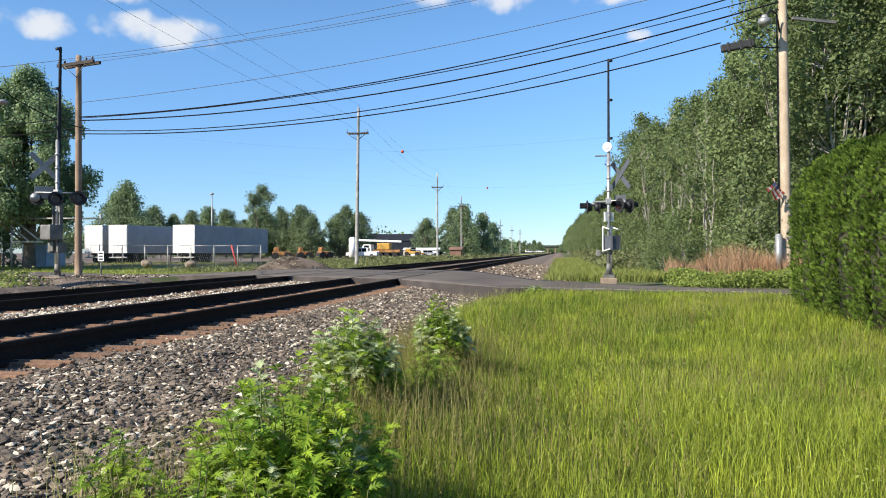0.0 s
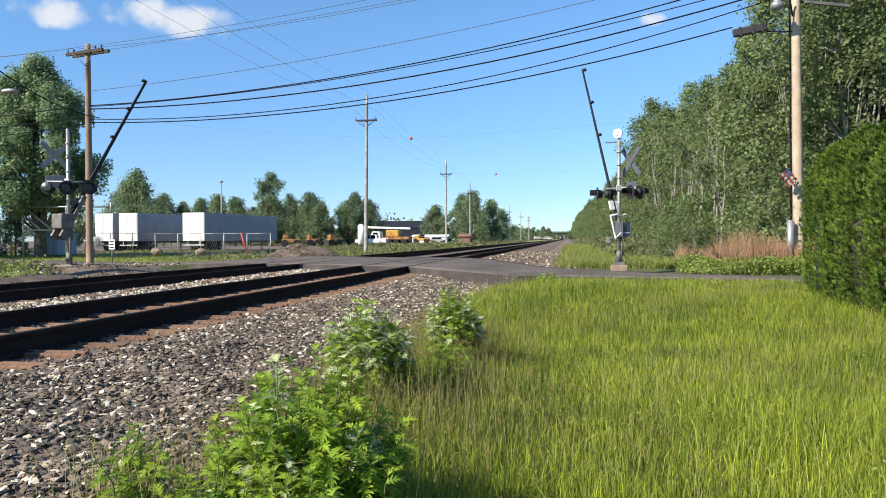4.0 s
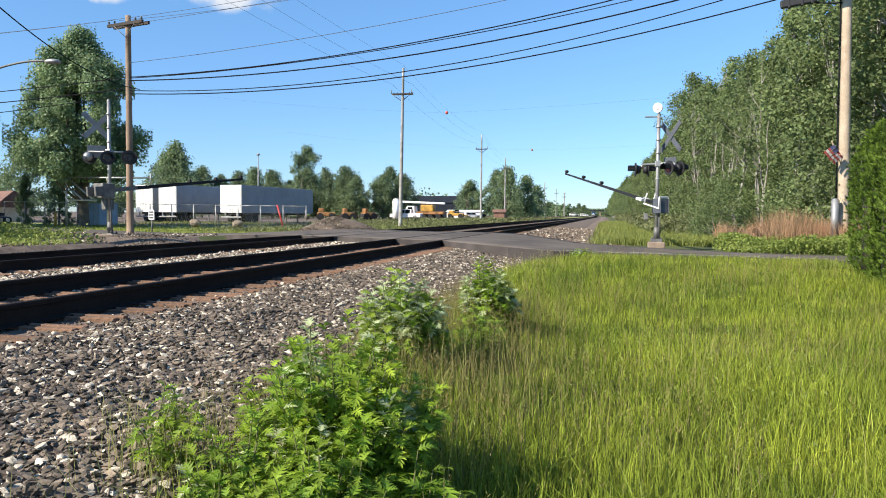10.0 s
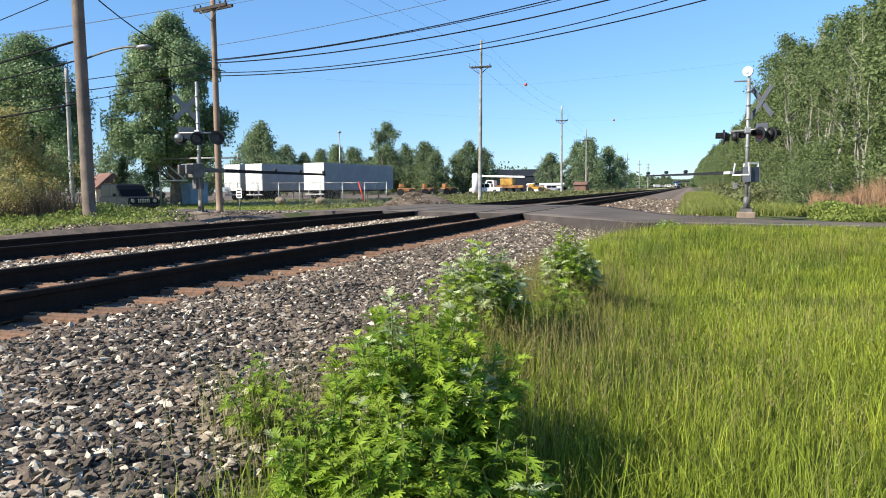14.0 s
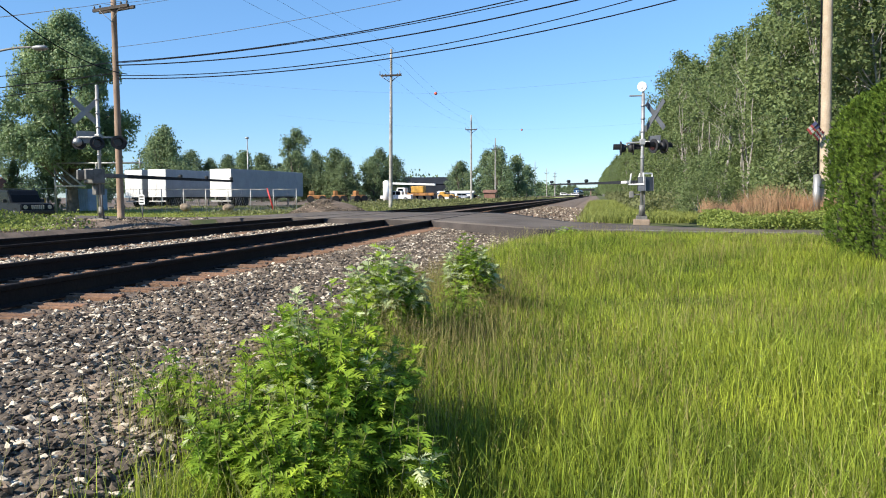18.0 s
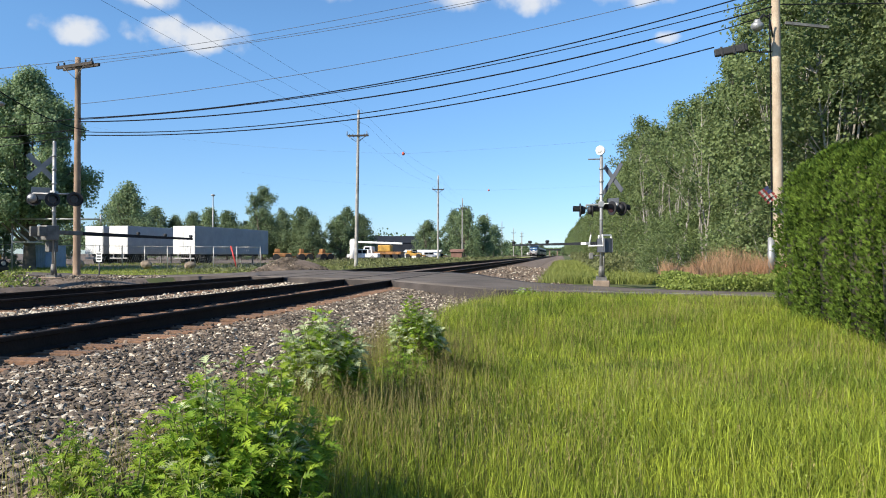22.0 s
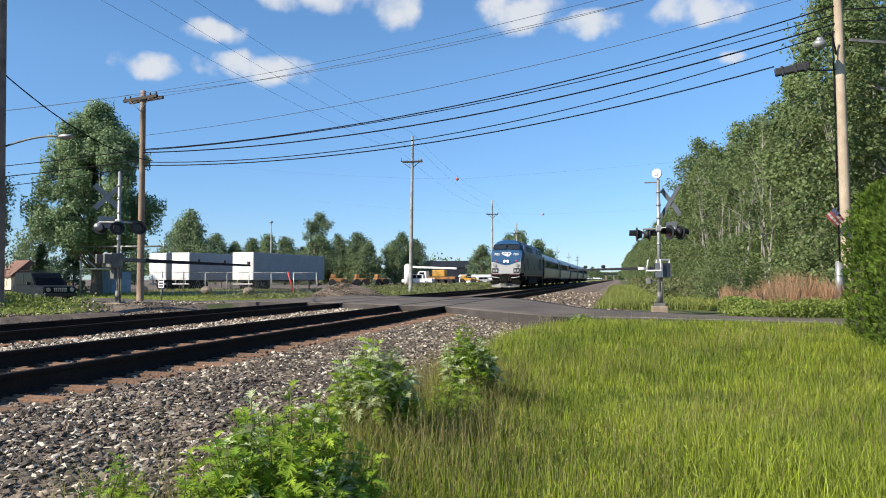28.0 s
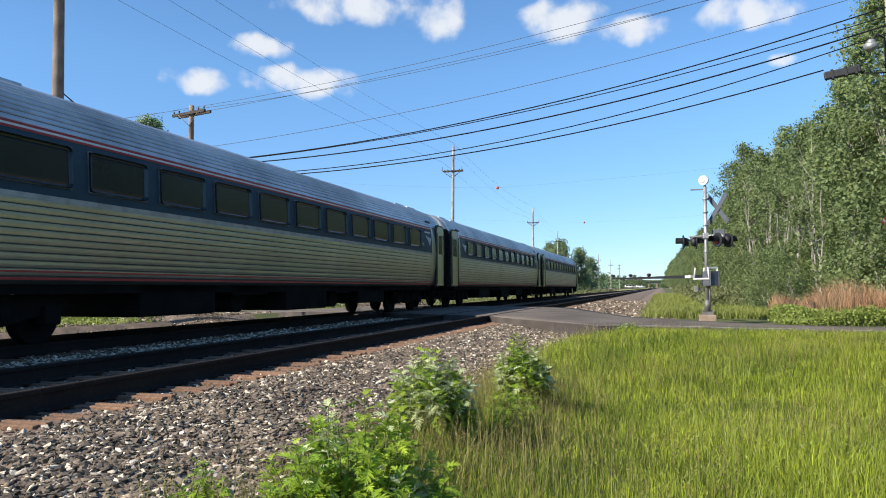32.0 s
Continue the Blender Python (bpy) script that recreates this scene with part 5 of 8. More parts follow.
px, py = scatter(7000, 2.75, 4.4, 2.9, 9.0, 1.2)
keep = RNG.uniform(size=len(px)) < 1.15 - 0.75 * (px - 2.75)
px, py = px[keep], py[keep]
panicles(px, py, RNG.uniform(0.22, 0.46, len(px)), 0.009, M_SEED, "brown grass seed heads beside the plants")
px, py = scatter(15000, 3.2, 11.0, 2.2, 16.5, 1.4)
keep = (px < 5.4 + py * 0.5) & ~((px > 8.6) & (py > 8)) & (RNG.uniform(size=len(px)) < np.clip(0.25 + 0.6 * np.sin(px * 1.7 + 0.4) * np.sin(py * 1.1 + px * 0.5), 0.06, 1))
px, py = px[keep], py[keep]
panicles(px, py, RNG.uniform(0.26, 0.46, len(px)), 0.011, M_SEED, "brown and straw grass seed heads over the meadow")
px, py = RNG.normal(2.72, 0.13, 260), RNG.normal(2.75, 0.16, 260)
blades("dry_tuft", px, py, RNG.uniform(0.15, 0.42, len(px)), np.full(len(px), 0.0016), RNG.uniform(0.1, 0.8, len(px)), M_GRASS_DRY, "small dry grass tuft among the stones", zfun=bed_z)
px, py = scatter(26000, -60, -9.2, 19.5, 57, 1.3)
keep = ~((py > np.interp(px, [-70, -35, -18.5, -18.2, -13, -9], [58, 42, 32.3, 15, 15, 15])) & (py < np.interp(px, [-70, -35, -20, -13, -9], [66.5, 50, 41, 38.6, 38.3])))
px, py = px[keep], py[keep]
blades("lawn_grass", px, py, RNG.uniform(0.06, 0.16, len(px)), np.full(len(px), 0.02), RNG.uniform(0.2, 0.7, len(px)), M_GRASS, "short mown lawn grass")
px, py = scatter(20000, -40, -8.6, 37, 71, 1.2)
keep = ~((py > np.interp(px, [-70, -35, -18.5, -18.2, -13, -9], [58, 42, 32.3, 15, 15, 15])) & (py < np.interp(px, [-70, -35, -20, -13, -9], [66.5, 50, 41, 38.6, 38.3])))
px, py = px[keep], py[keep]
blades("verge_grass", px, py, RNG.uniform(0.1, 0.32, len(px)), np.full(len(px), 0.014), RNG.uniform(0.2, 0.7, len(px)), M_VERGE, "rough green verge grass before the yard")
px, py = scatter(30000, 3.9, 8.6, 27.0, 80, 1.5)
keep = RNG.uniform(size=len(px)) < smooth(px, 3.7, 5.0)
px, py = px[keep], py[keep]
blades("verge_grass", px, py, RNG.uniform(0.15, 0.45, len(px)), np.full(len(px), 0.012), RNG.uniform(0.2, 0.7, len(px)), M_VERGE, "rough green verge grass beside the track")
px, py = scatter(14000, 8.5, 15.0, 25.8, 29.6, 1.0)
blades("reed_bed", px, py, RNG.uniform(0.4, 1.6, len(px)) * (0.75 + 0.3 * np.sin(px * 1.9) * np.sin(px * 0.7 + 1)), np.full(len(px), 0.007), RNG.uniform(0.05, 0.45, len(px)), M_REED, "dry straw-coloured reeds before the wood", category="reeds")
px, py = scatter(6000, -21.5, -13.6, 15.0, 19.4, 1.0)
blades("dry_brush", px, py, RNG.uniform(0.6, 1.5, len(px)), np.full(len(px), 0.007), RNG.uniform(0.1, 0.9, len(px)), M_BRUSH, "dry brown grass round the pole foot", category="reeds")
# leafy ground cover
def groundcover(name, x0, x1, y0, y1, n, h, size, material, label):
    px, py = scatter(n, x0, x1, y0, y1)
    z = ground_z(px, py) + RNG.uniform(0, 1, n) ** 0.7 * h * (0.6 + 0.4 * np.sin(px * 1.7) * np.sin(py * 1.3 + 1))
    up = RNG.normal(size=(n, 3)) + np.array([0, 0, 0.6])
    up /= np.linalg.norm(up, axis=1, keepdims=True)
    sd = np.cross(up, RNG.normal(size=(n, 3)))
    sd /= np.linalg.norm(sd, axis=1, keepdims=True)
    ls = size * RNG.uniform(0.6, 1.3, (n, 1))
    return tagged(quads_mesh(name, np.stack([px, py, z], -1), up * ls, sd * ls * 0.6, material, bend=0.15), label, "weeds", kind="stuff")


groundcover("roadside_creeper", 8.0, 15.0, 22.4, 26.3, 24000, 0.6, 0.045, M_WEED, "low leafy green creeper along the roadside")
groundcover("trackside_weeds", -27, -12.2, 11.5, 21.8, 36000, 0.5, 0.045, M_WEED, "low leafy green weeds beside the far track")
groundcover("yard_weeds", -24, -8.4, 47, 85, 12000, 0.5, 0.1, M_SCRUB, "tall scrubby weeds along the yard edge")
groundcover("yard_weeds", -28, -8.2, 85, 245, 12000, 0.6, 0.2, M_SCRUB, "tall scrubby weeds along the railway")
groundcover("ditch_brush", 6.4, 10.4, 34, 150, 20000, 1.2, 0.09, M_SCRUB, "low green brush beside the track bed")
groundcover("low_trackside_weeds", -16, -9.8, 7.5, 19.3, 12000, 0.32, 0.04, M_WEED, "low leafy weeds at the edge of the far ballast")


px, py = scatter(16000, 3.1, 11.0, 2.4, 16.0, 1.4)
keep = (px < 5.2 + py * 0.5) & ~((px > 8.6) & (py > 8)) & (RNG.uniform(size=len(px)) < np.clip(0.15 + 0.9 * np.sin(px * 1.1 + 2.0) * np.sin(py * 0.8 + px * 0.6), 0.08, 1))
px, py = px[keep], py[keep]
leafy = RNG.normal(size=(len(px), 3)) + np.array([0, 0, 0.3])
leafy /= np.linalg.norm(leafy, axis=1, keepdims=True)
broad = np.cross(leafy, RNG.normal(size=(len(px), 3)))
broad /= np.linalg.norm(broad, axis=1, keepdims=True)
size = RNG.uniform(0.008, 0.017, (len(px), 1))
tagged(quads_mesh("meadow_weeds", np.stack([px, py, ground_z(px, py) + RNG.uniform(0.08, 0.3, len(px))], -1), leafy * size, broad * size * 0.5, M_WEED, bend=0.15), "small broad-leaved weeds scattered through the grass", "weeds", kind="stuff")


# ---- ballast stones ----
def stones(name, px, py, pz, rad, mats, label):
    n = len(px)
    bm = BM()
    bmesh.ops.create_icosphere(bm, subdivisions=1, radius=1.0)
    base = np.array([v.co[:] for v in bm.verts])
    fc = np.array([[v.index for v in f.verts] for f in bm.faces])
    bm.free()
    k = RNG.integers(0, 12, n)
    variants = np.stack([base * RNG.uniform(0.5, 1.35, (len(base), 1)) for _ in range(12)])
    v = variants[k] * np.stack([RNG.uniform(0.8, 1.5, n), RNG.uniform(0.65, 1.05, n), RNG.uniform(0.28, 0.55, n)], -1)[:, None, :] * rad[:, None, None]
    a, b = RNG.uniform(0, 6.2832, n), RNG.normal(scale=0.45, size=n)
    ca, sa, cb, sb = np.cos(a), np.sin(a), np.cos(b), np.sin(b)
    x, y, z = v[..., 0], v[..., 1], v[..., 2]
    x, z = x * cb[:, None] + z * sb[:, None], z * cb[:, None] - x * sb[:, None]
    x, y = x * ca[:, None] - y * sa[:, None], x * sa[:, None] + y * ca[:, None]
    v = np.stack([x + px[:, None], y + py[:, None], z + pz[:, None]], -1).reshape(-1, 3)
    f = (fc[None] + (np.arange(n) * len(base))[:, None, None]).reshape(-1, 3)
    return tagged(tri_mesh(name, v, f, (M_STONE, M_STONE_W, M_STONE_B), np.repeat(mats, len(fc))), label, "ballast", kind="stuff")


def stone_field(n, x0, x1, y0, y1, power, r0, r1, name, label, rusty=0.05, pale=0.13):
    px, py = scatter(n, x0, x1, y0, y1, power)
    keep = ~((py > np.interp(px, [-20, -14, -8.7, -6.2, -4.7, -1.5, 0.35, 1.25, 2.25, 4], [33.6, 29, 25.4, 25.1, 24.4, 21, 19.7, 18.5, 17.5, 17.5])) & (py < 44))
    px, py = px[keep], py[keep]
    keep = (np.abs(px + 0.021) > 0.1) & (np.abs(px + 1.53) > 0.1) & (np.abs(px + 4.7185) > 0.1) & (np.abs(px + 6.2275) > 0.1)
    px, py = px[keep], py[keep]
    rad = RNG.uniform(r0, r1, len(px)) * (1 + 0.025 * np.clip(py - 6, 0, 40))
    pz = np.where(px < -10, ground_z(px, py), bed_z(px, py)) + RNG.uniform(-0.2, 0.55, len(px)) * rad
    u = RNG.uniform(size=len(px))
    rs = rusty + 0.30 * np.exp(-((px - 0.55) / 0.3) ** 2)
    mats = np.where(u < rs, 2, np.where(u > 1 - pale, 1, 0))
    return stones(name, px, py, pz, rad, mats, label)


stone_field(78000, 0.58, 3.0, 1.2, 19.5, 1.6, 0.011, 0.031, "ballast_stones", "loose grey and pale crushed stones on the track shoulder")
stone_field(9000, 0.58, 3.05, -9.0, 1.2, 1.0, 0.018, 0.036, "ballast_stones", "loose grey crushed stones behind the plants")
stone_field(2500, 0.06, 0.72, 1.5, 20.0, 1.2, 0.012, 0.03, "ballast_stones", "rust-stained small stones beside the near rail", 0.5)
stone_field(7000, -1.44, -0.12, 1.5, 21, 1.2, 0.012, 0.028, "ballast_stones", "rust-stained small stones between the rails", 0.5)
stone_field(24000, -4.55, -1.62, 1.5, 26, 1.3, 0.018, 0.042, "ballast_stones", "pale grey crushed stones between the two tracks", 0.05, 0.42)
stone_field(6500, -19.0, -9.6, 19.5, 33.0, 1.0, 0.03, 0.055, "ballast_stones", "grey gravel between the far track and the road")
stone_field(10000, -11.2, -4.85, 3, 28, 1.2, 0.03, 0.055, "ballast_stones", "grey crushed stones round the far track")
px, py = scatter(7500, 0.5, 5.0, 25.5, 60, 1.3)
keep = py > np.interp(px, [0.5, 1.45, 2.77, 3.7], [30.8, 29.4, 26.1, 24.2])
px, py = px[keep], py[keep]
rad = RNG.uniform(0.05, 0.1, len(px))
stones("ballast_stones", px, py, np.where(px < 2.6, bed_z(np.minimum(px, 2.6), py), np.interp(px, [2.6, 5.0], [-0.34, -0.36])) + rad * 0.2, rad, np.where(RNG.uniform(size=len(px)) > 0.9, 1, 2 * (RNG.uniform(size=len(px)) > 0.45)), "brown and pale crushed stones beyond the road")
# gravel heap beyond the tracks and the mound under the signal
def mound(name, x, y, rx, ry, h, gz, label, m, n=4000, r=0.05):
    a, t = RNG.uniform(0, 6.2832, n), np.sqrt(RNG.uniform(0, 1, n))
    px, py = x + rx * t * np.cos(a), y + ry * t * np.sin(a)
    pz = gz + h * np.clip(1 - t * t, 0, 1) * (1 + 0.15 * np.sin(px * 2.1) * np.sin(py * 1.7))
    ob = stones(name, px, py, pz, RNG.uniform(r * 0.6, r * 1.2, n), np.where(RNG.uniform(size=n) > 0.97, 1, 0), label)
    vs = [(x, y, gz + h)] + [(x + rx * k / 5 * math.cos(q / 24 * 6.2832), y + ry * k / 5 * math.sin(q / 24 * 6.2832), gz + h * (1 - (k / 5) ** 2) - (0.05 if k == 5 else 0)) for k in range(1, 6) for q in range(24)]
    fs = [(0, 1 + q, 1 + (q + 1) % 24) for q in range(24)]
    fs += [(1 + (k - 1) * 24 + q, 1 + k * 24 + q, 1 + k * 24 + (q + 1) % 24, 1 + (k - 1) * 24 + (q + 1) % 24) for k in range(1, 5) for q in range(24)]
    part("heap_core", (vs, [], fs), m, ob)
    return ob


mound("gravel_heap", -10.9, 41.9, 2.5, 2.0, 0.8, -0.36, "low heap of dark gravel beside the tracks", M_BED, 5000, 0.045)
mound("gravel_mound", -10.2, 20.9, 2.8, 1.8, 0.34, -0.34, "flat gravel mound under the crossing signal", M_BED, 3000, 0.035)
for k, (x, y) in enumerate(((-28, 56.8), (-24.5, 57.0), (-33.5, 56.5))):
    bm = BM()
    bmesh.ops.create_icosphere(bm, subdivisions=2, radius=0.45)
    for v in bm.verts:
        v.co *= 1 + 0.25 * noise.noise(v.co * 2 + Vector((k, 0, 0)))
        v.co.z *= 0.75
    b = part("boulder", bm, M_STONE)
    b.location = plan((x, y, -0.2)) - Vector((0, 0, 0.5))
    tagged(b, "rough grey boulder on the lawn by the fence", "boulder", "boulders by the fence")


# ---- foreground plants ----
# half of a cut leaf: along and across of its rib joints, and of each lobe's three outer corners
RIB = [0.02, 0.24, 0.46, 0.64, 0.78]
CUT = [(0.16, 0.10, 0.30, 0.26, 0.28, 0.08), (0.40, 0.19, 0.62, 0.36, 0.50, 0.10), (0.62, 0.15, 0.84, 0.25, 0.68, 0.07), (0.74, 0.08, 0.92, 0.12, 0.80, 0.04)]


def leaf_shape():
    """Flat corners and triangles of one deeply cut, pointed leaf of length one."""
    v = [(r, 0.0) for r in RIB] + [(1.0, 0.0), (0.86, 0.05), (0.86, -0.05)]
    f = [(4, 7, 5), (4, 5, 6)]
    for sgn in (1, -1):
        for k, (ua, va, ut, vt, ub, vb) in enumerate(CUT):
            n = len(v)
            v += [(ua, sgn * va), (ut, sgn * vt), (ub, sgn * vb)]
            f += [(k, n, n + 1), (k, n + 1, n + 2), (k, n + 2, k + 1)]
    return np.array(v), np.array(f)


LEAF_V, LEAF_F = leaf_shape()


def mugwort(x, y, gz, h, w, stems, per, seed, label, pale=0.12, leaf=0.085):
    t = thing("mugwort_plant", x, y, gz, 0, label, "plant", "mugwort plants")
    rnd = random.Random(seed)
    P, D, S, N, LL, MI = [], [], [], [], [], []
    bm = BM()
    for k in range(stems):
        a, r = rnd.uniform(0, 6.2832), math.sqrt(rnd.uniform(0, 1))
        b0 = Vector((math.cos(a) * r * w * 0.24, math.sin(a) * r * w * 0.24, -0.05))
        hh = h * (1 - 0.45 * r * r) * rnd.uniform(0.68, 1.15)
        b1 = Vector((math.cos(a) * r * w * 0.5, math.sin(a) * r * w * 0.5, hh))
        mid = b0.lerp(b1, 0.5) + Vector((rnd.uniform(-0.03, 0.03), rnd.uniform(-0.03, 0.03), 0.05))
        tube(bm, b0, mid, 0.005, 0.004, seg=5, caps=False)
        tube(bm, mid, b1, 0.004, 0.002, seg=5, caps=False)
        is_pale = rnd.random() < pale
        for j in range(per):
            f = 0.15 + 0.87 * (j + rnd.random()) / per
            p = b0.lerp(mid, min(1, 2 * f)) if f < 0.5 else mid.lerp(b1, min(1.0, 2 * f - 1))
            ang = j * 2.4 + rnd.uniform(-0.5, 0.5)
            tilt = rnd.uniform(-0.35, 0.55) + (0.9 if f > 0.88 else 0)
            d = Vector((math.cos(ang), math.sin(ang), tilt)).normalized()
            s = d.cross(Vector((rnd.uniform(-0.5, 0.5), rnd.uniform(-0.5, 0.5), 1))).normalized()
            P.append(p[:])
            D.append(d[:])
            S.append(s[:])
            N.append(s.cross(d)[:])
            LL.append(leaf * rnd.uniform(0.7, 1.3) * (1.25 - 0.5 * f))
            MI.append(1 if is_pale and f > 0.6 and rnd.random() < 0.75 else 0)
    P, D, S, N, LL = np.array(P), np.array(D), np.array(S), np.array(N), np.array(LL)[:, None, None]
    u, v = LEAF_V[:, 0][None, :, None], LEAF_V[:, 1][None, :, None]
    fold = 0.28 * np.abs(v) - 0.32 * u * u
    V = P[:, None] + LL * (D[:, None] * u + S[:, None] * v * 1.15 + N[:, None] * fold)
    V[:, :, 2] -= (LL * 0.18 * u * u)[:, :, 0]
    F = LEAF_F[None] + (np.arange(len(P)) * len(LEAF_V))[:, None, None]
    part("stem_tuft", bm, M_STEM, t)
    leaves = tri_mesh("foliage", V.reshape(-1, 3), F.reshape(-1, 3), (M_MUG, M_MUG_P), np.repeat(np.array(MI), len(LEAF_F)))
    leaves.parent = t
    return t


mugwort(3.42, 2.80, -0.46, 0.68, 0.84, 110, 28, 1, "bushy bright green mugwort plant at the ballast edge", 0.2, 0.088)
mugwort(3.02, 5.25, -0.40, 0.62, 0.74, 110, 26, 2, "bushy green mugwort plant with pale leaf tips", 0.55, 0.098)
mugwort(3.36, 7.2, -0.46, 0.66, 0.66, 100, 24, 3, "smaller green mugwort plant in the grass", 0.55, 0.098)
mugwort(2.74, 2.62, -0.33, 0.36, 0.34, 9, 13, 4, "sparse young mugwort plant among the stones", 0.1, 0.075)
mugwort(2.86, 4.0, -0.36, 0.44, 0.30, 8, 14, 5, "thin mugwort shoots with silvery leaf backs", 0.6, 0.085)
mugwort(3.06, 4.1, -0.42, 0.48, 0.34, 10, 15, 6, "thin green mugwort shoots behind the large plant", 0.4, 0.09)
mugwort(3.45, 6.2, -0.50, 0.44, 0.5, 18, 14, 7, "low green mugwort shoots in the grass", 0.1, 0.09)
mugwort(4.0, 17.3, -0.30, 0.26, 0.6, 30, 14, 8, "pale green weed clump at the roadside", 0.45, 0.10)
mugwort(3.24, 2.28, -0.45, 0.42, 0.42, 30, 18, 9, "low bright green mugwort shoots at the ballast edge", 0.03, 0.074)
mugwort(5.4, 16.6, -0.38, 0.22, 0.8, 20, 12, 10, "low dark green weed clump in the grass", 0.0, 0.10)
mugwort(3.52, 2.26, -0.50, 0.46, 0.6, 58, 20, 12, "bright green mugwort shoots in front of the large plant", 0.03, 0.074)
mugwort(3.85, 2.45, -0.56, 0.40, 0.4, 18, 14, 14, "green mugwort shoots in the grass", 0.05, 0.09)


# ---- yard: trailers, fence, trucks ----
made = set(scene.objects)
M_TRAILER = mat("trailer_side_panel", (0.30, 0.325, 0.35), 0.55, scale=1.2, var=0.12, fine=6, color2=(0.25, 0.27, 0.295), bump=0.03)
M_TRAILER_F = mat("trailer_white_front", (0.85, 0.85, 0.83), 0.5, scale=1.5, var=0.06, fine=8, bump=0.03)


def trailer(x, y, rz, label, length=14.5):
    t = thing("box_trailer", x, y, -0.42, rz, label, "trailer", "parked box trailers")
    bm = BM()
    box(bm, -1.28, 1.28, 0, length, 1.05, 3.95, 0.04)
    b = part("body", bm, (M_TRAILER, M_TRAILER_F), t)
    for p in b.data.polygons:
        p.material_index = 1 if p.normal.y < -0.5 else 0
    for k in range(12):
        bm = BM()
        y0 = 0.5 + k * (length - 1) / 11
        box(bm, 1.28, 1.288, y0 - 0.03, y0 + 0.03, 1.1, 3.9)
        part("side_post", bm, M_TRAILER, t)
    for s in (-1, 1):
        bm = BM()
        box(bm, s * 0.62 - 0.56, s * 0.62 + 0.56, -0.03, 0.0, 1.2, 3.82, 0.01)
        dr = part("door", bm, M_TRAILER_F, t, "white rear door")
        bm = BM()
        for q in (0.2, 0.42):
            tube(bm, (s * q, -0.035, 1.2), (s * q, -0.035, 3.82), 0.014, seg=6)
        part("lock_rod", bm, M_TRAILER_F, dr)
        for k in range(2):
            for yy in (1.6, 2.9):
                bm = BM()
                tube(bm, (s * (0.72 + 0.33 * k) - 0.13, yy, 0.5), (s * (0.72 + 0.33 * k) + 0.13, yy, 0.5), 0.5, seg=18)
                part("wheel", bm, M_RUBBER, t)
        bm = BM()
        box(bm, s * 0.8 - 0.06, s * 0.8 + 0.06, length - 3, length - 2.85, 0.0, 1.05)
        part("landing_leg", bm, M_GALV_D, t)
    bm = BM()
    box(bm, -1.2, 1.2, -0.02, 0.1, 0.55, 0.68, 0.01)
    for s in (-0.7, 0.7):
        box(bm, s - 0.05, s + 0.05, 0, 0.08, 0.6, 1.08)
    part("bumper", bm, M_GALV, t)
    bm = BM()
    box(bm, -0.5, 0.5, 0.2, length - 0.3, 0.85, 1.05, 0.01)
    part("chassis", bm, M_BLACK, t)
    return t


trailer(-35.1, 76.5, -6, "white box trailer with grey side parked in the yard", 15.5)
trailer(-41.75, 75.5, -5, "white box trailer with grey side parked in the yard", 15.5).scale = (0.86, 1, 1)
trailer(-45.1, 76.5, -5, "white box trailer with double rear doors in the yard", 15.5).scale = (0.86, 1, 1)
bm = BM()
box(bm, -48.8, -46.2, 70.5, 73, -0.4, 1.5, 0.05)
tagged(part("white_container", bm, M_TRAILER_F), "small white container behind the yard fence", "container")
M_BLUE_BOX = mat("faded_blue_metal", (0.34, 0.43, 0.55), 0.6, scale=1.5, var=0.15, fine=10)
blue = thing("blue_container", -39.9, 62.0, -0.42, -3, "faded blue corrugated container behind the fence", "container")
bm = BM()
box(bm, -0.72, 0.72, -1.2, 1.2, 0, 1.9, 0.03)
part("body", bm, M_BLUE_BOX, blue)
for k in range(6):
    bm = BM()
    box(bm, -0.68 + k * 0.25, -0.58 + k * 0.25, -1.24, -1.2, 0.08, 1.72)
    part("rib", bm, M_BLUE_BOX, blue)
bm = BM()
box(bm, -42.0, -40.7, 61.5, 62.0, -0.4, 1.05, 0.2)
tagged(part("white_tank", bm, M_TRAILER_F), "white rounded tank standing behind the fence", "tank")

fence = thing("chain_link_fence", 0, 0, -0.42, 0, "grey chain-link fence with steel posts round the yard", "fence")
FP = [(-46.7 + k * 1.9, 58.5 + (0.1 * k)) for k in range(15)]
for k, (x, y) in enumerate(FP):
    bm = BM()
    tube(bm, (x, y, 0), (x, y, 2.0), 0.035, seg=8)
    part("post", bm, M_GALV, fence)
for (xa, ya), (xb, yb) in zip(FP, FP[1:]):
    bm = BM()
    tube(bm, (xa, ya, 1.95), (xb, yb, 1.95), 0.022, seg=6)
    part("top_rail", bm, M_GALV, fence)
bm = BM()
for (xa, ya), (xb, yb) in zip(FP, FP[1:]):
    n = int(math.hypot(xb - xa, yb - ya) / 0.16)
    for k in range(n):
        for s in (-1, 1):
            f0, f1 = k / n, min(1, max(0, (k + s * 4) / n))
            za, zb = 0.05, 1.9
            tube(bm, (xa + (xb - xa) * f0, ya + (yb - ya) * f0, za), (xa + (xb - xa) * f1, ya + (yb - ya) * f1, zb), 0.004, seg=3, caps=False)
part("mesh", bm, M_GALV, fence, "woven wire mesh")
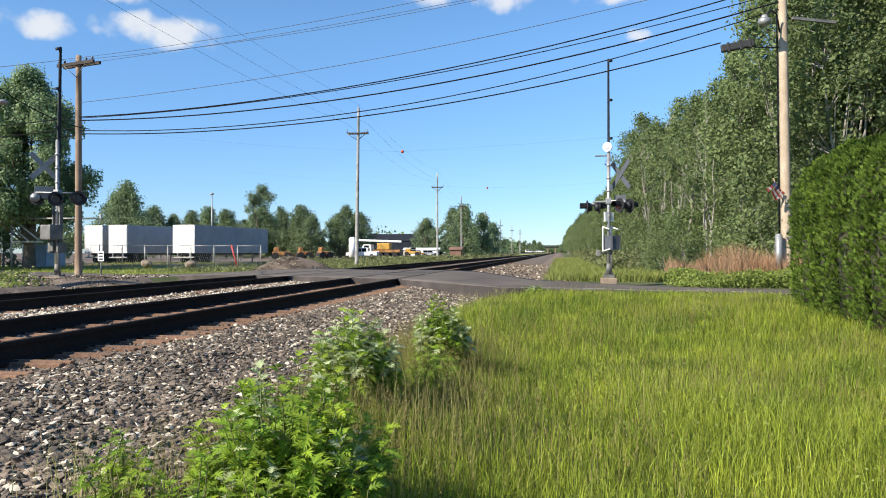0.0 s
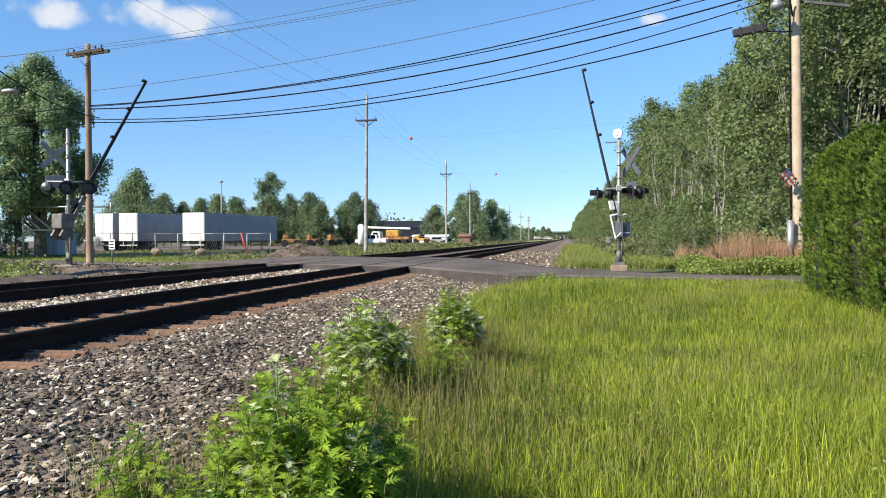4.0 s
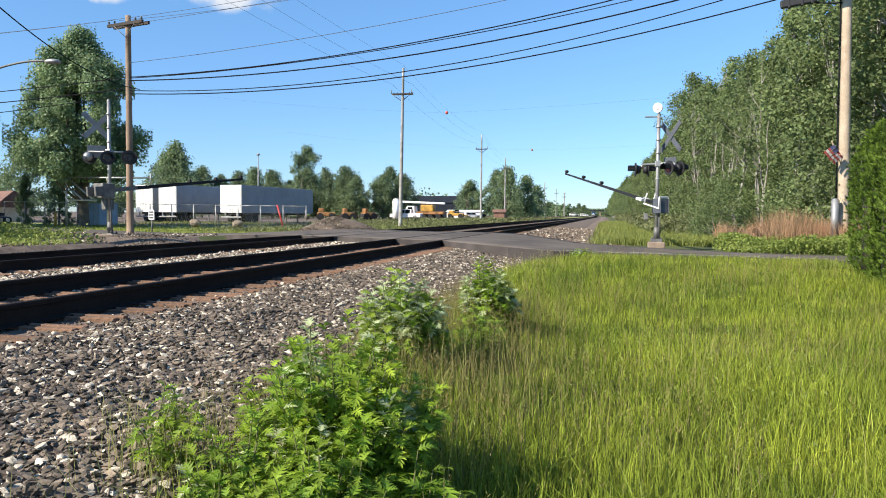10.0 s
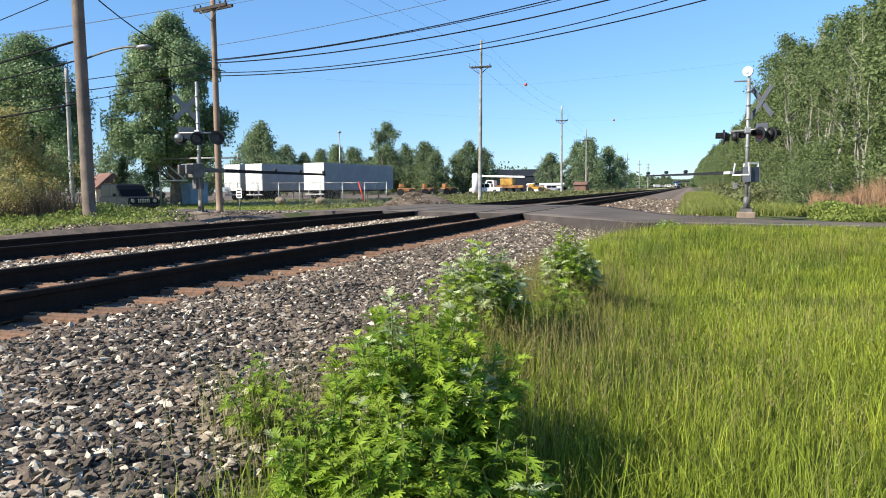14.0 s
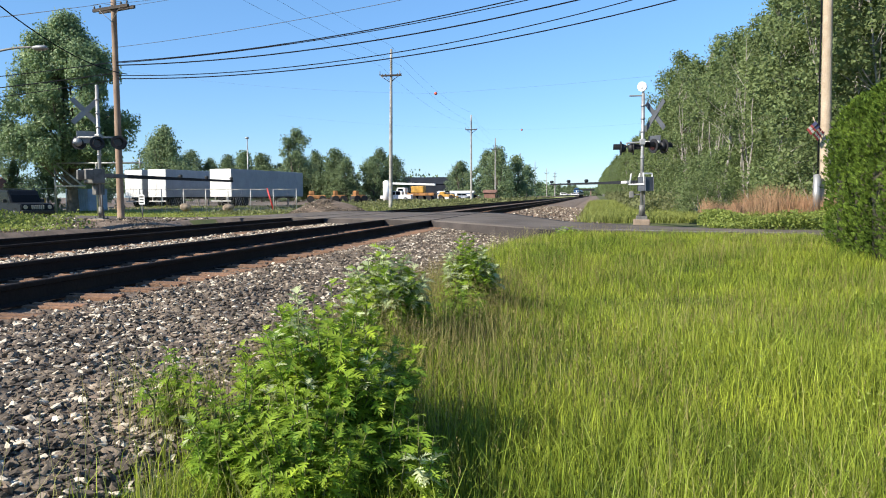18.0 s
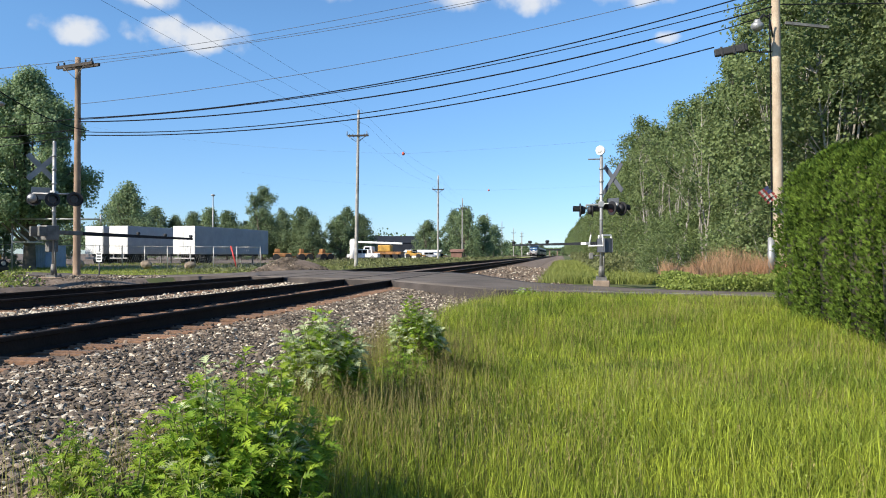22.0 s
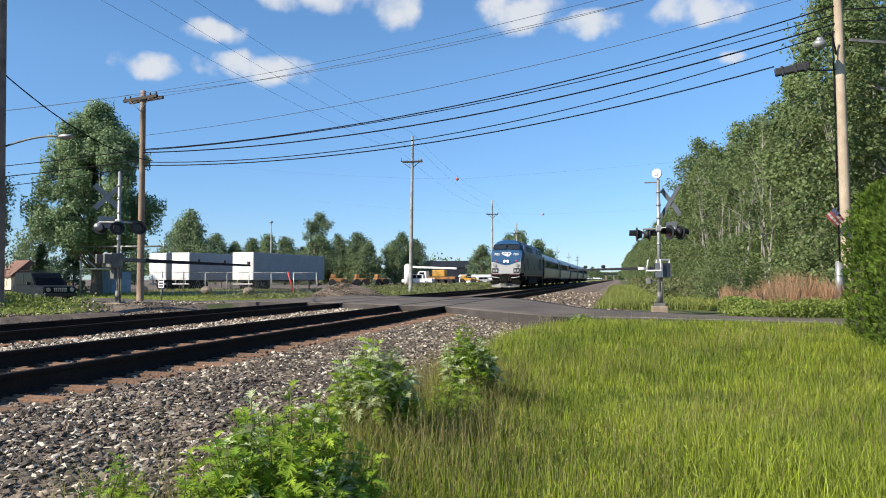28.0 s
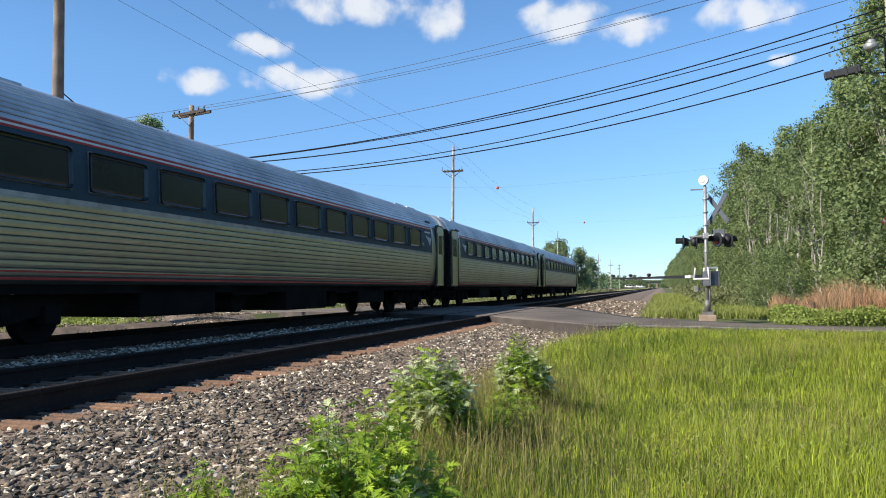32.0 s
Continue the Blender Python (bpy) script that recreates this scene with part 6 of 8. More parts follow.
# sliding gate frame
gate = thing("cantilever_gate_frame", -38.3, 55.4, -0.42, 2, "grey tubular cantilever gate frame beside the yard", "gate")
bm = BM()
for a, b in (((0, 0, 0), (0, 0, 4.2)), ((0, 0, 4.0), (7.5, 0, 3.95)), ((0.2, 0, 3.9), (2.3, 0, 2.3)), ((0.1, 0, 3.3), (1.5, 0, 2.2)), ((0, 0, 2.2), (2.6, 0, 2.2)), ((3.6, 0, 0), (3.6, 0, 4.0)), ((7.3, 0, 3.5), (7.3, 0, 4.3))):
    tube(bm, a, b, 0.07, seg=8)
part("frame", bm, M_GALV, gate)
M_YEL = mat("machine_yellow", (0.60, 0.33, 0.05), 0.6, scale=1.5, var=0.3)
for x, y in ((-40.9, 57.4),):
    bm = BM()
    tube(bm, (x, y, -0.5), (x, y, 0.7), 0.1, seg=12)
    ball_bm(bm, (x, y, 0.7), 0.1, 1)
    tagged(part("bollard", bm, M_YEL), "short yellow steel bollard by the gate", "bollard", "yellow bollards")
bm = BM()
tube(bm, (-47.9, 110, -0.5), (-47.9, 110, 9.2), 0.1, 0.07, seg=10)
ball_bm(bm, (-47.9, 110, 9.3), 0.35, 1, (1, 1, 0.5))
tagged(part("yard_light_pole", bm, M_GALV), "slim grey yard light pole behind the trailers", "lamp post")
bm = BM()
tube(bm, (-22.9, 62, -0.4), (-23.5, 62, 1.6), 0.07, seg=8)
tagged(part("red_post", bm, M_RED), "leaning red marker post by the fence", "post")
sign = thing("small_sign", -16.9, 33.4, -0.45, -10, "small white sign with dark bars on a post", "sign")
bm = BM()
tube(bm, (0, 0, 0), (0, 0, 1.0), 0.03, seg=8)
part("post", bm, M_GALV_D, sign)
bm = BM()
box(bm, -0.17, 0.17, -0.03, -0.015, 0.8, 1.25, 0.005)
part("panel", bm, M_WHITE, sign)
for k in range(3):
    bm = BM()
    box(bm, -0.12, 0.12, -0.036, -0.03, 0.86 + 0.13 * k, 0.92 + 0.13 * k)
    part("text_bar", bm, M_BLACK, sign)


def wheel(parent, x, y, z, r, w, rim=None):
    wh = new("wheel")
    wh.parent = parent
    wh.matrix_local = pose(x, y, z)
    bm = BM()
    tube(bm, (-w / 2, 0, 0), (w / 2, 0, 0), r, seg=24)
    bmesh.ops.bevel(bm, geom=[e for e in bm.edges if e.calc_face_angle(0) > 1.0], offset=r * 0.12, segments=2, affect="EDGES")
    part("tyre", bm, M_RUBBER, wh)
    bm = BM()
    tube(bm, (-w / 2 - 0.012, 0, 0), (w / 2 + 0.012, 0, 0), r * 0.6, seg=18)
    for k in range(5):
        a = k * 1.2566
        tube(bm, (-w / 2 - 0.02, 0, 0), (-w / 2 - 0.02, math.cos(a) * r * 0.55, math.sin(a) * r * 0.55), 0.03, seg=5)
        tube(bm, (w / 2 + 0.02, 0, 0), (w / 2 + 0.02, math.cos(a) * r * 0.55, math.sin(a) * r * 0.55), 0.03, seg=5)
    part("rim", bm, rim or M_GALV_D, wh)
    return wh


def vehicle(name, x, y, gz, rz, label, paint, L, W, H, hood, bed=None, grille=False, category="car"):
    """A boxy vehicle that faces local -y; hood length, cabin, and an open bed behind it where given."""
    t = thing(name, x, y, gz, rz, label, category)
    hz = H * 0.58
    cab_end = L - bed if bed else L - 0.12
    bm = BM()
    prism(bm, [(0.05, 0.42), (0.0, 0.75), (0.06, hz - 0.06), (hood, hz + 0.03), (L, hz + 0.02), (L, 0.45)], "x", -W / 2, W / 2)
    bmesh.ops.bevel(bm, geom=bm.edges[:], offset=0.05, segments=2, affect="EDGES")
    part("body", bm, paint, t)
    bm = BM()
    prism(bm, [(hood - 0.05, hz), (hood + 0.42, H - 0.05), (hood + 0.6, H), (cab_end - 0.15, H), (cab_end, H - 0.1), (cab_end + 0.03, hz)], "x", -W / 2 + 0.07, W / 2 - 0.07)
    bmesh.ops.bevel(bm, geom=bm.edges[:], offset=0.04, segments=2, affect="EDGES")
    part("cabin", bm, paint, t)
    bm = BM()
    box(bm, -W / 2 + 0.16, W / 2 - 0.16, -0.012, 0.012, 0.04, 0.52, 0.01, m=Matrix.Translation((0, hood - 0.045, hz)) @ Matrix.Rotation(-math.atan2(0.47, H - 0.05 - hz), 4, "X"))
    part("windscreen", bm, M_GLASS_D, t)
    nside = 2
    span = cab_end - 0.2 - (hood + 0.35)
    for s in (-1, 1):
        for k in range(nside):
            bm = BM()
            y0 = hood + 0.38 + k * span / nside
            box(bm, s * (W / 2 - 0.075) - 0.012, s * (W / 2 - 0.075) + 0.012, y0, y0 + span / nside - 0.08, hz + 0.06, H - 0.1, 0.01)
            part("side_window", bm, M_GLASS_D, t)
            bm = BM()
            box(bm, s * (W / 2) - 0.005, s * (W / 2) + 0.008, y0 - 0.05, y0 + span / nside - 0.06, 0.5, hz - 0.02, 0.005)
            d = part("door", bm, paint, t)
            bm = BM()
            box(bm, s * (W / 2) - 0.01, s * (W / 2) + 0.035, y0 + span / nside - 0.28, y0 + span / nside - 0.12, hz - 0.16, hz - 0.12, 0.008)
            part("handle", bm, M_BLACK, d)
        bm = BM()
        box(bm, s * (W / 2 + 0.12) - 0.11, s * (W / 2 + 0.12) + 0.11, hood + 0.28, hood + 0.36, hz + 0.02, hz + 0.2, 0.03)
        part("mirror", bm, M_BLACK, t)
        bm = BM()
        tube(bm, (s * (W / 2 - 0.24), -0.01, hz - 0.22), (s * (W / 2 - 0.24), 0.05, hz - 0.22), 0.11, seg=18)
        part("headlamp", bm, M_GALV, t)
        bm = BM()
        box(bm, s * (W / 2 - 0.08) - 0.1, s * (W / 2 - 0.08) + 0.1, 0.0, 0.05, 0.5, 0.56)
        part("turn_lamp", bm, M_YEL, t)
    bm = BM()
    box(bm, -W / 2 + 0.02, W / 2 - 0.02, -0.12, 0.06, 0.42, 0.62, 0.04)
    part("front_bumper", bm, M_BLACK if grille else M_GALV, t)
    bm = BM()
    n = 7
    for k in range(n):
        xx = (k - (n - 1) / 2) * 0.1
        box(bm, xx - 0.028, xx + 0.028, -0.015, 0.03, hz - 0.34, hz - 0.12, 0.008)
    part("grille", bm, M_GALV if grille else M_BLACK, t)
    if bed:
        bm = BM()
        box(bm, -W / 2 + 0.1, W / 2 - 0.1, cab_end + 0.15, L - 0.08, hz + 0.0, hz + 0.035)
        part("bed_floor", bm, M_BLACK, t)
        for s in (-1, 1):
            bm = BM()
            box(bm, s * (W / 2 - 0.05) - 0.05, s * (W / 2 - 0.05) + 0.05, cab_end + 0.08, L, hz, hz + 0.12, 0.02)
            part("bed_side", bm, paint, t)
    ws = [wheel(t, s * (W / 2 - 0.12), yy, 0.38, 0.38, 0.24) for s in (-1, 1) for yy in (0.85, L - 0.95)]
    return t, ws


M_JEEP = mat("dark_blue_grey_paint", (0.015, 0.018, 0.023), 0.5, 0.0, spec=0.12, scale=3, var=0.1, bump=0)
M_PICKUP = mat("white_car_paint", (0.8, 0.8, 0.79), 0.3, scale=3, var=0.05, bump=0)
JEEP_H = math.degrees(math.atan2(0.9, 0.43))
jeep, jeep_wheels = vehicle("off_road_car", -27.6, 40.2, -0.45, JEEP_H, "dark boxy off-road car with slotted grille waiting on the road", M_JEEP, 4.05, 1.74, 1.74, 1.3, None, True)
pickup, _ = vehicle("pickup_truck", -36.2, 140, -0.45, -88, "white four-door pickup truck parked in the yard", M_PICKUP, 5.7, 1.95, 1.9, 1.5, 1.7, False, "truck")
M_RUSTY = mat("rusty_orange_paint", (0.42, 0.20, 0.07), 0.8, scale=1.5, var=0.4)
# white boom truck, yellow machines and tank behind the pickup
boom = thing("boom_truck", -24.7, 144, -0.45, 0, "white crane truck with a long boom and yellow cab", "crane truck")
bm = BM()
box(bm, -7.5, -2.4, -1.2, 1.2, 1.0, 1.5, 0.05)
part("deck", bm, M_RUSTY, boom)
bm = BM()
prism(bm, [(-9.6, 0.8), (-9.8, 1.6), (-9.3, 2.5), (-8.0, 2.5), (-7.8, 0.8)], "y", -1.2, 1.2)
part("cab", bm, M_TRAILER_F, boom, "white cab")
bm = BM()
box(bm, -9.2, -8.3, -1.22, -1.2, 1.6, 2.3, 0.02)
part("window", bm, M_GLASS_D, boom)
bm = BM()
box(bm, -6.8, -4.4, -1.1, 1.1, 1.5, 2.75, 0.15)
part("turret", bm, M_YEL, boom, "yellow crane turret")
bm = BM()
box(bm, -11.5, -2.5, -0.3, 0.3, 2.75, 3.1, 0.05, m=pose(0, 0, 0, 0, 2, 0))
part("boom", bm, M_TRAILER_F, boom, "white telescopic boom")
for xx in (-9.2, -6.2, -4.9, -3.4):
    bm = BM()
    tube(bm, (xx, -1.25, 0.5), (xx, 1.25, 0.5), 0.5, seg=16)
    part("wheel", bm, M_RUBBER, boom)
bm = BM()
tube(bm, (-34.7, 138, -0.5), (-34.7, 138, 3.0), 0.6, seg=20)
ball_bm(bm, (-34.7, 138, 3.0), 0.6, 2, (1, 1, 0.6))
tagged(part("gas_tank", bm, M_TRAILER_F), "upright white gas tank behind the pole", "tank")
for k, (x, y, w, m, nm) in enumerate(((-35.5, 196, 4.0, M_YEL, "yellow"), (-31.0, 205, 3.0, M_YEL, "yellow"), (-43.3, 126, 3.0, M_RUSTY, "rusty orange"), (-40.2, 128, 2.0, M_RUSTY, "rusty orange"), (-38.6, 134, 2.0, M_RUSTY, "rusty orange"))):
    mc = thing("construction_machine", x, y, -0.45, 10 * k, nm + " construction machine parked in the yard", "machine", "yard machines")
    bm = BM()
    box(bm, -w / 2, w / 2, -1, 1, 0.6, 1.25, 0.12)
    box(bm, w * 0.2, w * 0.75, -0.5, 0.5, 0.5, 0.8, 0.05)
    part("chassis", bm, m, mc)
    bm = BM()
    box(bm, -w * 0.42, -w * 0.12, -0.8, 0.8, 1.25, 1.95, 0.1)
    part("cab", bm, m, mc)
    for s in (-0.33, 0.33):
        bm = BM()
        tube(bm, (s * w, -1.1, 0.55), (s * w, 1.1, 0.55), 0.6, seg=16)
        part("wheel", bm, M_RUBBER, mc)
M_ROOF_D = mat("dark_slate_roof", (0.03, 0.035, 0.045), 0.95, scale=0.5, var=0.2, spec=0.05)
M_BRICK = mat("red_brown_wall", (0.22, 0.12, 0.09), 0.9, scale=1, var=0.2)


def shed(name, x, y, L, W, H, roof, wall, rz, label, gable=1.2):
    b = thing(name, x, y, -0.5, rz, label, "building")
    bm = BM()
    box(bm, -L / 2, L / 2, -W / 2, W / 2, 0, H)
    part("wall", bm, wall, b)
    bm = BM()
    prism(bm, [(-W / 2 - 0.3, H - 0.05), (W / 2 + 0.3, H - 0.05), (0, H + gable)], "x", -L / 2 - 0.3, L / 2 + 0.3)
    part("roof", bm, roof, b)
    for k in range(int(L // 5)):
        bm = BM()
        box(bm, -L / 2 + 2 + k * 5, -L / 2 + 3.2 + k * 5, -W / 2 - 0.04, -W / 2 - 0.01, 1.0, 2.2, 0.02)
        part("window", bm, M_GLASS_D, b)
    return b


shed("long_shed", -34.6, 204, 9, 5, 1.7, M_TRAILER_F, M_TRAILER_F, 2, "long low white building in the yard", 0.5)
shed("warehouse", -50, 245, 17, 14, 4.6, M_ROOF_D, M_ROOF_D, 0, "large dark-roofed warehouse behind trees", 2.2)
shed("brown_shed", -21.5, 175, 2.4, 2.4, 1.6, M_BRICK, M_BRICK, 0, "small red-brown shed beside the railway", 0.6)
M_TAN = mat("tan_siding", (0.75, 0.66, 0.48), 0.8, scale=1, var=0.12)
shed("house", -61.8, 76, 4.0, 3.6, 1.5, M_BRICK, M_TAN, -28, "small tan house with a brown pitched roof", 1.8)
# far overpass and trackside signal
ov = thing("overpass", -16, 950, -0.5, 0, "distant grey concrete road overpass across the railway", "bridge")
bm = BM()
box(bm, -19, 19, -5, 5, 5.8, 7.6, 0.1)
part("deck", bm, M_BACK, ov)
for xx in (-15, -6, 8, 15):
    bm = BM()
    box(bm, xx - 0.7, xx + 0.7, -4, 4, 0, 5.6)
    part("pier", bm, M_CONC, ov)
for k, (x, y, c) in enumerate(((-12.0, 420, M_PICKUP), (-14.5, 380, M_PICKUP), (-30, 200, M_PICKUP))):
    vehicle("parked_car", x, y, -0.45, 80 + 20 * k, "distant white parked car beside the railway", c, 4.4, 1.8, 1.5, 1.3)

settle(made, ("",))


# ---- train ----
M_SILVER = mat("silver_loco_paint", (0.205, 0.21, 0.178), 0.5, 0.05, spec=0.25, scale=1.2, var=0.12, fine=8, color2=(0.15, 0.155, 0.13), bump=0.02)
# silver lightened for sun on the nose front and the coach end tops
M_NOSE = mat("light_nose_paint", (0.39, 0.385, 0.37), 0.45, 0.05, scale=1.2, var=0.06, bump=0.02)
M_BAND = mat("dark_blue_band_paint", (0.028, 0.056, 0.08), 0.5, 0.0, spec=0.2, scale=1.5, var=0.15, fine=8, bump=0.02)
M_LBLUE = mat("train_blue_paint", (0.02, 0.082, 0.19), 0.55, 0.0, spec=0.2, scale=1.5, var=0.15, fine=8, bump=0.02)
M_ROOFB = mat("grey_blue_roof", (0.11, 0.14, 0.19), 0.55, 0.1, scale=1.0, var=0.2, fine=8)
M_STEEL = mat("fluted_stainless", (0.50, 0.51, 0.43), 0.3, 0.85, scale=0.6, var=0.15, fine=4, color2=(0.41, 0.42, 0.35), bump=0.02)
M_STEEL_R = mat("weathered_steel_roof", (0.60, 0.62, 0.63), 0.42, 0.7, scale=0.5, var=0.25, fine=4, bump=0.03)
# skin behind the flutes: shade of the grooves put into the colour
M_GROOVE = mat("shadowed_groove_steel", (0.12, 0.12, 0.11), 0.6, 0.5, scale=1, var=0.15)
M_UNDER = mat("dark_undercarriage", (0.013, 0.012, 0.011), 0.9, spec=0.1, scale=2, var=0.3)
M_LITE = mat("lit_headlamp", (0.9, 0.88, 0.8), 0.3, scale=2, var=0.02, bump=0, emit=2.2)
M_SCREEN = mat("tinted_windscreen", (0.025, 0.03, 0.034), 0.12, scale=1, var=0.1, bump=0, spec=0.7)
M_PANE = mat("coach_window_glass", (0.014, 0.024, 0.028), 0.15, scale=1, var=0.15, bump=0, spec=0.45)
# dirt and the shade under the body, both put into the tank's colour
M_GRIME_SHADE = mat("grimy_shaded_tank", (0.045, 0.043, 0.038), 0.85, spec=0.15, scale=1.5, var=0.35, fine=8, bump=0.05)
M_EMBLEM = mat("faded_blue_emblem", (0.07, 0.095, 0.125), 0.6, scale=2, var=0.15, bump=0)
M_RED_D = mat("dull_red_paint", (0.09, 0.02, 0.025), 0.7, scale=2, var=0.3, bump=0)
M_RSTRIPE = mat("red_stripe_paint", (0.40, 0.03, 0.035), 0.45, scale=2, var=0.1, bump=0)


def writing(text, size, m, parent, mtx, name="number"):
    cu = bpy.data.curves.new(name, "FONT")
    cu.body, cu.size, cu.extrude, cu.align_x, cu.align_y = text, size, 0.003, "CENTER", "CENTER"
    tmp = bpy.data.objects.new(name, cu)
    scene.collection.objects.link(tmp)
    bpy.context.view_layer.update()
    me = bpy.data.meshes.new_from_object(tmp.evaluated_get(bpy.context.evaluated_depsgraph_get()))
    bpy.data.objects.remove(tmp)
    me.materials.clear()
    me.materials.append(m)
    ob = new(name, me)
    ob.parent = parent
    ob.matrix_local = mtx
    return ob


def bogie(parent, y, half=1.2, r=0.43):
    b = new("bogie")
    b.parent = parent
    b.matrix_local = pose(0, y, 0)
    bm = BM()
    for s in (-1, 1):
        prism(bm, [(-half - 0.45, 0.55), (-half - 0.3, 0.72), (-0.4, 0.78), (0.4, 0.78), (half + 0.3, 0.72), (half + 0.45, 0.55), (half - 0.3, 0.42), (0.3, 0.3), (-0.3, 0.3), (-half + 0.3, 0.42)], "x", s * 0.98 - 0.06, s * 0.98 + 0.06)
        for k in (-1, 1):
            box(bm, s * 1.0 - 0.14, s * 1.0 + 0.14, k * half - 0.16, k * half + 0.16, 0.3, 0.6, 0.03)
            tube(bm, (s * 1.03, k * 0.35, 0.32), (s * 1.03, k * 0.35, 0.75), 0.1, seg=10)
    box(bm, -0.95, 0.95, -0.35, 0.35, 0.5, 0.82, 0.04)
    part("bogie_frame", bm, M_UNDER, b)
    for k in (-1, 1):
        bm = BM()
        for s in (-1, 1):
            tube(bm, (s * 0.70, k * half, r), (s * 0.82, k * half, r), r, seg=28)
            tube(bm, (s * 0.66, k * half, r), (s * 0.70, k * half, r), r + 0.028, seg=28)
        tube(bm, (-0.9, k * half, r), (0.9, k * half, r), 0.08, seg=10)
        part("wheelset", bm, M_UNDER, b)
    return b


def ring_loft(bm, rings):
    vs = [[bm.verts.new(p) for p in r] for r in rings]
    n = len(rings[0])
    for a, b in zip(vs, vs[1:]):
        for k in range(n - 1):
            bm.faces.new((a[k], a[k + 1], b[k + 1], b[k]))
        bm.faces.new((a[-1], a[0], b[0], b[-1]))
    bm.faces.new(vs[0])
    bm.faces.new(vs[-1][::-1])
    bmesh.ops.remove_doubles(bm, verts=bm.verts, dist=0.0005)
    bmesh.ops.recalc_face_normals(bm, faces=bm.faces)


L_LOCO, L_CAR = 20.3, 25.75


def locomotive():
    t = thing("diesel_locomotive", TRACK2_X, 500, Z2, 0, "silver and blue streamlined diesel passenger locomotive with sloped nose", "locomotive")
    half = [(1.33, 0.78), (1.40, 1.10), (1.405, 1.32), (1.41, 2.0), (1.41, 2.62), (1.40, 2.9), (1.36, 3.2), (1.27, 3.5), (1.10, 3.75), (0.80, 3.92), (0.42, 4.0), (0.0, 4.03)]

    def ring(y, zt, s):
        h = []
        for x, z in half:
            flat = min(z, zt - 0.02 * (1 - x / 1.41))
            arch = 2.62 + (z - 2.62) * (zt - 2.62) / 1.41 if zt > 2.7 and z > 2.62 else flat
            h.append((x * s, flat * 0.55 + arch * 0.45))
        return [(x, y, z) for x, z in h] + [(-x, y, z) for x, z in h[-2::-1]]
    bm = BM()
    ring_loft(bm, [ring(0.0, 1.28, 0.88), ring(0.05, 1.6, 0.9), ring(0.16, 2.22, 0.93), ring(0.62, 3.16, 0.985), ring(1.0, 3.74, 0.995), ring(1.3, 3.97, 1.0), ring(1.7, 4.03, 1.0), ring(2.6, 4.03, 1.0), ring(19.0, 4.03, 1.0), ring(19.35, 3.9, 0.985), ring(19.5, 3.7, 0.95)])
    body = part("body", bm, (M_SILVER, M_LBLUE, M_NOSE, M_ROOFB, M_UNDER), t, "silver body with blue upper nose")
    for p in body.data.polygons:
        c, nv = p.center, p.normal
        if c.y < 1.7:
            p.material_index = 1 if c.z > (2.62 if abs(nv.x) > 0.7 else 2.2) else ((0 if abs(nv.x) > 0.7 else 2) if c.z > 1.3 else 4)
        elif c.z > 3.3:
            p.material_index = 3
        elif c.z < 1.08:
            p.material_index = 4
        p.use_smooth = c.y > 1.7 and c.z > 2.6
    # blue sweep along the upper flank
    for s in (-1, 1):
        bm = BM()
        x = s * 1.416
        pts = [(0.5, 2.24), (1.0, 2.31), (1.5, 2.44), (2.0, 2.62), (2.5, 2.84), (2.7, 2.95), (0.75, 2.95)]
        v0 = [bm.verts.new((x - s * 0.04, yy, zz)) for yy, zz in pts]
        v1 = [bm.verts.new((x, yy, zz)) for yy, zz in pts]
        bm.faces.new(v1)
        for k in range(len(pts)):
            bm.faces.new((v0[k], v0[(k + 1) % len(pts)], v1[(k + 1) % len(pts)], v1[k]))
        bmesh.ops.recalc_face_normals(bm, faces=bm.faces)
        part("blue_sweep", bm, M_LBLUE, t, "blue painted sweep")
        bm = BM()
        box(bm, x - s * 0.006 - 0.008, x - s * 0.006 + 0.008, 0.5, 19.3, 1.10, 1.15)
        part("red_stripe", bm, M_RSTRIPE, t, "thin red stripe")
        bm = BM()
        box(bm, s * 1.405 - 0.012, s * 1.405 + 0.012, 1.55, 2.35, 1.72, 2.6, 0.01)
        part("cab_door", bm, M_SILVER, t)
        # black plate standing slightly proud of the flank
        bm = BM()
        box(bm, s * 1.408 - 0.02, s * 1.408 + 0.02, 1.62, 2.05, 1.5, 2.1, 0.02)
        part("door_recess", bm, M_BLACK, t)
        for k in range(6):
            bm = BM()
            tube(bm, (s * 1.45, 2.45, 0.5 + 0.3 * k), (s * 1.45, 2.95, 0.5 + 0.3 * k), 0.018, seg=6)
            part("ladder_rung", bm, M_GALV, t)
        for yy in (2.42, 2.98, 18.75):
            bm = BM()
            tube(bm, (s * 1.46, yy, 0.9), (s * 1.46, yy, 2.6), 0.018, seg=6)
            part("grab_rail", bm, M_GALV, t)
        sl = pose(0, 0, 0, 0, -s * 16, 0)
        for y0, y1 in ((1.5, 2.3), (4.1, 5.0), (5.2, 6.1), (6.3, 7.7), (8.0, 9.2), (13.2, 14.1), (15.9, 16.8), (17.0, 17.8)):
            bm = BM()
            m = Matrix.Translation((s * 1.315, 0, 3.36)) @ sl
            box(bm, -0.03, 0.03, y0, y1, -0.22, 0.22, 0.005, m=m)
            part("roof_grille" if y0 > 3 else "side_window", bm, M_BLACK if y0 > 3 else M_GLASS_D, t)
        for y0, y1 in ((14.85, 16.0), (16.15, 17.4)):
            bm = BM()
            box(bm, s * 1.405 - 0.012, s * 1.405 + 0.018, y0, y1, 1.68, 2.76, 0.01)
            part("radiator_grille", bm, M_BLACK, t)
        bm = BM()
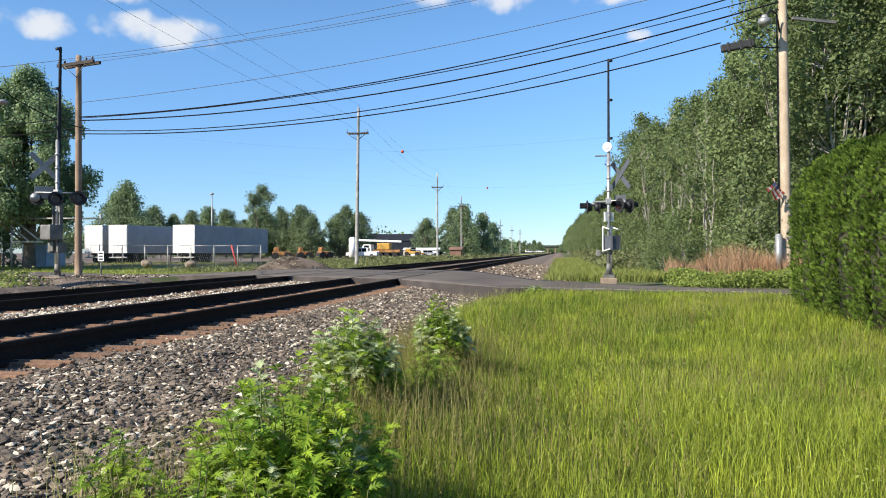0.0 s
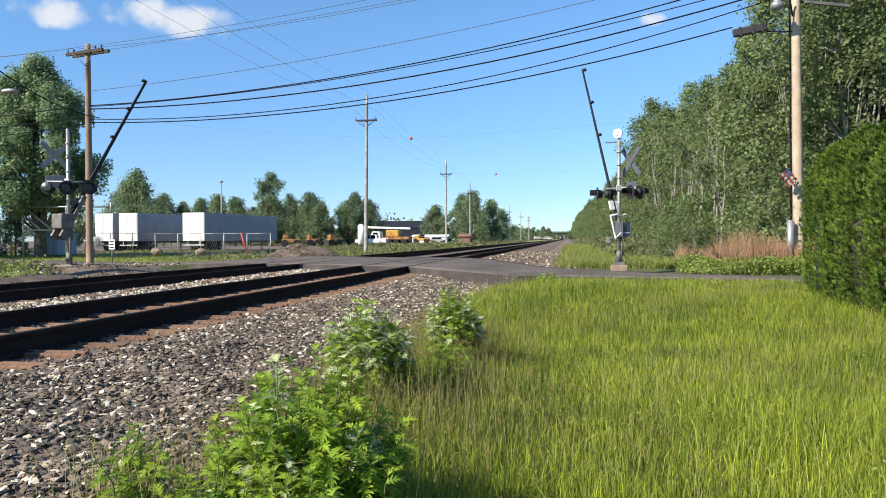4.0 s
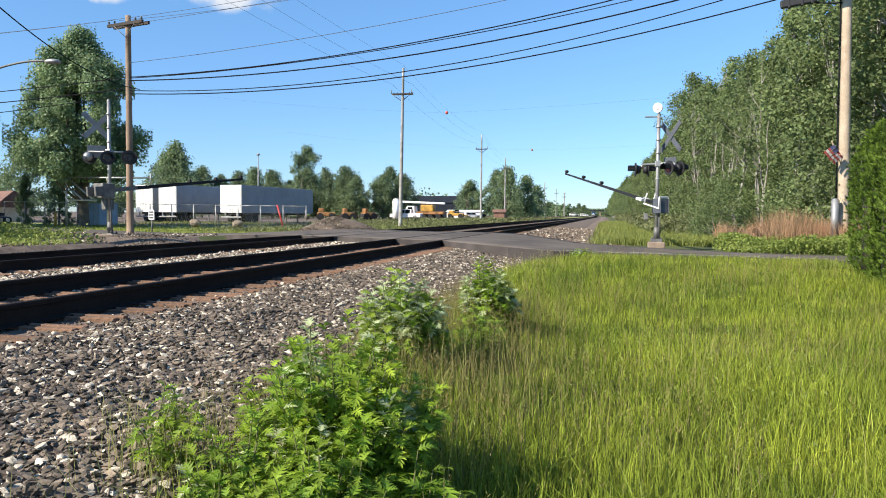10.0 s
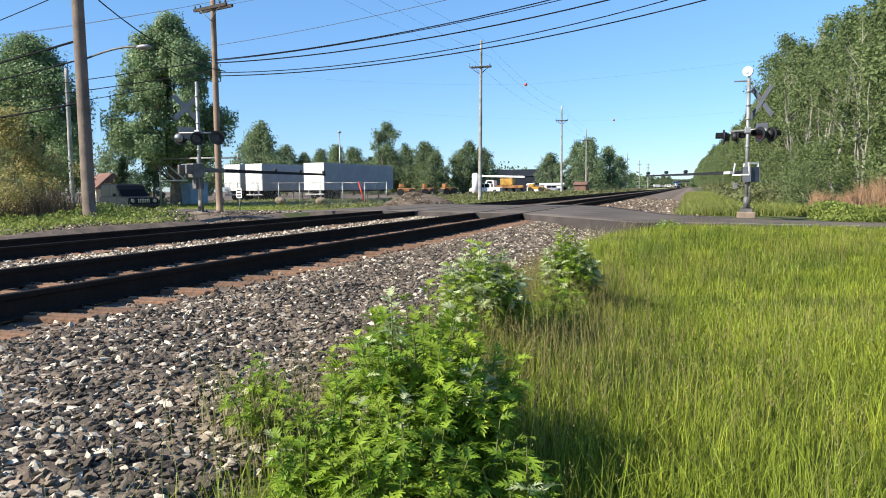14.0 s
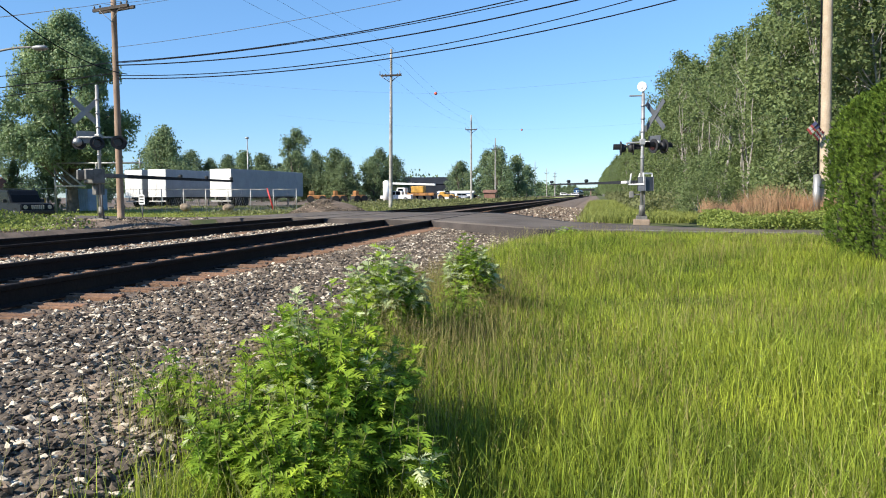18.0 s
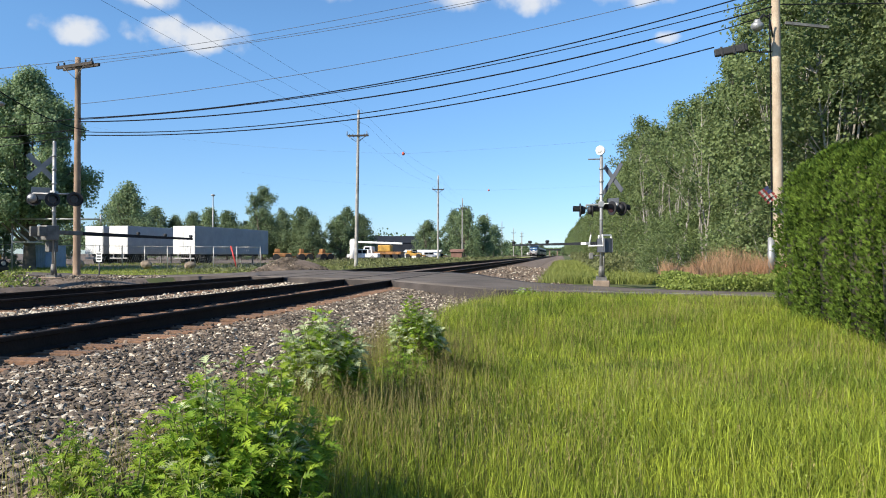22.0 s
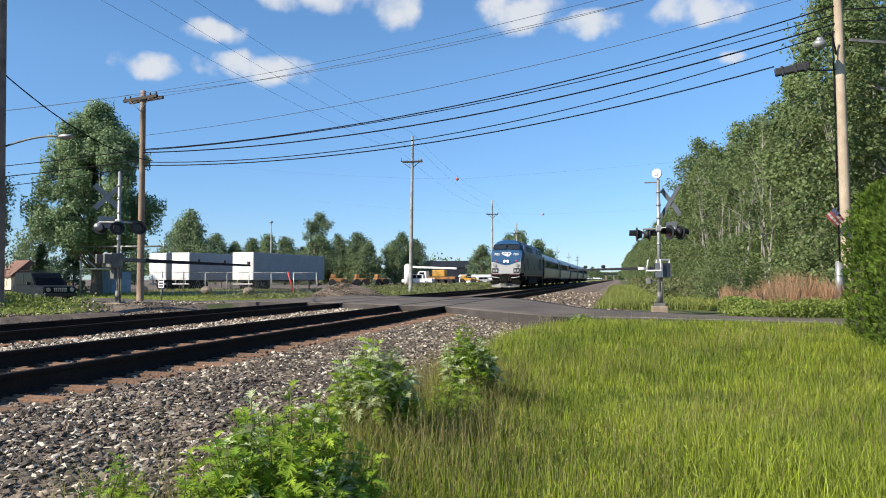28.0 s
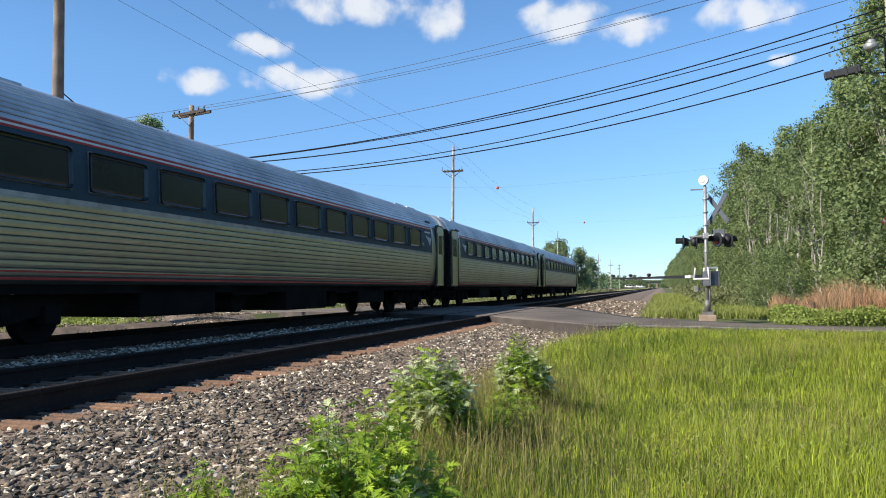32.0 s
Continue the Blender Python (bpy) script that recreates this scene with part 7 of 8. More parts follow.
        box(bm, s * 1.405 - 0.012, s * 1.405 + 0.012, 18.45, 18.95, 1.15, 2.9, 0.01)
        part("rear_door", bm, M_GALV_D, t)
        bm = BM()
        box(bm, s * 1.41 - 0.012, s * 1.41 + 0.012, 18.55, 18.85, 2.25, 2.75, 0.01)
        part("rear_window", bm, M_GLASS_D, t)
        for q in range(3):
            bm = BM()
            box(bm, s * 1.25 - 0.12, s * 1.25 + 0.12, 18.3, 18.9, 0.28 + 0.26 * q, 0.32 + 0.26 * q, 0.01)
            part("rear_step", bm, M_GALV_D, t)
        bm = BM()
        for yy in (18.28, 18.92):
            tube(bm, (s * 1.40, yy, 0.28), (s * 1.43, yy, 2.3), 0.02, seg=6)
        part("rear_handrail", bm, M_GALV, t)
        for yy, ww, z0, z1 in ((5.2, 0.7, 0.36, 0.8), (13.1, 0.8, 0.3, 0.82), (17.6, 0.5, 0.5, 0.95)):
            bm = BM()
            box(bm, s * 1.27 - 0.08, s * 1.27 + 0.08, yy, yy + ww, z0, z1, 0.03)
            part("side_equipment_box", bm, M_UNDER, t)
        for yy in (6.0, 12.0):
            bm = BM()
            box(bm, s * 1.405 - 0.008, s * 1.405 + 0.008, yy - 0.012, yy + 0.012, 1.16, 3.1)
            part("panel_seam", bm, M_GALV_D, t)
        bm = BM()
        box(bm, s * 1.405 - 0.01, s * 1.405 + 0.02, 10.1, 10.5, 1.65, 2.0, 0.01)
        part("fuel_filler", bm, M_BLACK, t)
        bm = BM()
        for k in range(3):
            w = 0.22 - 0.05 * k
            prism(bm, [(3.5 + 0.62 * k, 2.55 - 0.05 * k), (4.0 + 0.62 * k, 2.55 - 0.06 * k), (5.5 - 0.1 * k, 1.6 + 0.02 * k), (5.35 - 0.12 * k, 1.56)], "x", s * 1.414 - 0.004, s * (1.416 + 0.003 * k))
        part("emblem", bm, M_EMBLEM, t, "grey-blue swoosh emblem")
        writing("705", 1.16, M_EMBLEM, t, Matrix.Translation((s * 1.42, 13.55, 2.18)) @ Matrix(((0, 0, s, 0), (s, 0, 0, 0), (0, 1, 0, 0), (0, 0, 0, 1))))
        bm = BM()
        box(bm, s * 1.47 - 0.06, s * 1.47 + 0.06, 1.45, 1.5, 2.95, 3.35, 0.02)
        part("mirror", bm, M_GALV, t)
        bm = BM()
        box(bm, s * 1.33 - 0.1, s * 1.33 + 0.07, 6.0, 12.9, 0.36, 1.075, 0.04)
        part("fuel_tank_side", bm, M_GRIME_SHADE, t, "dirty fuel tank side with the shade put into its colour")
    sl = Matrix.Translation((0, 0.62, 3.16)) @ Matrix.Rotation(-math.atan2(0.38, 0.58), 4, "X")
    for s in (-1, 1):
        bm = BM()
        box(bm, -0.575, 0.575, -0.02, 0.02, -0.25, 0.25, 0.07, m=sl @ Matrix.Translation((s * 0.60, -0.012, 0.29)) @ Matrix.Rotation(radians(s * 3), 4, "Y") @ Matrix.Rotation(radians(s * 2), 4, "Z"))
        part("windscreen", bm, M_SCREEN, t)
        bm = BM()
        tube(bm, sl @ Vector((s * 0.5, -0.01, 0.03)), sl @ Vector((s * 0.75, -0.0, 0.34)), 0.012, seg=5)
        part("wiper", bm, M_BLACK, t)
        sf = Matrix.Translation((0, 0.16, 2.22)) @ Matrix.Rotation(-math.atan2(0.46, 0.94), 4, "X")
        writing("705", 0.36, M_WHITE, t, sf @ Matrix.Translation((s * 0.84, -0.018, 0.66)) @ Matrix.Rotation(radians(90), 4, "X"))
        bm = BM()
        tube(bm, sf @ Vector((s * 0.15, -0.05, 0.03)), sf @ Vector((s * 0.15, 0.03, 0.03)), 0.10, seg=20)
        part("headlight", bm, M_LITE, t, "lit round headlight")
        bm = BM()
        tube(bm, sf @ Vector((s * 0.9, -0.06, 0.06)), sf @ Vector((s * 0.9, 0.03, 0.06)), 0.075, seg=14)
        part("marker_light", bm, M_RSTRIPE, t, "red marker light")
        bm = BM()
        tube(bm, (s * 0.98, 0.0, 1.95), (s * 0.98, 0.14, 1.95), 0.13, seg=16)
        part("class_light", bm, M_GALV, t)
        bm = BM()
        box(bm, s * 0.94 - 0.27, s * 0.94 + 0.27, -0.01, 0.12, 1.33, 1.72, 0.02)
        dl = part("ditch_light_box", bm, M_BLACK, t)
        bm = BM()
        for k in (-1, 1):
            tube(bm, (s * 0.94 + k * 0.12, -0.03, 1.52), (s * 0.94 + k * 0.12, 0.02, 1.52), 0.1, seg=14)
        part("ditch_light", bm, M_GALV, dl)
        bm = BM()
        tube(bm, (s * 0.5, -0.12, 0.95), (s * 1.15, -0.12, 1.02), 0.025, seg=6)
        tube(bm, (s * 1.15, -0.12, 1.02), (s * 1.2, 0.1, 1.1), 0.025, seg=6)
        part("front_handrail", bm, M_WHITE, t)
        bm = BM()
        box(bm, s * 0.95 - 0.38, s * 0.95 + 0.38, -0.18, 0.12, 0.42, 0.72, 0.03)
        part("front_step", bm, M_UNDER, t)
        bm = BM()
        for k in range(2):
            tube(bm, (s * (0.3 + 0.2 * k), -0.12, 0.95), (s * (0.22 + 0.2 * k), -0.22, 0.5), 0.035, seg=7)
            tube(bm, (s * (0.22 + 0.2 * k), -0.22, 0.5), (s * (0.12 + 0.1 * k), -0.1, 0.45), 0.03, seg=7)
        part("air_hose", bm, M_BLACK, t)
        bm = BM()
        box(bm, s * 0.75 - 0.45, s * 0.75 + 0.45, -0.03, 0.01, 1.18, 1.28)
        part("red_bar", bm, M_RED_D, t)
    bm = BM()
    prism(bm, [(-1.27, 2.26), (1.27, 2.26), (0.9, 2.16), (0.3, 1.99), (0.0, 1.95), (-0.3, 1.99), (-0.9, 2.16)], "y", 0.0, 0.02)
    for v in bm.verts:
        v.co.y += 0.05 + (v.co.z - 1.6) * 0.177 - 0.022
    part("blue_point", bm, M_LBLUE, t, "blue paint dipping to a point between the lamps")
    bm = BM()
    for fa, fb in ((0.0, 0.27), (0.37, 0.64), (0.74, 1.0)):
        prism(bm, [(-0.50 + 1.0 * fa, 2.88), (-0.50 + 1.0 * fb, 2.90), (0.16 + 0.05 * fb, 2.66), (0.12 + 0.05 * fa, 2.63)], "y", 0.20, 0.30)
    for v in bm.verts:
        v.co.y += (v.co.z - 2.3) * 0.489 - 0.02
    part("nose_emblem", bm, M_WHITE, t, "white swoosh emblem on the nose")
    bm = BM()
    box(bm, -0.3, 0.3, -0.03, 0.02, -0.12, 0.18, 0.02, m=Matrix.Translation((0, 0.16, 2.22)) @ Matrix.Rotation(-math.atan2(0.46, 0.94), 4, "X"))
    part("headlight_recess", bm, M_LBLUE, t)
    bm = BM()
    box(bm, -0.4, 0.4, 0.0, 0.03, 2.955, 3.0)
    for v in bm.verts:
        v.co.y += (v.co.z - 2.22) * 0.489 + 0.145
    part("name_bar", bm, M_WHITE, t, "white lettering bar")
    bm = BM()
    box(bm, -0.16, 0.16, -0.42, 0.2, 0.55, 0.85, 0.05)
    box(bm, -0.24, 0.24, -0.5, -0.38, 0.5, 0.9, 0.05)
    part("coupler", bm, M_UNDER, t)
    bm = BM()
    box(bm, -1.2, 1.2, 0.02, 0.5, 0.6, 1.1, 0.04)
    part("pilot_beam", bm, M_UNDER, t)
    bm = BM()
    prism(bm, [(-1.28, 0.55), (-0.5, 0.5), (0.5, 0.5), (1.28, 0.55), (1.18, 0.1), (0.4, 0.08), (-0.4, 0.08), (-1.18, 0.1)], "y", 0.02, 0.08)
    for v in bm.verts:
        v.co.y += -0.3 - 0.35 * (0.55 - v.co.z) + 0.3 * abs(v.co.x)
    part("snow_plough", bm, M_GALV_D, t, "worn steel pilot plough")
    bm = BM()
    box(bm, -0.4, 0.4, 9.2, 10.4, 4.0, 4.16, 0.05)
    part("roof_vent", bm, M_ROOFB, t)
    bm = BM()
    box(bm, -0.5, 0.5, 14.8, 17.5, 4.0, 4.08, 0.03)
    part("fan_cover", bm, M_ROOFB, t)
    bm = BM()
    tube(bm, (0.2, 2.6, 4.0), (0.2, 2.6, 4.16), 0.06, seg=8)
    part("aerial", bm, M_ROOFB, t)
    bm = BM()
    for k in range(3):
        tube(bm, (-0.3 + 0.15 * k, 2.0, 4.1), (-0.3 + 0.15 * k, 2.35 + 0.1 * k, 4.1), 0.06, 0.03, seg=8)
    part("air_horn", bm, M_GALV_D, t)
    bm = BM()
    box(bm, -1.25, 1.25, 0.5, 19.2, 0.62, 0.9)
    box(bm, -1.3, 1.3, 5.2, 13.8, 0.25, 0.7, 0.1)
    part("underframe", bm, M_UNDER, t)
    bogie(t, 3.6, 1.3, 0.47)
    bogie(t, 15.9, 1.3, 0.47)
    return t


CAR_HALF = [(1.26, 0.92), (1.34, 1.02), (1.40, 1.55), (1.415, 2.0), (1.40, 2.45), (1.36, 2.75), (1.28, 2.95), (1.10, 3.2), (0.82, 3.4), (0.45, 3.53), (0.0, 3.57)]


def side_x(z):
    return float(np.interp(z, [p[1] for p in CAR_HALF], [p[0] for p in CAR_HALF]))


def flute_spans(za, zb, n):
    """Pieces of the coach outline from za to zb, n of equal length with narrow gaps."""
    zs = np.linspace(za, zb, 200)
    xs_ = np.interp(zs, [p[1] for p in CAR_HALF], [p[0] for p in CAR_HALF])
    arc = np.concatenate([[0], np.cumsum(np.hypot(np.diff(xs_), np.diff(zs)))])
    cut = np.linspace(0, arc[-1], n + 1)
    at = lambda a: Vector((float(np.interp(a, arc, xs_)), float(np.interp(a, arc, zs))))  # noqa: E731
    return [(at(a + 0.006), at(b - 0.006)) for a, b in zip(cut, cut[1:])]


def door_line(y0, y1, z0, z1, r=0.22):
    """Outline of a door or pane with rounded upper corners."""
    arc = [(math.cos(radians(a)), math.sin(radians(a))) for a in range(0, 91, 18)]
    return [(y0, z0), (y1, z0)] + [(y1 - r + r * c, z1 - r + r * q) for c, q in arc] + [(y0 + r - r * c, z1 - r + r * q) for c, q in reversed(arc)]


def swoosh(bm, y, z, size, x0, x1):
    """Three curved strips that fan out upwards from one point."""
    for fa, fb in ((0.0, 0.26), (0.37, 0.63), (0.74, 1.0)):
        line = lambda g, f: (y + size * (-0.95 + 1.25 * g) * f ** 1.35, z + size * (0.66 - 0.1 * g) * f ** 0.8)  # noqa: E731
        fs = [0.14, 0.35, 0.55, 0.75, 0.9, 1.0]
        prism(bm, [line(fa, f) for f in fs] + [line((fa + fb) / 2, 1.04)] + [line(fb, f) for f in reversed(fs)], "x", x0, x1)


def coach():
    t = thing("passenger_coach", TRACK2_X, 520, Z2, 0, "stainless steel passenger coach with blue window band and fluted sides", "train car", "passenger coaches")
    bm = BM()
    ring = [(x, z) for x, z in CAR_HALF] + [(-x, z) for x, z in CAR_HALF[-2::-1]]
    ring_loft(bm, [[(x * f, y, z) for x, z in ring] for y, f in ((0.16, 0.80), (0.18, 0.90), (0.24, 0.96), (0.34, 0.99), (0.45, 1.0), (2.0, 1.0), (12, 1.0), (22.0, 1.0), (23.55, 1.0), (23.66, 0.99), (23.76, 0.96), (23.82, 0.90), (23.84, 0.80))])
    body = part("body", bm, (M_STEEL, M_GROOVE, M_NOSE, M_UNDER), t, "stainless body, rounded ends with sun and shade in their colour")
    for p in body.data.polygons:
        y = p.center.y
        # ends: sun on the upper part and shade below are put into the colour
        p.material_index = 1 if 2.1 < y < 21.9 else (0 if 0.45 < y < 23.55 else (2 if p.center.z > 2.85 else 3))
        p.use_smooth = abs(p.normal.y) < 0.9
    for s in (-1, 1):
        for za, zb, n, y0, y1, m in ((1.02, 1.955, 10, 2.0, 22.0, M_STEEL), (2.83, 3.545, 15, 0.8, 23.2, M_STEEL_R)):
            for p, q in flute_spans(za, zb, n):
                bm = BM()
                d = (q - p).normalized()
                nv = Vector((d.y, -d.x)) * 0.016
                pts = [p, p + nv * 0.7 + d * 0.006, p.lerp(q, 0.5) + nv, q + nv * 0.7 - d * 0.006, q]
                prism(bm, [(s * v.x, v.y) for v in pts], "y", y0, y1)
                part("flute", bm, m, t)
        bm = BM()
        v = []
        for z in (1.99, 2.2, 2.45, 2.74):
            v.append([bm.verts.new((s * (side_x(z) + 0.006), y, z)) for y in (2.0, 22.0)])
        for a, b in zip(v, v[1:]):
            bm.faces.new((a[0], a[1], b[1], b[0]))
        bmesh.ops.recalc_face_normals(bm, faces=bm.faces)
        bmesh.ops.solidify(bm, geom=bm.faces[:], thickness=0.004)
        band = part("window_band", bm, M_BAND, t, "dark blue painted window band")
        for z, hgt, m, nm in ((2.758, 0.014, M_RSTRIPE, "red_stripe"), (2.790, 0.013, M_WHITE, "white_stripe"), (2.822, 0.014, M_RSTRIPE, "red_stripe"), (1.075, 0.012, M_RSTRIPE, "red_stripe"), (1.97, 0.034, M_GALV, "bright_stripe"), (0.99, 0.016, M_RSTRIPE, "red_stripe")):
            bm = BM()
            x = s * side_x(z)
            box(bm, x - 0.016, x + 0.016, 0.6 if z < 1.1 else 2.0, 23.4 if z < 1.1 else 22.0, z - hgt, z + hgt)
            part(nm, bm, m, t)
        for k in range(11):
            y0 = 3.1 + k * 1.63
            bm = BM()
            x = s * side_x(2.4)
            box(bm, x - 0.006, x + 0.016, y0, y0 + 1.28, 2.13, 2.66, 0.06, m=Matrix.Translation((x, 0, 2.4)) @ Matrix.Rotation(radians(-s * 3.4), 4, "Y") @ Matrix.Translation((-x, 0, -2.4)))
            w = part("window", bm, M_PANE, t)
            bm = BM()
            for ya, yb, za, zb in ((y0 - 0.014, y0, 2.12, 2.67), (y0 + 1.28, y0 + 1.294, 2.12, 2.67), (y0, y0 + 1.28, 2.118, 2.13), (y0, y0 + 1.28, 2.66, 2.672)):
                box(bm, x - 0.006, x + 0.02, ya, yb, za, zb, m=Matrix.Translation((x, 0, 2.4)) @ Matrix.Rotation(radians(-s * 3.4), 4, "Y") @ Matrix.Translation((-x, 0, -2.4)))
            part("window_frame", bm, M_GALV_D, w)
        for ye in (0.55, 22.55):
            bm = BM()
            prism(bm, door_line(ye - 0.07, ye + 0.97, 0.93, 2.97), "x", s * 1.39 - 0.03, s * 1.39 + 0.03)
            part("door_seal", bm, M_BLACK, t)
            bm = BM()
            prism(bm, door_line(ye, ye + 0.9, 0.95, 2.92), "x", s * 1.40 - 0.03, s * 1.40 + 0.035)
            d = part("vestibule_door", bm, M_STEEL, t)
            bm = BM()
            prism(bm, door_line(ye + 0.24, ye + 0.70, 2.0, 2.62, 0.08), "x", s * 1.425 - 0.01, s * 1.425 + 0.02)
            part("door_window", bm, M_GLASS_D, d)
            for k in (-0.05, 0.95):
                bm = BM()
                tube(bm, (s * 1.46, ye + k, 1.0), (s * 1.46, ye + k, 2.7), 0.015, seg=6)
                part("grab_rail", bm, M_BLACK, d)
            bm = BM()
            box(bm, s * 1.25 - 0.012, s * 1.25 + 0.03, ye + (1.2 if ye < 5 else -0.9), ye + (1.7 if ye < 5 else -0.4), 2.93, 3.05, 0.01)
            part("vent", bm, M_BLACK, t)
        bm = BM()
        swoosh(bm, 2.78, 2.16, 0.55, s * 1.412 - 0.006, s * 1.412 + 0.006)
        part("emblem", bm, M_WHITE, t, "white swoosh emblem")
        bm = BM()
        box(bm, s * 1.412 - 0.006, s * 1.412 + 0.006, 21.1, 21.75, 2.62, 2.66)
        part("lettering_bar", bm, M_WHITE, t)
        bm = BM()
        swoosh(bm, 21.74, 2.16, 0.55, s * 1.412 - 0.006, s * 1.412 + 0.006)
        part("emblem", bm, M_WHITE, t, "white swoosh emblem")
        bm = BM()
        box(bm, s * 1.412 - 0.006, s * 1.412 + 0.006, 20.74, 21.04, 2.2, 2.29)
        part("number_bar", bm, M_GALV, t)
    for k, ye in enumerate((0.0, 23.58)):
        bm = BM()
        box(bm, -0.62, 0.62, ye, ye + 0.42, 1.0, 3.2, 0.05)
        for q in range(4):
            box(bm, -0.72, 0.72, ye + 0.04 + 0.1 * q, ye + 0.08 + 0.1 * q, 0.95, 3.25, 0.01)
        part("gangway", bm, M_BLACK, t)
        bm = BM()
        box(bm, -0.15, 0.15, ye - 0.1, ye + 0.6, 0.55, 0.8)
        part("coupler", bm, M_UNDER, t)
        for q, (xx, dip) in enumerate(((1.0, 0.30), (0.75, 0.22), (0.45, 0.34), (-0.6, 0.28))):
            bm = BM()
            ya, yb = (ye - 0.02, ye + 0.75) if k == 0 else (ye - 0.35, ye + 0.42)
            catenary(bm, (xx, ya, 0.88), (xx, yb, 0.88), 0.88 - dip, 0.028, 8, 6)
            part("hose", bm, M_BLACK, t)
        for xx in (-1.18, 1.18):
            bm = BM()
            yc = ye + (0.95 if k == 0 else -0.55)
            for z in (0.42, 0.68):
                box(bm, xx - 0.12, xx + 0.12, yc - 0.4, yc + 0.4, z, z + 0.04, 0.01)
            for dy in (-0.4, 0.4):
                box(bm, xx - 0.12, xx + 0.12, yc + dy - 0.02, yc + dy + 0.02, 0.42, 0.95)
            part("boarding_step", bm, M_UNDER, t)
    for y0, y1, w, z0 in ((6.2, 8.4, 1.2, 0.35), (9.0, 10.4, 1.1, 0.45), (11.2, 13.4, 1.22, 0.32), (14.0, 15.0, 1.0, 0.5), (15.6, 17.6, 1.2, 0.4)):
        bm = BM()
        if y0 in (9.0, 14.0):
            tube(bm, (-0.9, (y0 + y1) / 2, 0.6), (0.9, (y0 + y1) / 2, 0.6), 0.28, seg=16)
            box(bm, -1.2, 1.2, y0, y1, 0.72, 0.95)
        else:
            box(bm, -w, w, y0, y1, z0, 0.95, 0.04)
        part("equipment_box", bm, M_UNDER, t)
    bm = BM()
    box(bm, -1.2, 1.2, 0.6, 23.4, 0.78, 0.95)
    part("underframe", bm, M_UNDER, t)
    for y0 in (1.6, 3.4, 20.3, 21.6):
        bm = BM()
        box(bm, 0.3, 0.62, y0, y0 + 0.9, 3.38, 3.53, 0.03, m=pose(0, 0, 0))
        part("roof_hatch", bm, M_STEEL_R, t)
    bogie(t, 3.4, 1.2)
    bogie(t, 20.6, 1.2)
    return t


def fit_to_view(t, up, along, wide, base=0.9):
    """Stretch the body above the frame in height, and the whole in length and width, to fit the camera's view."""
    bpy.context.view_layer.update()
    done = set()
    for o in t.children_recursive:
        m = o.matrix_local.copy()
        if o.parent == t and m.translation.length > 0.01:
            m.translation.y *= along
            m.translation.x *= wide
            if o.type == "MESH" and m.translation.z > base:
                m.translation.z = base + (m.translation.z - base) * up
            o.matrix_local = m
            continue
        if o.type != "MESH" or o.parent.name.startswith("bogie") or o.data.name in done:
            continue
        done.add(o.data.name)
        for v in o.data.vertices:
            v.co.y *= along
            v.co.x *= wide
            if v.co.z > base:
                v.co.z = base + (v.co.z - base) * up


loco = locomotive()
fit_to_view(loco, 1.19, 20.22 / 19.5, 1.07)
coach_a = coach()
fit_to_view(coach_a, 1.205, 25.65 / 24.0, 1.09)
coaches = [coach_a] + [copy_thing(coach_a, pose(TRACK2_X, 600, Z2)) for _ in range(4)]

# ---- flag on the tall pole ----
made = set(scene.objects)
M_FLAGR = mat("faded_flag_red", (0.3, 0.05, 0.045), 0.8, scale=4, var=0.15, translucent=0.3)
M_FLAGW = mat("faded_flag_white", (0.42, 0.40, 0.37), 0.8, scale=4, var=0.1, translucent=0.3)
M_FLAGB = mat("faded_flag_blue", (0.05, 0.06, 0.14), 0.8, scale=4, var=0.1, translucent=0.3)
flag = thing("flag", 10.72, 28.45, 2.5, 0, "small striped red, white and blue flag on the pole", "flag")
bm = BM()
tube(bm, (0.15, 0.3, -0.2), (-0.35, -0.25, 0.62), 0.018, seg=6)
part("staff", bm, M_POLE_L, flag)
cloth = []
for k in range(4):
    c = new("cloth")
    c.parent = flag
    for q in range(5):
        bm = BM()
        box(bm, 0, 0.11, -0.004, 0.004, -0.075 * (q + 1), -0.075 * q)
        part("stripe", bm, M_FLAGB if (k < 2 and q < 2) else (M_FLAGR if q % 2 == 0 else M_FLAGW), c)
    cloth.append(c)
settle(made)


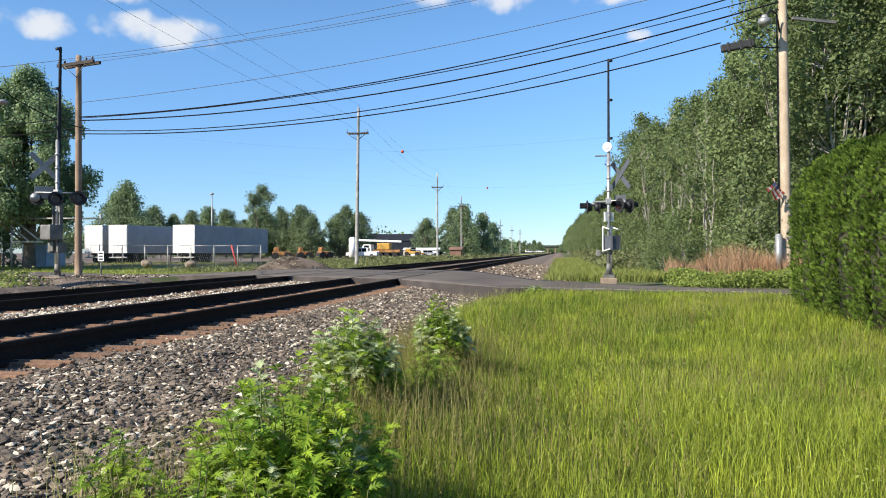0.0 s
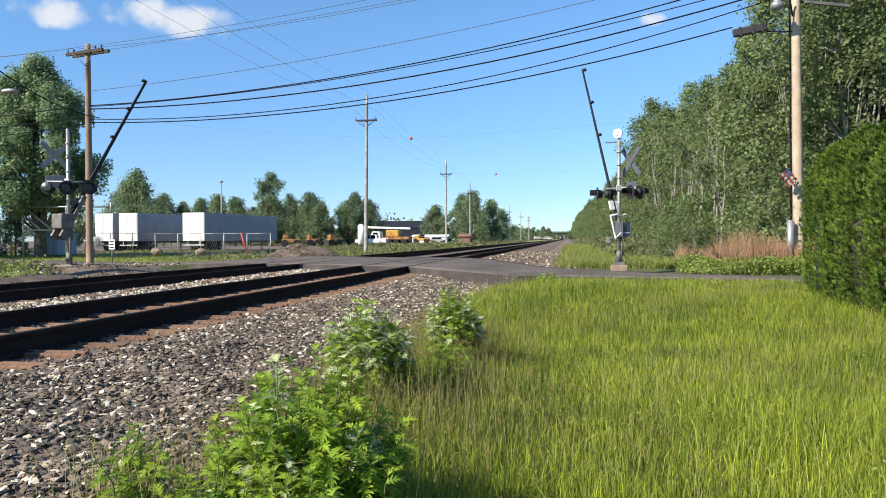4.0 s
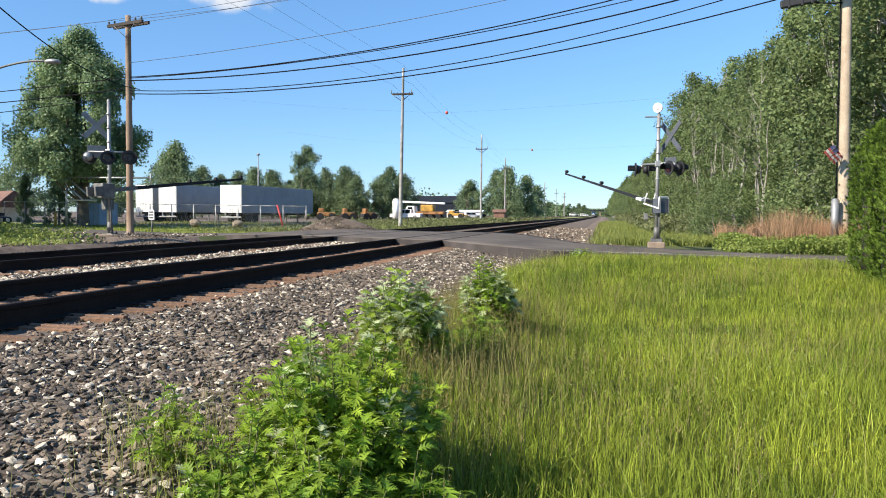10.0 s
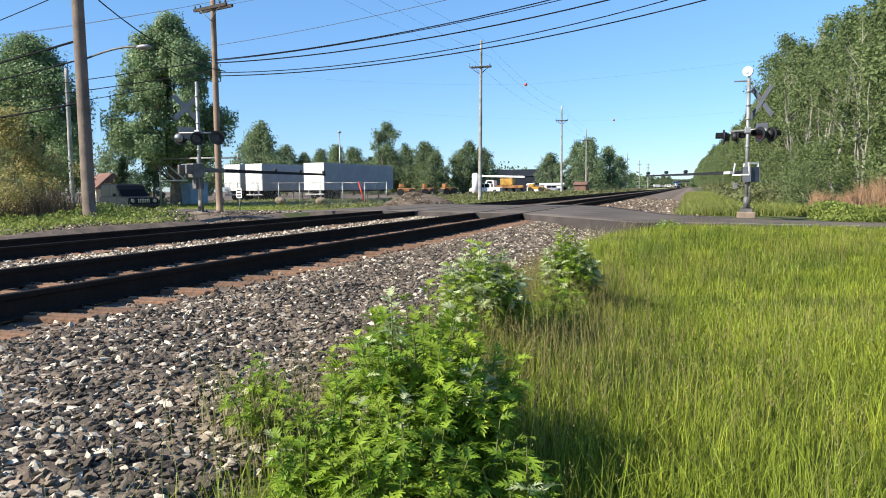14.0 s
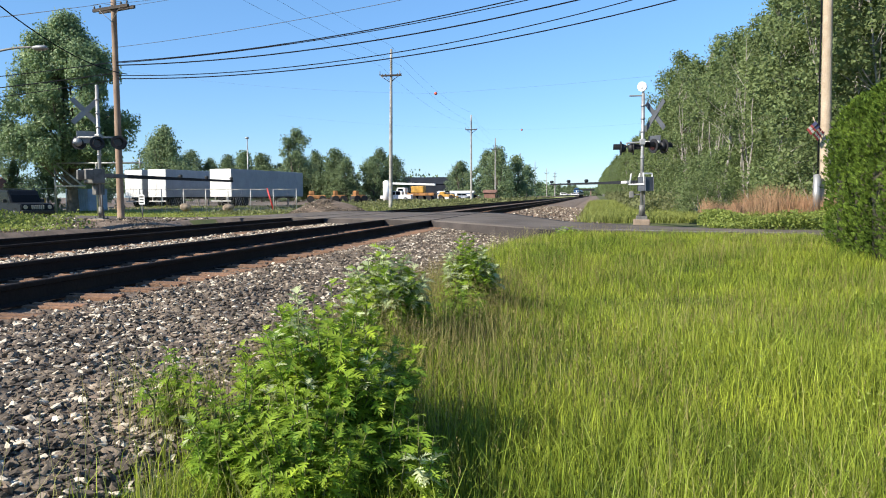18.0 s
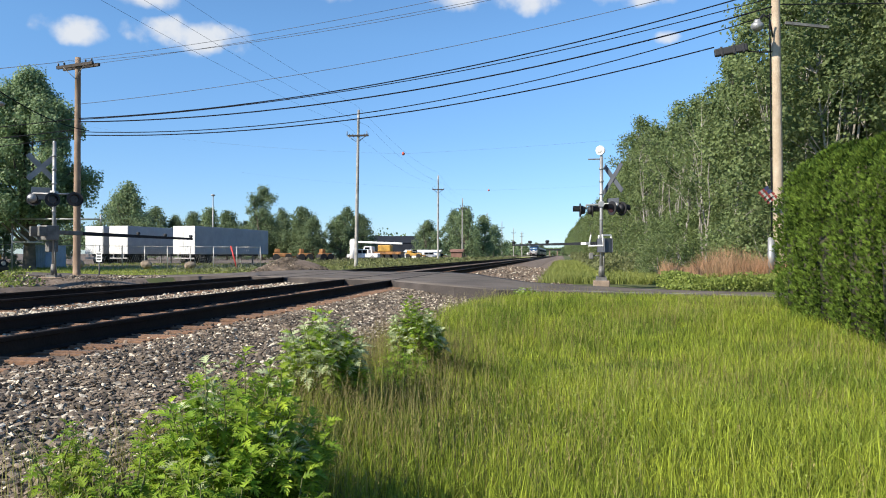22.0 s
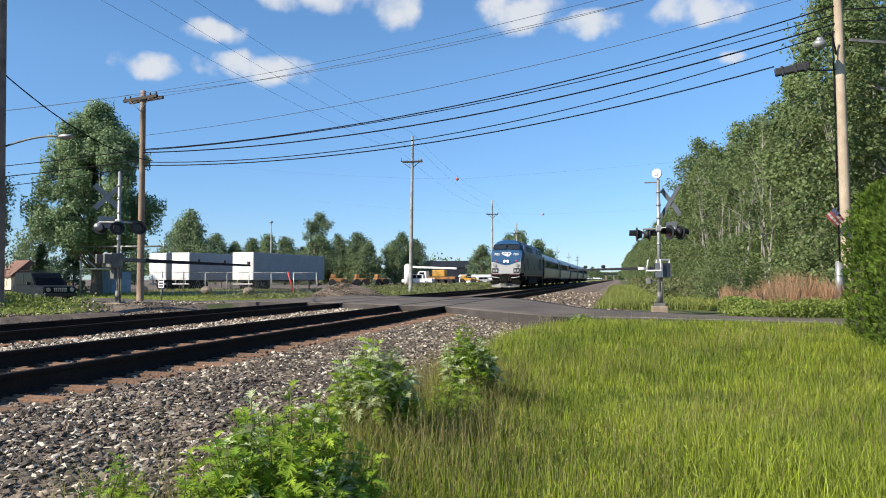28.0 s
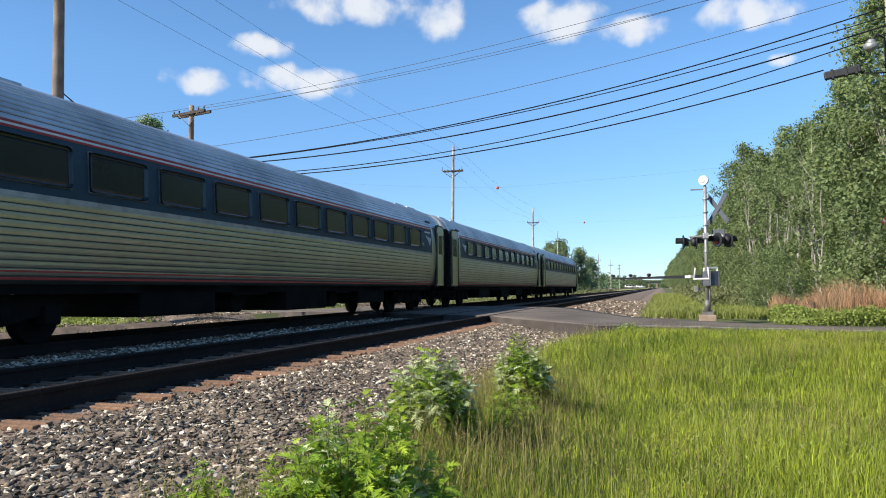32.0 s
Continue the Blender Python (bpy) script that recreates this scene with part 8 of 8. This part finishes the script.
# ---- what moves ----
def motions():
    v, nose0 = 34.25, 18.2
    times = [k * 2.0 for k in range(17)]

    def train(ob, off):
        walk(ob, [(t, pose(TRACK2_X, nose0 - v * (t - 29.5) + off, Z2)) for t in times])
    train(loco, 0.0)
    for k, c in enumerate(coaches):
        train(c, L_LOCO + L_CAR * k)
    for c, az, el in clouds:
        rows = []
        for t in (0, 8, 16, 24, 32):
            b = radians(az + 0.083 * t)
            h = CLOUD_R * math.cos(radians(el))
            rows.append((t, pose(4.5 + h * math.sin(b), h * math.cos(b), CLOUD_R * math.sin(radians(el - 0.004 * t)), 0, 0, -az - 0.083 * t)))
        walk(c, rows)
    rows_r = [(0, 90), (1.2, 90), (2.4, 84), (3.5, 74), (4.7, 63.5), (6, 52), (7, 42), (8, 31), (9, 22), (10, 12), (11, 4), (11.7, 0.5), (12.4, 0), (22, 0), (32, 0)]
    walk(arm_r, [(t, pose(0, 0, 1.28, 0, -a, 123)) for t, a in rows_r])
    rows_l = [(0, 89), (1.0, 88), (2.2, 79), (3.5, 64), (4.7, 50.5), (6, 38), (7, 31), (8, 22), (9, 14), (10, 6), (10.6, 1), (11.1, -1), (12, -1), (22, -1), (32, -1)]
    walk(arm_l, [(t, pose(0, 0, 1.55, 0, -a, 72)) for t, a in rows_l])
    d = Vector((0.9, -0.43)).normalized()
    stops = [(0, 92), (5, 45), (8, 18.5), (9, 11.2), (9.5, 8.4), (10, 6.2), (10.5, 4.3), (11, 2.8), (11.5, 1.9), (12, 1.2), (12.5, 0.5), (13, 0.05), (13.5, 0), (20, 0), (32, 0)]
    def on_road(q):
        p = plan((-25.75 - d.x * q, 37.6 - d.y * q, 0))
        return p.x, p.y, road_z(p.x) - 0.01
    walk(jeep, [(t, pose(*on_road(q), 0, 0, JEEP_H)) for t, q in stops])
    spin = []
    for (ta, sa), (tb, sb) in zip(stops, stops[1:]):
        n = max(1, int(abs(sa - sb) / 0.45) + 1)
        spin += [(ta + (tb - ta) * k / n, sa + (sb - sa) * k / n) for k in range(n)]
    spin.append(stops[-1])
    for w in jeep_wheels:
        x, y, z = w.matrix_local.translation
        walk(w, [(t, pose(x, y, z, -math.degrees(s / 0.38) % 360, 0, 0)) for t, s in spin])
    for k, c in enumerate(cloth):
        rows = []
        for q in range(65):
            t = q * 0.5
            a = 26 * math.sin(2.4 * t + 0.9 * k) + 12 * math.sin(5.1 * t + 1.7 * k)
            lift = 8 * math.sin(0.9 * t)
            rows.append((t, pose(-0.28 + 0.08 * k, -0.22 + 0.05 * math.sin(2.4 * t + 0.9 * k), 0.5 - 0.1 * k, 0, 48 + lift, a)))
        walk(c, rows)


motions()
